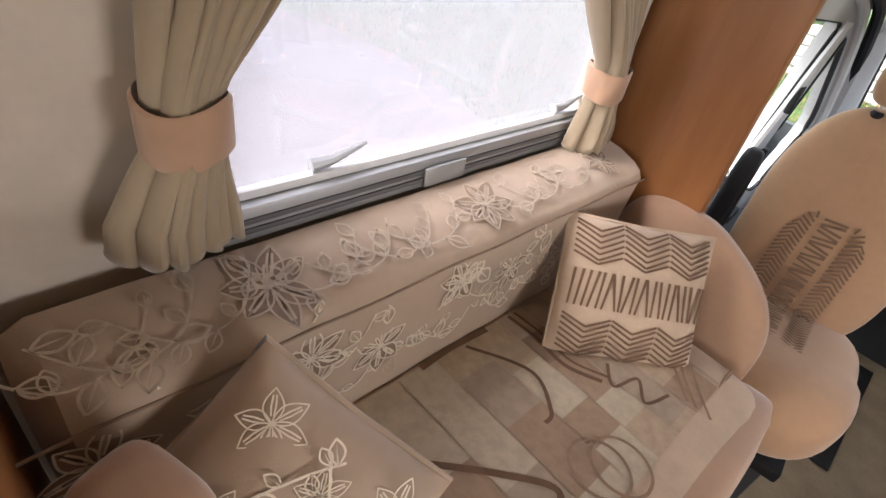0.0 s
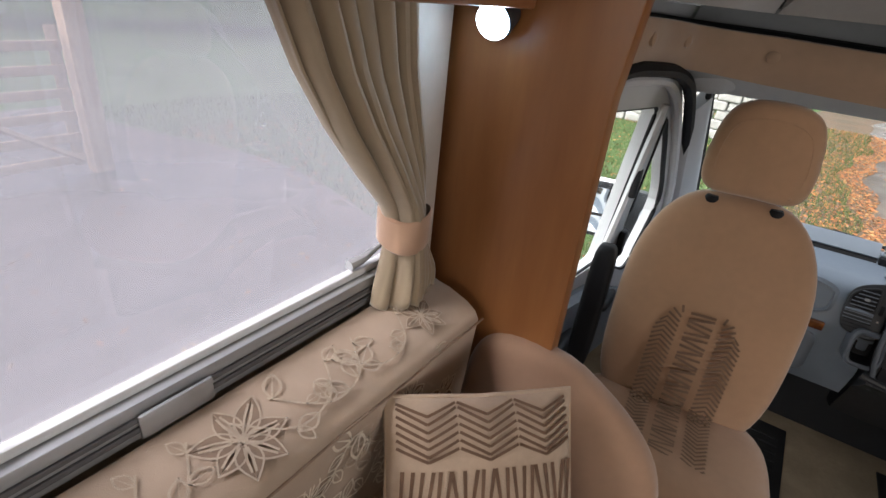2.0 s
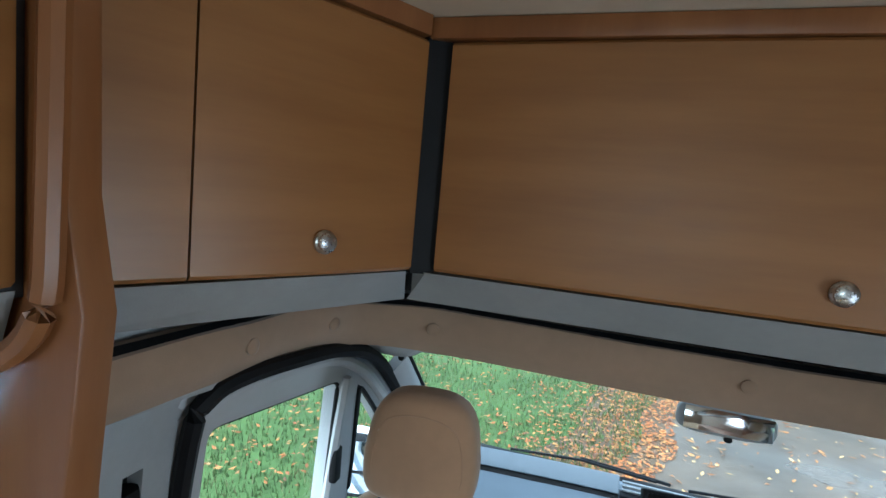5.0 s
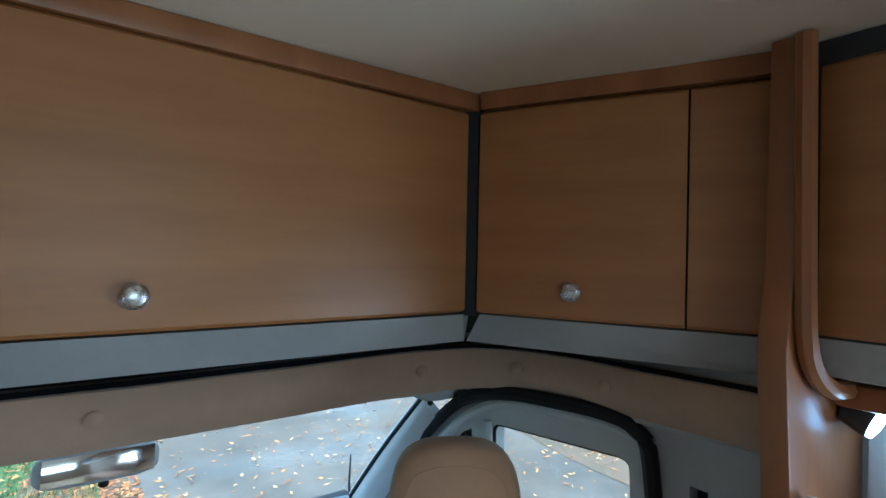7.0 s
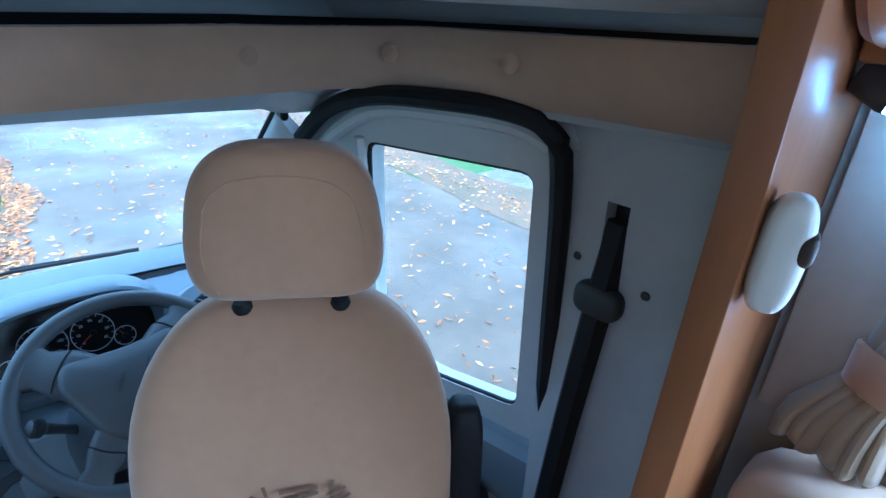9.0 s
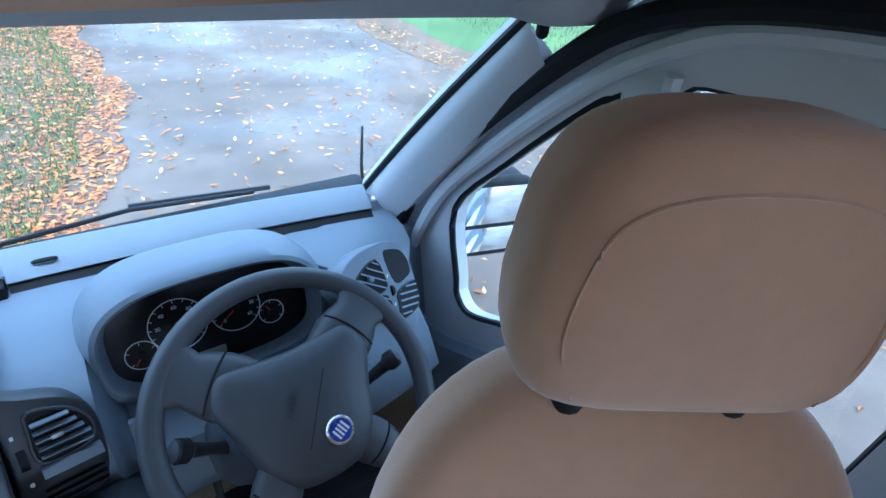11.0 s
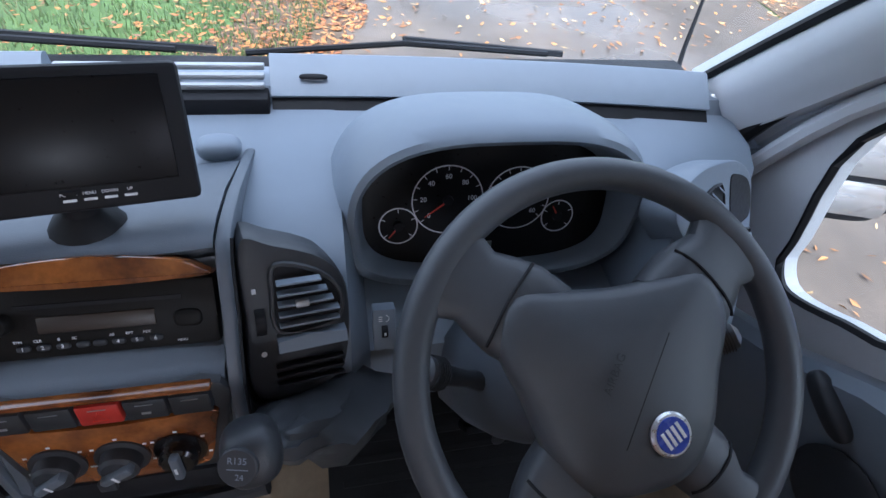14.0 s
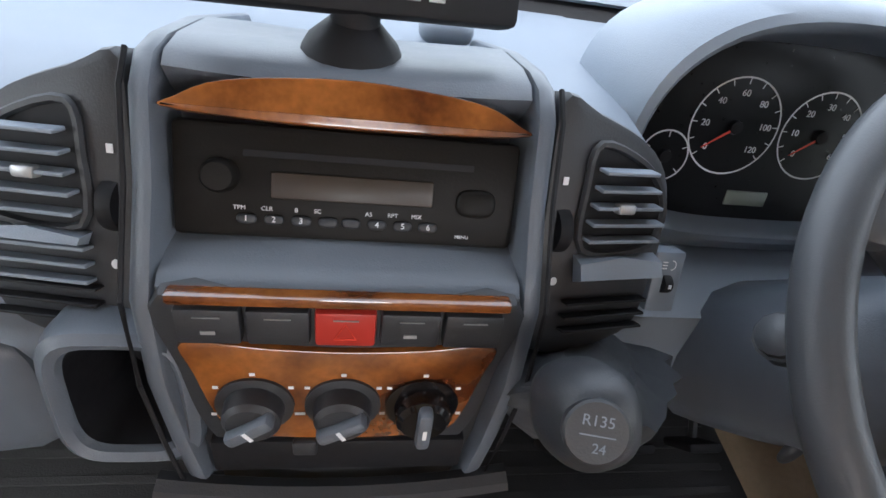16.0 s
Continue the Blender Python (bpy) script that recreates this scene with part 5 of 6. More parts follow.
for sx in (-1, 1):
    ch = [(1.80, 0.745), (1.66, 0.794), (1.60, 0.808), (1.574, 0.809), (1.556, 0.797), (1.530, 0.755), (1.506, 0.728), (1.489, 0.708), (1.474, 0.65), (1.462, 0.60), (1.448, 0.552), (1.50, 0.50), (1.70, 0.40), (1.80, 0.45)]
    wd = lambda z: 0.103 - 0.022 * max(0, (0.66 - z) / 0.12) ** 1.6
    part("cheek", prism(ch, lambda p: (KX + sx * wd(p[1]), p[0], p[1]), lambda p: (KX + sx * (wd(p[1]) + 0.013), p[0] + 0.004, p[1] - 0.002), bev=0.004), M_CONSOLE, con, "slate side cheek")
    part("cheek_seam", sweep([(KX + sx * (wd(z) + 0.0145), y + 0.001, z) for y, z in ch[3:11]], 0.0016, 5), M_BLACK, con, "dark joint")
UM = plane_frame((KX, 1.556, 0.787), (0, 0.55, 0.835))
LM = plane_frame((KX, 1.486, 0.690), (0, 0.17, 0.985))
bur = c2([(-0.098, 0.0), (-0.05, -0.003), (0, -0.004), (0.05, -0.003), (0.098, 0.0), (0.092, 0.006), (0.066, 0.0165), (0.0, 0.022), (-0.066, 0.0165), (-0.092, 0.006)], 4)
part("burl_crescent", prism(bur, lambda p: UM @ Vector((p[0], p[1], -0.012)), lambda p: UM @ Vector((p[0], p[1], 0.006)), bev=0.002), M_BURL, con, "glossy walnut burl crescent")
bur = c2([(-0.089, -0.004), (-0.045, -0.008), (0, -0.010), (0.045, -0.008), (0.089, -0.004), (0.086, -0.030), (0.075, -0.075), (0.060, -0.086), (0.03, -0.090), (0, -0.091), (-0.03, -0.090), (-0.060, -0.086), (-0.075, -0.075), (-0.086, -0.030)], 4)
part("burl_panel", prism(bur, lambda p: LM @ Vector((p[0], p[1], -0.01)), lambda p: LM @ Vector((p[0], p[1], 0.006)), bev=0.002), M_BURL, con, "glossy walnut burl heater panel")
part("burl_strip", boxm(-0.092, 0.092, 0.026, 0.033, 0.0, 0.010, 0.002, m=LM), M_BURL, con, "thin walnut burl strip")
for k in range(5):
    x0 = -0.089 + k * 0.0362
    b = part("switch_button" if k != 2 else "hazard_button", boxm(x0, x0 + 0.0335, -0.001, 0.0235, 0.0, 0.010, 0.002, m=LM), M_REDP if k == 2 else M_DARK, con, "red hazard button" if k == 2 else "dark rocker switch")
    part("button_mark", boxm(x0 + 0.010, x0 + 0.024, 0.0185, 0.0192, 0.0102, 0.0108, 0.0, m=LM), M_ALU, b)
    if k in (0, 3):
        part("button_icon", boxm(x0 + 0.013, x0 + 0.0205, 0.007, 0.0095, 0.0102, 0.0108, 0.0, m=LM), M_ALU, b)
    if k == 2:
        part("warning_triangle", sweep([LM @ Vector((x0 + 0.0167 + a, 0.010 + c, 0.0103)) for a, c in ((-0.006, -0.005), (0.006, -0.005), (0.0, 0.006))], 0.0006, 4, True), M_REDINK, b)
for k, x in enumerate((-0.053, 0.0, 0.050)):
    kb = part("heater_knob", lathe([(0.0235, 0.005), (0.0235, 0.008), (0.018, 0.009), (0.017, 0.020), (0.014, 0.023), (0.001, 0.0235)], 24, LM @ pose(x, -0.055, 0)), M_GLOSSB if k == 2 else M_DARK, con, "dark rotary heater knob")
    part("knob_grip", boxm(-0.016, 0.016, -0.0045, 0.0045, 0.018, 0.030, 0.003, m=LM @ pose(x, -0.055, 0, 0, 0, (35, 30, 90)[k])), M_CONSOLE, kb)
    part("knob_pointer", boxm(-0.0012, 0.0012, -0.004, 0.004, 0.0302, 0.0306, 0.0, m=LM @ pose(x, -0.055, 0, 0, 0, (35, 30, 0)[k])), M_WHITEINK, kb)
    for q in range(5):
        a = radians(200 - q * 55)
        part("knob_mark", boxm(-0.0016, 0.0016, -0.0011, 0.0011, 0.0062, 0.0066, 0.0, m=LM @ pose(x + 0.0265 * math.cos(a), -0.055 + 0.0265 * math.sin(a), 0)), M_WHITEINK, kb)
part("ashtray_slot", boxm(-0.085, 0.085, -0.126, -0.094, -0.01, 0.006, 0.003, m=LM), M_BLACK, con)
part("slider_tab", boxm(-0.032, -0.016, -0.104, -0.090, 0.004, 0.010, 0.002, m=LM), M_DARK, con)
part("tray_lip", sweep([LM @ Vector((x, -0.132 - 0.012 * (1 - (x / 0.11) ** 2), 0.012)) for x in np.linspace(-0.12, 0.12, 13)], 0.010, 8), M_DARK, con, "charcoal tray lip")
part("lower_tray", boxm(-0.10, 0.10, -0.13, -0.108, -0.06, -0.006, 0.004, m=LM), M_BLACK, con)

rad = thing("car_radio", "black car radio with dim display and small white legends", "radio")
RM = plane_frame((KX, 1.5425, 0.7535), (0, 0.52, 0.854)) @ Matrix.Diagonal((1.0, 0.94, 1.0, 1.0))
rad.matrix_world = RM
part("face", boxm(-0.098, 0.098, -0.035, 0.033, -0.03, 0.0, 0.004), M_RADIO, rad)
part("cassette_slot", boxm(-0.060, 0.070, 0.014, 0.018, 0.0002, 0.0010), M_BLACK, rad)
part("display", boxm(-0.045, 0.047, -0.010, 0.006, 0.0, 0.0014, 0.001), M_LCD, rad, "dim brown display")
part("volume_knob", lathe([(0.0105, 0.0), (0.0095, 0.007), (0.008, 0.009), (0.001, 0.0095)], 20, pose(-0.072, 0.002, 0)), M_RADIO, rad)
part("cursor_pad", pad(0.012, 0.009, 0.004, 3, 5, pose(0.073, -0.006, 0)), M_RADIO, rad)
for k, (x, tx) in enumerate(((-0.058, "1"), (-0.043, "2"), (-0.028, "3"), (-0.013, ""), (0.0, ""), (0.015, "4"), (0.030, "5"), (0.045, "6"))):
    b = part("preset_button", pad(0.0055, 0.003, 0.002, 3, 4, pose(x, -0.023, 0.001)), M_DARK, rad)
    if tx:
        lettering(tx, 0.005, pose(x, -0.0225, 0.0032), M_WHITEINK, b)
for x, tx in ((-0.062, "TPM"), (-0.047, "CLR"), (-0.031, "B"), (-0.019, "SC"), (0.010, "AS"), (0.024, "RPT"), (0.038, "MIX")):
    lettering(tx, 0.0036, pose(x, -0.0165, 0.0006), M_WHITEINK, rad)
lettering("MENU", 0.003, pose(0.066, -0.028, 0.0006), M_WHITEINK, rad)


# ---- air vents ----
def vent_pod(x, sx):
    v = thing("air_vent", "black slatted air vent in a slate surround", "vent", "dash vents")
    v.matrix_world = plane_frame((x, 1.546, 0.728), (0, 0.45, 0.893)) @ pose(0, 0, 0, 0, 12 * sx, 0) @ Matrix.Diagonal((0.92, 1.0, 1.0, 1.0))
    out_ = c2([(-0.050 * sx, -0.085), (0.030 * sx, -0.080), (0.050 * sx, -0.045), (0.052 * sx, 0.02), (0.030 * sx, 0.055), (-0.02 * sx, 0.075), (-0.052 * sx, 0.080), (-0.054 * sx, 0.0)], 4)
    part("surround", prism(out_, lambda p: Vector((p[0], p[1], -0.06)), lambda p: Vector((p[0], p[1], 0.0)), bev=0.006), M_DARK, v)
    inn = c2([(-0.022 * sx, -0.012), (0.030 * sx, -0.012), (0.044 * sx, 0.004), (0.040 * sx, 0.026), (0.018 * sx, 0.046), (-0.020 * sx, 0.056), (-0.026 * sx, 0.030)], 4)
    # black plate on the surround gives the shade inside the duct
    part("duct_shade", prism(inn, lambda p: Vector((p[0], p[1], -0.03)), lambda p: Vector((p[0], p[1], 0.0012))), M_BLACK, v)
    part("vent_rim", sweep([Vector((p[0], p[1], 0.002)) for p in inn], 0.0028, 6, True), M_DARK, v)
    for k in range(5):
        z = -0.004 + k * 0.0115
        a, b = -0.022 * sx, (0.040 - 0.006 * max(0, k - 1)) * sx
        part("slat", boxm(min(a, b), max(a, b), z - 0.0012, z + 0.0012, 0.0, 0.010, 0.0006, 1, m=pose(0, 0, 0, 8, 0, 0)), M_PLASTIC, v)
    part("slat_tab", boxm(0.002 * sx - 0.007, 0.002 * sx + 0.007, 0.014, 0.021, 0.006, 0.014, 0.002), M_ALU, v)
    for k in range(0 if sx > 0 else 3):
        part("slat", boxm(-0.046, 0.026, -0.046 + k * 0.010, -0.0436 + k * 0.010, 0.0, 0.009, 0.0006, 1), M_PLASTIC, v)
    sc = 1.0 if sx > 0 else 0.35
    part("lower_scoop", loft([[(a * sx, -0.016 - 0.004 * sc + 0.004 * q, 0.010), (a * sx, -0.016 - 0.014 * sc, 0.013), (a * sx, -0.016 - 0.018 * sc, 0.004), (a * sx, -0.016, 0.0)] for a, q in ((-0.026, 0), (0.010, 1), (0.046, 0))]), M_PLASTIC, v)
    for k in range(3):
        part("slat", boxm(min(-0.030 * sx, 0.042 * sx), max(-0.030 * sx, 0.042 * sx), -0.050 - k * 0.010, -0.048 - k * 0.010, 0.0, 0.008, 0.0006, 1), M_BLACK, v)
    part("thumbwheel", lathe([(0.016, -0.005), (0.0165, 0.0), (0.016, 0.005)], 24, pose(-0.040 * sx, 0.0, -0.008, 0, 90, 0)), M_BLACK, v)
    part("vent_mark", lathe([(0.003, 0.001), (0.0028, 0.0016), (0.0005, 0.0017)], 10, pose(-0.040 * sx, -0.034, 0)), M_WHITEINK, v)
    part("vent_mark", boxm(-0.043 * sx - 0.002, -0.043 * sx + 0.002, 0.030, 0.035, 0.001, 0.0016), M_WHITEINK, v)
    return v


vent_pod(0.128, 1)
vent_pod(-0.208, -1)
# driver's outer vent: a sloping face with a pocket and three slatted outlets
ov = thing("air_vent", "slate outer air vent with a pocket and diagonal slats", "vent", "dash vents")
ox = Vector((0.146, 0.023, -0.104)).normalized()
oy = Vector((0, 0.08, 0.115))
oy = (oy - ox * ox.dot(oy)).normalized()
on = ox.cross(oy)
OC = Vector((0.685, 1.66, 0.72)) + on * 0.004
ov.matrix_world = Matrix(((ox.x, oy.x, on.x, OC.x), (ox.y, oy.y, on.y, OC.y), (ox.z, oy.z, on.z, OC.z), (0, 0, 0, 1)))
osh = c2([(-0.140, -0.017), (-0.108, 0.020), (-0.055, 0.052), (0.0, 0.073), (0.045, 0.068), (0.074, 0.030), (0.094, -0.022), (0.088, -0.095), (0.03, -0.100), (-0.064, -0.080), (-0.14, -0.055)], 4)
part("surround", prism(osh, lambda p: Vector((p[0], p[1], -0.05)), lambda p: Vector((p[0], p[1], 0.0)), bev=0.006), M_PLASTIC, ov)
# the pocket is a black plate: its inner shade as colour
part("pocket", prism(c2([(-0.025, 0.038), (-0.009, 0.052), (0.028, 0.058), (0.053, 0.044), (0.064, 0.022), (0.052, 0.006), (0.013, -0.012)], 4), lambda p: Vector((p[0], p[1], -0.03)), lambda p: Vector((p[0], p[1], 0.0012))), M_BLACK, ov, "black plate that gives the shade inside the pocket")
for pts, n in (([(-0.054, 0.022), (-0.023, -0.008), (-0.019, -0.030), (-0.066, -0.052), (-0.102, -0.045), (-0.103, -0.021)], 5), ([(-0.045, -0.055), (-0.016, -0.043), (0.003, -0.066), (0.004, -0.082), (-0.038, -0.080)], 3), ([(0.076, 0.002), (0.089, -0.031), (0.084, -0.055), (0.032, -0.084), (0.026, -0.058), (0.021, -0.030)], 5)):
    # outlets too are black plates in place of shaded hollows
    du = part("duct_shade", prism(c2(pts, 3), lambda p: Vector((p[0], p[1], -0.03)), lambda p: Vector((p[0], p[1], 0.0014))), M_BLACK, ov)
    part("vent_rim", sweep([Vector((p[0], p[1], 0.002)) for p in c2(pts, 3)], 0.0018, 5, True), M_DARK, du)
    # slats run parallel, a little tilted, cut off at the outline
    sl = 0.30 if n == 5 and pts[0][0] > 0 else -0.02
    off = [q[1] - sl * q[0] for q in pts]
    for k in range(n):
        c0 = min(off) + (max(off) - min(off)) * (k + 0.6) / (n + 0.3)
        xs = []
        for (ax_, ay_), (bx_, by_) in zip(pts, pts[1:] + pts[:1]):
            da, db = ay_ - sl * ax_ - c0, by_ - sl * bx_ - c0
            if da * db < 0:
                xs.append(ax_ + (bx_ - ax_) * da / (da - db))
        if len(xs) == 2:
            p0, p1 = Vector((min(xs), sl * min(xs) + c0, 0.003)), Vector((max(xs), sl * max(xs) + c0, 0.003))
            part("slat", ribbon([p0, p1], 0.0042, (0, 0.5, 1), 0.003), M_PLASTIC, du)
part("slat_tab", pad(0.008, 0.005, 0.005, 3, 4, pose(-0.070, -0.020, 0.006)), M_PLASTIC, ov)
part("thumbwheel", lathe([(0.012, -0.004), (0.0125, 0.0), (0.012, 0.004)], 20, pose(0.003, -0.030, -0.006, 0, 90, 20)), M_BLACK, ov)
for x, y in ((-0.013, -0.003), (0.012, -0.056)):
    part("vent_mark", boxm(x - 0.002, x + 0.002, y - 0.003, y + 0.003, 0.0005, 0.0012), M_WHITEINK, ov)

# gear lever
gl = thing("gear_lever", "dark grey gear lever knob on a leather gaiter", "gear lever")
k0, k1 = Vector((0.150, 1.520, 0.590)), Vector((0.086, 1.430, 0.702))
rings = []
for i in range(9):
    t = i / 8
    c0 = k0.lerp(k1, t * 0.82)
    r = 0.062 * (1 - t) ** 0.8 + 0.015
    rings.append([c0 + Vector((r * (1 + 0.16 * math.sin(3 * a + 2.2 * t * 4) + 0.07 * math.sin(7 * a + i)) * math.cos(a), 0.8 * r * (1 + 0.14 * math.cos(4 * a - 9 * t)) * math.sin(a), 0.006 * math.sin(5 * a + i * 1.7))) for a in np.linspace(0, 2 * math.pi, 22, endpoint=False)])
part("gaiter", loft(rings), M_WHEEL, gl, "creased dark leather gaiter")
kb = part("knob", pad(0.0245, 0.030, 0.027, 2.6, 10, Matrix.Translation(k1) @ pose(0, 0, 0, -40, 0, 12)), M_DARK, gl)
ax = (k1 - k0).normalized()
gd = Vector((-0.22, -0.72, 0.66)).normalized()
gm = Matrix.Translation(k1 + gd * 0.0285) @ Matrix((Vector((0, 0.3, 0.95)).cross(gd).normalized(), gd.cross(Vector((0, 0.3, 0.95)).cross(gd)).normalized(), gd)).transposed().to_4x4()
part("shift_disc", lathe([(0.0160, -0.004), (0.0160, 0.0012), (0.0148, 0.0024), (0.001, 0.0024)], 24, gm), M_DARK, kb)
lettering("R135", 0.0075, gm @ pose(0, 0.0055, 0.0024), M_PLASTIC, kb)
lettering("24", 0.0068, gm @ pose(0.002, -0.0075, 0.0024), M_PLASTIC, kb)
part("gate_line", boxm(-0.008, 0.009, -0.0016, -0.0010, 0.0022, 0.0028, m=gm), M_PLASTIC, kb)

# reversing monitor
mo = thing("monitor", "black reversing camera monitor on a dash stand, switched off", "monitor")
mo.matrix_world = plane_frame((-0.043, 1.624, 0.880), (0, 0.42, 0.908)) @ pose(0, 0, 0, 0, 12, 2) @ Matrix.Diagonal((1.03, 1.0, 1.0, 1.0))
part("case", boxm(-0.092, 0.092, -0.057, 0.057, -0.012, 0.0108, 0.005), M_BLACK, mo)
part("screen", boxm(-0.078, 0.078, -0.036, 0.048, 0.0105, 0.0118, 0.001), M_SCREEN, mo, "black switched off screen")
for k, tx in enumerate(("POWER", "MENU", "DOWN", "UP")):
    b = part("button", boxm(-0.006 + k * 0.014, 0.003 + k * 0.014, -0.0475, -0.0455, 0.0105, 0.0122), M_ALU, mo)
    lettering(tx, 0.0034, pose(-0.0015 + k * 0.014, -0.0415, 0.0116), M_WHITEINK, b)
part("stand", lathe([(0.030, -0.012), (0.026, -0.004), (0.014, 0.008), (0.012, 0.035)], 16, pose(0, -0.066, -0.012, -65, 0, 0)), M_BLACK, mo)
part("cable", sweep(smoothline([(-0.05, 0.0, -0.011), (-0.10, 0.01, -0.02), (-0.125, -0.02, -0.03), (-0.11, -0.05, -0.05)], 6), 0.0025, 6), M_BLACK, mo)

# passenger side of the dashboard
tr = part("tray_recess", loft([[Vector((-0.49 + w * math.copysign(abs(math.cos(a)) ** 0.5, math.cos(a)), y, 0.715 + h * math.copysign(abs(math.sin(a)) ** 0.5, math.sin(a)))) for a in np.linspace(0, 2 * math.pi, 28, endpoint=False)] for y, w, h in ((1.545, 0.215, 0.062), (1.536, 0.205, 0.053), (1.56, 0.195, 0.045), (1.63, 0.18, 0.035))]), M_PLASTIC, dash, "slate open tray above the glovebox")
part("burl_strip", boxm(-0.70, -0.275, 1.528, 1.546, 0.615, 0.642, 0.004), M_BURL, dash, "walnut burl strip")
# lid in the darker slate, to shade the low passenger side by colour
part("glovebox_lid", pad(0.215, 0.02, 0.075, 7, 8, pose(-0.49, 1.55, 0.525, -6, 0, 0)), M_CONSOLE, dash)
CH = plane_frame((-0.172, 1.476, 0.628), (0, 0.25, 0.97)) @ Matrix.Diagonal((1.1, 1.08, 1.0, 1.0))


def oval(w, h, z, k=0.5):
    return [CH @ Vector((w * math.copysign(abs(math.cos(a)) ** k, math.cos(a)), h * math.copysign(abs(math.sin(a)) ** k, math.sin(a)), z)) for a in np.linspace(0, 2 * math.pi, 32, endpoint=False)]


cup = part("cup_holder", loft([oval(0.041, 0.052, -0.07), oval(0.041, 0.052, -0.010), oval(0.039, 0.050, 0.0), oval(0.034, 0.045, 0.004), oval(0.030, 0.040, 0.001), oval(0.0285, 0.0385, -0.004)], caps=False), M_CONSOLE, dash, "dark slate oval cup holder")
# black lining deepens the shade inside the cup
part("cup_recess_shade", loft([oval(0.0287, 0.0387, -0.0035), oval(0.0265, 0.036, -0.02), oval(0.022, 0.028, -0.068), oval(0.012, 0.015, -0.069)], caps=False), M_BLACK, cup, "cup inside, coloured black for its shade")
for sx in (-1, 1):
    fm = thing("rubber_mat", "black ribbed rubber footwell mat", "mat", "footwell mats")
    a, b = (-0.72, -0.17) if sx < 0 else (0.12, 0.72)
    part("sheet", boxm(a, b, 1.15, 1.85, 0.002, 0.010, 0.003), M_MAT, fm)
    for k in range(14):
        part("rib", boxm(a + 0.03, b - 0.03, 1.18 + k * 0.045, 1.195 + k * 0.045, 0.0101, 0.014, 0.001, 1), M_MAT, fm)
for x in (0.30, 0.42, 0.54):
    pd = thing("pedal", "black rubber foot pedal on a metal arm", "pedal", "foot pedals")
    part("rubber_pad", boxm(-0.03, 0.03, -0.008, 0.008, -0.04, 0.04, 0.006, m=pose(x, 1.66, 0.16, 35, 0, 0)), M_BLACK, pd)
    part("arm", sweep([(x, 1.67, 0.17), (x, 1.78, 0.30), (x, 1.80, 0.45)], 0.008, 6), M_DARK, pd)
setting("firewall", boxm(-1.0, 1.0, 1.95, 1.99, -0.06, 0.74), M_DARK, "dark footwell bulkhead behind the dashboard", "wall", smooth=False)

for sx in (-1, 1):
    setting("dash_end_filler", boxm(*sorted((sx * 0.755, sx * 0.93)), 1.80, 1.99, 0.30, 0.722, 0.02), M_PLASTIC, "slate plastic dash end beside the door", "trim")

# switch on the right bulkhead
rm = thing("alarm_sensor", "white plastic alarm sensor on the wooden post", "sensor")

part("case", pad(0.024, 0.022, 0.062, 3, 8, pose(0.815, 0.565, 1.235, 0, -4, 18)), M_WHITEP, rm)
part("lens", pad(0.017, 0.010, 0.018, 3, 6, pose(0.812, 0.548, 1.25, 0, -4, 18)), M_LCD, rm)


# ---- outside: a wet drive with fallen leaves ----
GZ = -0.62


def ground_mat(name, col, col2, rough, wet, scale=0.7, bump=0.3, bscale=40):
    """A wet surface: puddles are smooth, the rest is rough."""
    m = mat(name, col, rough, var=0.3, scale=scale, col2=col2, bump=bump, bscale=bscale)
    n, l = m.node_tree.nodes, m.node_tree.links
    b = n["Principled BSDF"]
    b.inputs["Specular IOR Level"].default_value = 0.28
    tc, ns, mr = n.new("ShaderNodeTexCoord"), n.new("ShaderNodeTexNoise"), n.new("ShaderNodeMapRange")
    ns.inputs["Scale"].default_value, ns.inputs["Detail"].default_value = 0.55, 4
    mr.inputs[1].default_value, mr.inputs[2].default_value, mr.inputs[3].default_value, mr.inputs[4].default_value = 0.42, 0.60, rough, wet
    l.new(tc.outputs["Object"], ns.inputs[0]), l.new(ns.outputs[0], mr.inputs[0]), l.new(mr.outputs[0], b.inputs["Roughness"])
    return m


M_GRASSG = ground_mat("grass_soil", (0.05, 0.085, 0.022), (0.035, 0.06, 0.016), 0.9, 0.8, 0.6, 0.8, 30)
M_ROAD = ground_mat("wet_asphalt", (0.082, 0.063, 0.047), (0.046, 0.036, 0.027), 0.62, 0.24, 0.9, 0.35, 60)
M_LITTER = ground_mat("leaf_litter_soil", (0.085, 0.055, 0.035), (0.06, 0.045, 0.028), 0.9, 0.8, 2.0, 0.8, 30)
gb = bmesh.new()
bmesh.ops.create_grid(gb, x_segments=8, y_segments=8, size=250)
g = setting("ground", gb, M_GRASSG, "green grass ground round the drive", "ground", smooth=False)
g.location.z = GZ


def edge(y):
    return 0.30 + 0.075 * (y - 4) + 0.16 * math.sin(y * 1.1) + 0.07 * math.sin(y * 3.7)


bm = bmesh.new()
L = [(bm.verts.new((edge(y), y, GZ + 0.006)), bm.verts.new((4.7 + 0.15 * math.sin(y * 0.9) + 0.03 * y, y, GZ + 0.006))) for y in np.linspace(2.3, 60, 120)]
for a, b in zip(L, L[1:]):
    bm.faces.new((a[0], a[1], b[1], b[0]))
L2 = [(bm.verts.new((x, -14, GZ + 0.006)), bm.verts.new((x, 2.3 + (0.9 + 0.35 * math.sin(x * 0.9) if x < 0 else 0), GZ + 0.006))) for x in np.linspace(-9, 4.7, 50)]
for a, b in zip(L2, L2[1:]):
    bm.faces.new((a[0], b[0], b[1], a[1]))
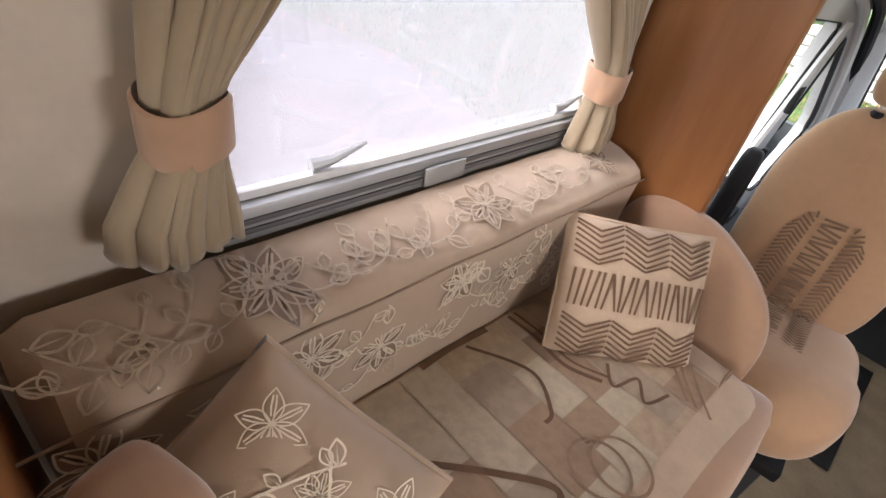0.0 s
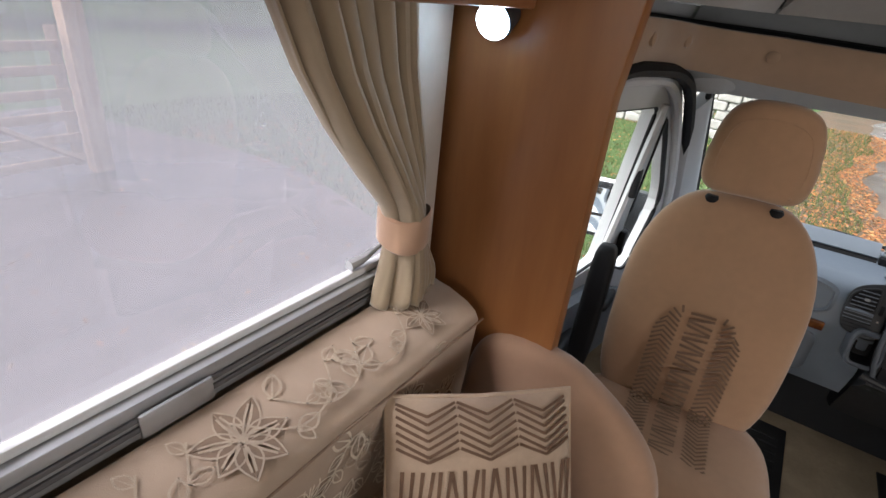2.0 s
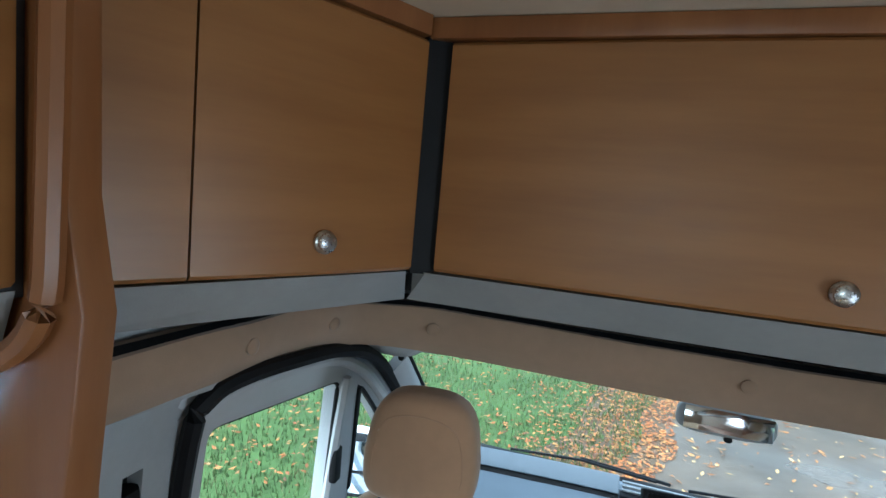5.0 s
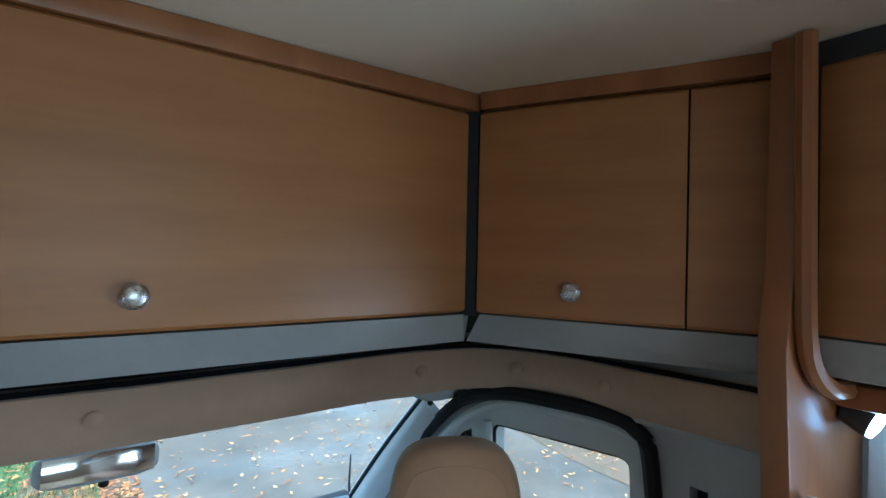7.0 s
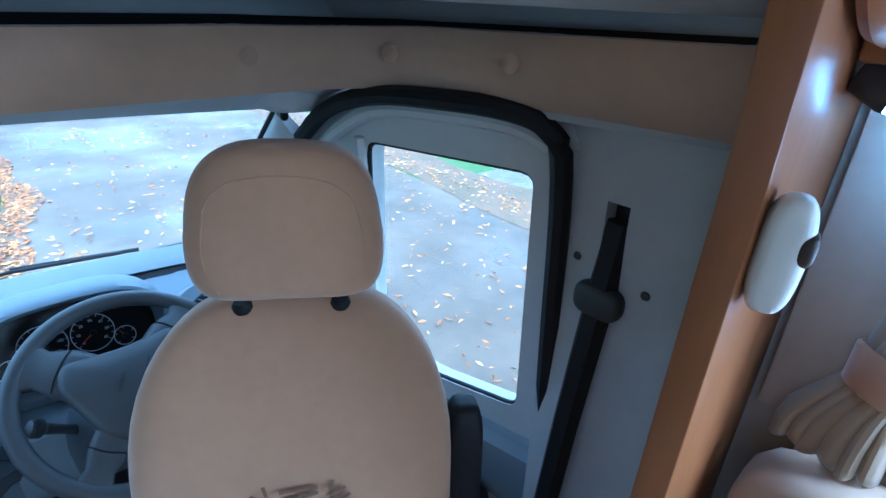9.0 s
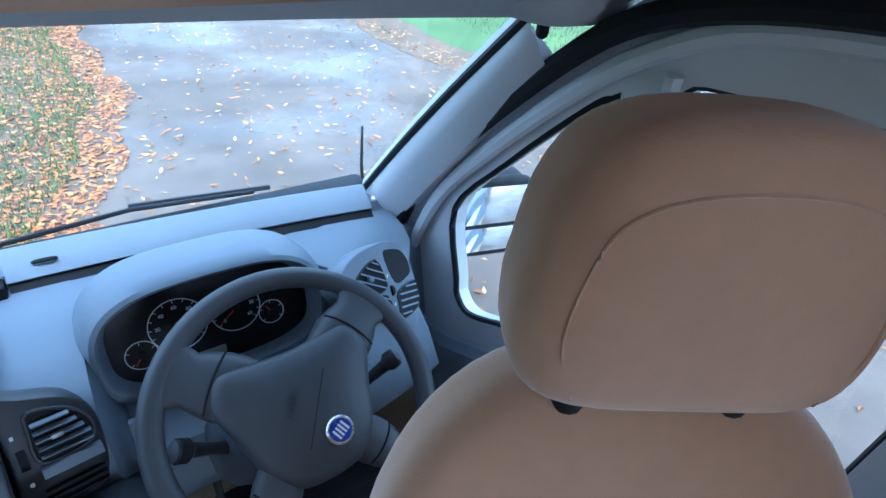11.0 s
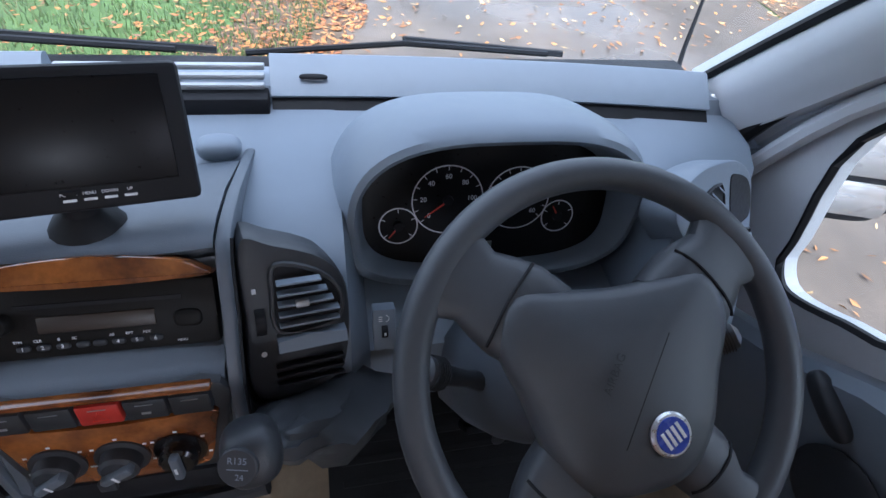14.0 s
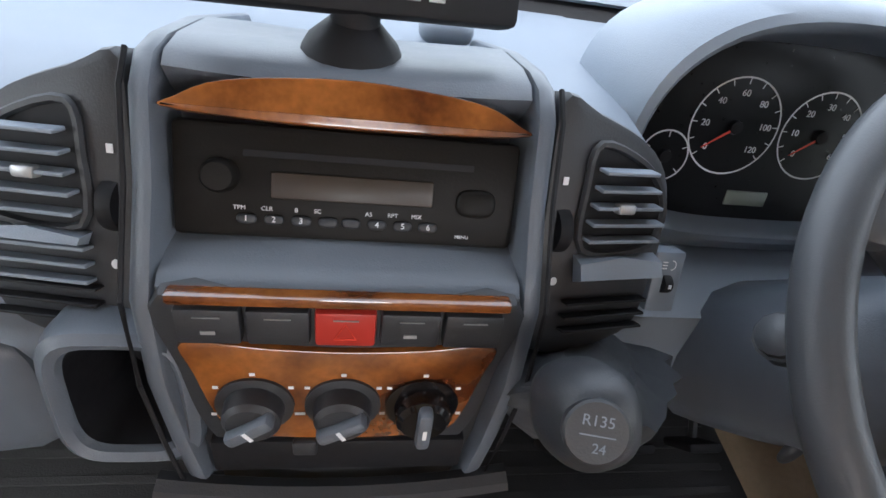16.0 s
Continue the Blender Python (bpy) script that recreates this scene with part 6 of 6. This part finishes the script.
bmesh.ops.recalc_face_normals(bm, faces=bm.faces[:])
rdm = setting("road", bm, M_ROAD, "wet grey asphalt drive with puddles", "road", smooth=False)
bm = bmesh.new()
L = [(bm.verts.new((edge(y) - 1.15 - 0.3 * math.sin(y * 0.8), y, GZ + 0.003)), bm.verts.new((edge(y) + 0.05, y, GZ + 0.003))) for y in np.linspace(3.0, 30, 70)]
for a, b in zip(L, L[1:]):
    bm.faces.new((a[0], a[1], b[1], b[0]))
setting("leafy_verge", bm, M_LITTER, "strip of soil under brown leaf litter", "verge", smooth=False)
bm = bmesh.new()
L = [(bm.verts.new((4.50 + 0.03 * y + 0.12 * math.sin(y * 1.3), y, GZ + 0.010)), bm.verts.new((5.50 + 0.03 * y + 0.1 * math.sin(y * 2.1), y, GZ + 0.010))) for y in np.linspace(-8, 40, 100)]
for a, b in zip(L, L[1:]):
    bm.faces.new((a[0], a[1], b[1], b[0]))
setting("far_verge", bm, M_LITTER, "leaf strewn strip of soil beside the drive", "verge", smooth=False)
bm = bmesh.new()
box(bm, 5.3, 14, -8, 5.2, GZ, GZ + 0.008)
setting("parking_bay", bm, M_ROAD, "wet asphalt parking bay across the drive", "road", smooth=False)


def scatter(name, spots, material, size, label, tall=False):
    """Many small leaves or blades as one mesh."""
    vs, fs = [], []
    rd = random.Random(len(name))
    for x, y, z in spots:
        a, s = rd.uniform(0, 6.28), size * rd.uniform(0.6, 1.3)
        k = len(vs)
        if tall:
            h = s * rd.uniform(0.7, 1.5)
            dx, dy = math.cos(a) * 0.006, math.sin(a) * 0.006
            lx, ly = rd.uniform(-0.4, 0.4) * h, rd.uniform(-0.4, 0.4) * h
            vs += [(x - dx, y - dy, z), (x + dx, y + dy, z), (x + lx, y + ly, z + h)]
            fs.append((k, k + 1, k + 2))
        else:
            c, n = math.cos(a), math.sin(a)
            w = s * 0.42
            lift = [rd.uniform(0.001, 0.02) for _ in range(4)]
            pts = ((s, 0), (0, w), (-s, 0), (0, -w))
            vs += [(x + c * p - n * q, y + n * p + c * q, z + h) for (p, q), h in zip(pts, lift)]
            fs.append((k, k + 1, k + 2, k + 3))
    me = bpy.data.meshes.new(name)
    me.from_pydata(vs, [], fs)
    me.materials.append(material)
    return tagged(new(name, me), label, name.replace("_", " "), kind="stuff")


def leaf_mat(name, cols, rough=0.6):
    m = bpy.data.materials.new(name)
    m.use_nodes = True
    n, l = m.node_tree.nodes, m.node_tree.links
    geo_, ramp = n.new("ShaderNodeNewGeometry"), n.new("ShaderNodeValToRGB")
    ramp.color_ramp.interpolation = "CONSTANT"
    e = ramp.color_ramp.elements
    e[0].color, e[1].position, e[1].color = (*cols[0], 1), 1 / len(cols), (*cols[1], 1)
    for i, c in enumerate(cols[2:], 2):
        e.new(i / len(cols)).color = (*c, 1)
    l.new(geo_.outputs["Random Per Island"], ramp.inputs[0])
    l.new(ramp.outputs[0], n["Principled BSDF"].inputs["Base Color"])
    n["Principled BSDF"].inputs["Roughness"].default_value = rough
    n["Principled BSDF"].inputs["Specular IOR Level"].default_value = 0.2
    return m


M_LEAVES = leaf_mat("fallen_leaf", [(0.20, 0.075, 0.024), (0.14, 0.052, 0.020), (0.23, 0.115, 0.038), (0.095, 0.045, 0.024), (0.23, 0.080, 0.024), (0.20, 0.105, 0.042)])
M_PALELEAF = leaf_mat("pale_leaf", [(0.22, 0.11, 0.04), (0.20, 0.09, 0.03), (0.13, 0.06, 0.025), (0.30, 0.20, 0.09)])
M_BLADE = leaf_mat("grass_blade", [(0.042, 0.068, 0.018), (0.031, 0.051, 0.014), (0.060, 0.082, 0.026), (0.040, 0.060, 0.022), (0.082, 0.084, 0.038)], 0.7)
M_HEDGE = leaf_mat("hedge_leaf", [(0.05, 0.09, 0.025), (0.08, 0.12, 0.03), (0.04, 0.07, 0.02), (0.14, 0.11, 0.04)], 0.7)
rd = random.Random(21)
sp = []
while len(sp) < 9000:
    y = 2.6 + 12 * rd.random() ** 1.3
    x = edge(y) + 0.1 - abs(rd.gauss(0, 0.65))
    sp.append((x, y, GZ + 0.008))
scatter("leaf_litter", sp, M_LEAVES, 0.030, "thick brown and orange fallen leaves on the verge")
sp = [(rd.uniform(0.4, 5.2), 1.0 + 10 * rd.random() ** 1.2, GZ + 0.010) for _ in range(1500)] + [(rd.gauss(5.0, 0.25) + 0.03 * 3, rd.uniform(-3, 10), GZ + 0.014) for _ in range(900)] + [(rd.uniform(1.4, 4.6), rd.uniform(-2, 3), GZ + 0.010) for _ in range(110)] + [(rd.uniform(-7, -1.5), rd.uniform(-3, 3), GZ + 0.010) for _ in range(160)]
scatter("drive_leaf", sp, M_PALELEAF, 0.034, "pale fallen leaves scattered on the wet drive")
sp = [(rd.uniform(-7, 1.2), 3.3 + 11 * rd.random() ** 1.3, GZ + 0.010) for _ in range(6000)]
scatter("lawn_leaf", [(x, y, z + 0.03) for x, y, z in sp if x < edge(y) - 0.4], M_LEAVES, 0.030, "scattered autumn leaves on the grass")
sp = []
while len(sp) < 42000:
    y = 2.4 + 12 * rd.random() ** 1.5
    x = edge(y) - 0.25 - 8.5 * rd.random() ** 1.4
    if y > 2.3 + 0.9 + 0.35 * math.sin(x * 0.9) or x > 0:
        sp.append((x, y, GZ))
scatter("grass", sp, M_BLADE, 0.065, "wet green lawn grass", tall=True)
sp = [(6.0 + 9 * rd.random() + 0.1 * y, y, GZ) for y in [5.3 + 10 * rd.random() ** 1.3 for _ in range(12000)]]
scatter("far_grass", sp, M_BLADE, 0.07, "wet green grass beyond the drive", tall=True)
hp = []
for _ in range(26000):
    a = rd.uniform(-0.2, 3.4)
    r = rd.gauss(19, 0.9)
    hp.append((r * math.cos(a), 2 + r * math.sin(a), GZ + rd.random() ** 0.8 * (3.2 + 0.9 * math.sin(a * 9) + 0.5 * math.sin(a * 23))))
scatter("hedge", hp, M_HEDGE, 0.16, "dark mixed hedge round the drive")
M_STONE = mat("garden_stone", (0.30, 0.29, 0.27), 0.85, var=0.3, scale=3, bump=0.6, bscale=20)
sw_ = tagged(thing("stone_wall", "low grey garden wall of rough stones behind the lawn", "wall"), kind="structure")
rd = random.Random(9)
stones = [boxm(-0.19, 0.19, -0.12, 0.12, -0.085, 0.085, 0.03, 2) for _ in range(1)]
sm = bpy.data.meshes.new("stone")
stones[0].to_mesh(sm)
sm.materials.append(M_STONE)
for r in range(5):
    for k in range(22):
        o = new("stone", sm)
        o.parent = sw_
        o.matrix_local = pose(-9.0 + k * 0.39 + (r % 2) * 0.19 + rd.uniform(-0.02, 0.02), 10.6 + rd.uniform(-0.03, 0.03), GZ + 0.085 + r * 0.172, 0, rd.uniform(-3, 3), rd.uniform(-5, 5))

# wooden gate seen through the side window
M_GATE = mat("weathered_timber", (0.42, 0.30, 0.18), 0.8, var=0.25, scale=4, stretch=(1, 8, 8), bump=0.3, bscale=60)
gt = thing("field_gate", "weathered wooden five bar field gate, closed", "gate")
gx, gy = -6.2, 2.0
for k in range(6):
    z = GZ + 0.12 + k * 0.21
    part("bar", boxm(gx - 0.02, gx + 0.02, gy - 3.3, gy - 0.06, z, z + 0.085, 0.008), M_GATE, gt)
part("stile", boxm(gx - 0.045, gx - 0.022, gy - 0.16, gy - 0.06, GZ + 0.08, GZ + 1.38, 0.008), M_GATE, gt)
part("stile", boxm(gx - 0.045, gx - 0.022, gy - 3.3, gy - 3.2, GZ + 0.08, GZ + 1.38, 0.008), M_GATE, gt)
part("brace", sweep([(gx + 0.04, gy - 0.1, GZ + 0.15), (gx + 0.04, gy - 1.7, GZ + 1.2)], 0.03, 4), M_GATE, gt)
for y in (gy + 0.06, gy - 3.45):
    gp = thing("gate_post", "square weathered wooden gate post", "post", "gate posts")
    part("post", boxm(gx - 0.09, gx + 0.09, y - 0.09, y + 0.09, GZ - 0.1, GZ + 1.62, 0.012), M_GATE, gp)


# ---- on the van's outside ----
for sx in (-1, 1):
    mm = thing("door_mirror", "black framed van door mirror with two glasses", "mirror", "door mirrors")
    mm.matrix_world = pose(sx * 1.085, 1.80, 0.672, 0, 0, -sx * 16)
    part("housing", pad(0.105, 0.055, 0.115, 4, 8, pose(0, 0.050, 0)), M_BLACK if sx > 0 else M_WHITEP, mm)
    part("frame", pad(0.108, 0.014, 0.118, 5, 8, pose(0, 0.006, 0)), M_BLACK, mm)
    part("upper_glass", boxm(-0.090, 0.090, -0.0105, -0.0085, -0.012, 0.096, 0.0008), M_MIRROR, mm)
    part("lower_glass", boxm(-0.088, 0.088, -0.0105, -0.0085, -0.098, -0.024, 0.0008), M_MIRROR, mm, "wide angle lower glass")
    part("arm", sweep([(-sx * 0.08, 0.03, -0.06), (-sx * 0.17, 0.0, -0.09)], 0.018, 8), M_BLACK, mm)
ae = thing("aerial", "thin black roof aerial at the windscreen corner", "aerial")
part("rod", sweep([(0.835, 2.05, 0.66), (0.848, 2.085, 0.75), (0.869, 2.12, 0.84)], [0.006, 0.0045, 0.003], 8), M_BLACK, ae)
part("rod_base", lathe([(0.016, 0), (0.012, 0.02), (0.006, 0.03)], 12, pose(0.835, 2.05, 0.64)), M_BLACK, ae)
for s, x0 in ((1, -0.55), (1, 0.05)):
    wp = thing("wiper", "black windscreen wiper lying along the glass foot", "wiper", "wipers")
    part("blade", sweep([(x0, 2.045, 0.752), (x0 + 0.25, 2.065, 0.762), (x0 + 0.5, 2.045, 0.756)], 0.005, 6), M_BLACK, wp)
    part("arm", sweep([(x0 + 0.25, 2.075, 0.764), (x0 + 0.55, 2.09, 0.735)], 0.006, 6), M_BLACK, wp)
M_VAN = mat("white_van_paint", (0.72, 0.73, 0.74), 0.3, var=0.05, scale=4, coat=0.4)
rings = []
for y, z, w in ((2.00, 0.735, 0.90), (2.10, 0.715, 0.90), (2.25, 0.62, 0.88), (2.42, 0.46, 0.84), (2.50, 0.30, 0.80), (2.52, 0.05, 0.80)):
    rings.append([(x * w, y - 0.10 * abs(x) ** 2, z - 0.06 * abs(x) ** 3) for x in np.linspace(-1, 1, 17)] + [(x * w, y - 0.10 * abs(x) ** 2, z - 0.06 * abs(x) ** 3 - 0.03) for x in np.linspace(1, -1, 17)])
tagged(part("van_bonnet", loft(rings), M_VAN), "short white van bonnet below the windscreen", "bonnet", kind="structure")
setting("scuttle", boxm(-0.82, 0.82, 1.975, 2.06, 0.70, 0.742, 0.006), M_BLACK, "black plastic scuttle panel below the glass", "trim")
for sx in (-1, 1):
    a, b = sorted((sx * 0.99, sx * 1.03))
    setting("cab_side", boxm(a, b, 0.62, 1.95, -0.4, 0.40), M_VAN, "white lower cab side", "bodywork", smooth=False)


# ---- the blue car ----
M_CARBLUE = mat("metallic_blue_paint", (0.03, 0.09, 0.36), 0.25, 0.4, var=0.06, scale=4, coat=0.8)
M_CARGLASS = mat("dark_car_glass", (0.05, 0.06, 0.07), 0.06, var=0.1, scale=4)
M_HEADLAMP = mat("headlamp_glass", (0.70, 0.73, 0.76), 0.1, 0.3, var=0.1, scale=30)
car = thing("car", "blue metallic hatchback parked on the wet bay", "car")
car.matrix_world = pose(7.5, 2.72, GZ + 0.008, 0, 0, -64)
secs = ((-2.05, 0.62, 0.70, 0.80, 0.34), (-1.95, 0.72, 0.80, 0.84, 0.24), (-1.3, 0.80, 0.88, 0.86, 0.20), (-0.85, 0.82, 0.95, 0.86, 0.20), (-0.2, 0.84, 1.0, 0.86, 0.20), (0.9, 0.84, 1.0, 0.86, 0.20), (1.7, 0.83, 0.98, 0.86, 0.22), (1.95, 0.78, 0.85, 0.84, 0.30))
rings = []
for y, w, h, wm, lo in secs:
    rings.append([(-w * 0.9, y, h), (-w, y, h - 0.06), (-wm, y, 0.62), (-wm, y, lo + 0.12), (-w * 0.92, y, lo), (w * 0.92, y, lo), (wm, y, lo + 0.12), (wm, y, 0.62), (w, y, h - 0.06), (w * 0.9, y, h)])
part("body", loft(rings), M_CARBLUE, car)
cab_ = ((-0.95, 0.72, 0.96), (-0.25, 0.60, 1.42), (0.4, 0.60, 1.48), (1.3, 0.58, 1.42), (1.85, 0.66, 0.98))
rings = [[(-w - 0.10, y, 0.95), (-w, y, h), (w, y, h), (w + 0.10, y, 0.95)] for y, w, h in cab_]
part("cabin_glass", loft(rings), M_CARGLASS, car, "dark car windows")
part("roof", pad(0.60, 0.85, 0.035, 4, 8, pose(0, 0.5, 1.47)), M_CARBLUE, car)
for sx in (-1, 1):
    part("headlight", pad(0.17, 0.14, 0.085, 2.6, 8, pose(sx * 0.58, -1.93, 0.66, 20, 0, -sx * 22)), M_HEADLAMP, car, "clear headlight")
    part("roof_pillar", sweep([(sx * 0.80, -0.93, 0.97), (sx * 0.61, -0.25, 1.44)], 0.03, 6), M_CARBLUE, car)
    part("wing_mirror", pad(0.09, 0.05, 0.06, 3, 6, pose(sx * 0.95, -0.55, 1.0)), M_CARBLUE, car)
    for y in (-1.28, 1.22):
        wh = part("wheel", lathe([(0.20, -0.10), (0.30, -0.095), (0.315, -0.06), (0.315, 0.06), (0.30, 0.095), (0.20, 0.10)], 28, pose(sx * 0.76, y, 0.315, 0, 90, 0)), M_BLACK, car, "black tyre")
        part("rim", lathe([(0.19, -0.104), (0.17, -0.09), (0.02, -0.085), (0.02, 0.085), (0.17, 0.09), (0.19, 0.104)], 16, pose(sx * 0.76, y, 0.315, 0, 90, 0)), M_CHROME, wh)
part("grille", boxm(-0.36, 0.36, -2.075, -2.02, 0.50, 0.60, 0.02), M_BLACK, car)
part("bumper", pad(0.78, 0.12, 0.13, 5, 8, pose(0, -1.98, 0.40)), M_CARBLUE, car)
npl = part("number_plate", boxm(-0.26, 0.26, -2.112, -2.10, 0.36, 0.47, 0.004), M_WHITEP, car, "white number plate")
lettering("AJN", 0.09, pose(-0.14, -2.1135, 0.415, 90, 0, 0), M_BLACK, npl)
for k in range(3):
    part("plate_bar", boxm(0.02 + k * 0.07, 0.07 + k * 0.07, -2.114, -2.1125, 0.385, 0.445), M_BLACK, npl)
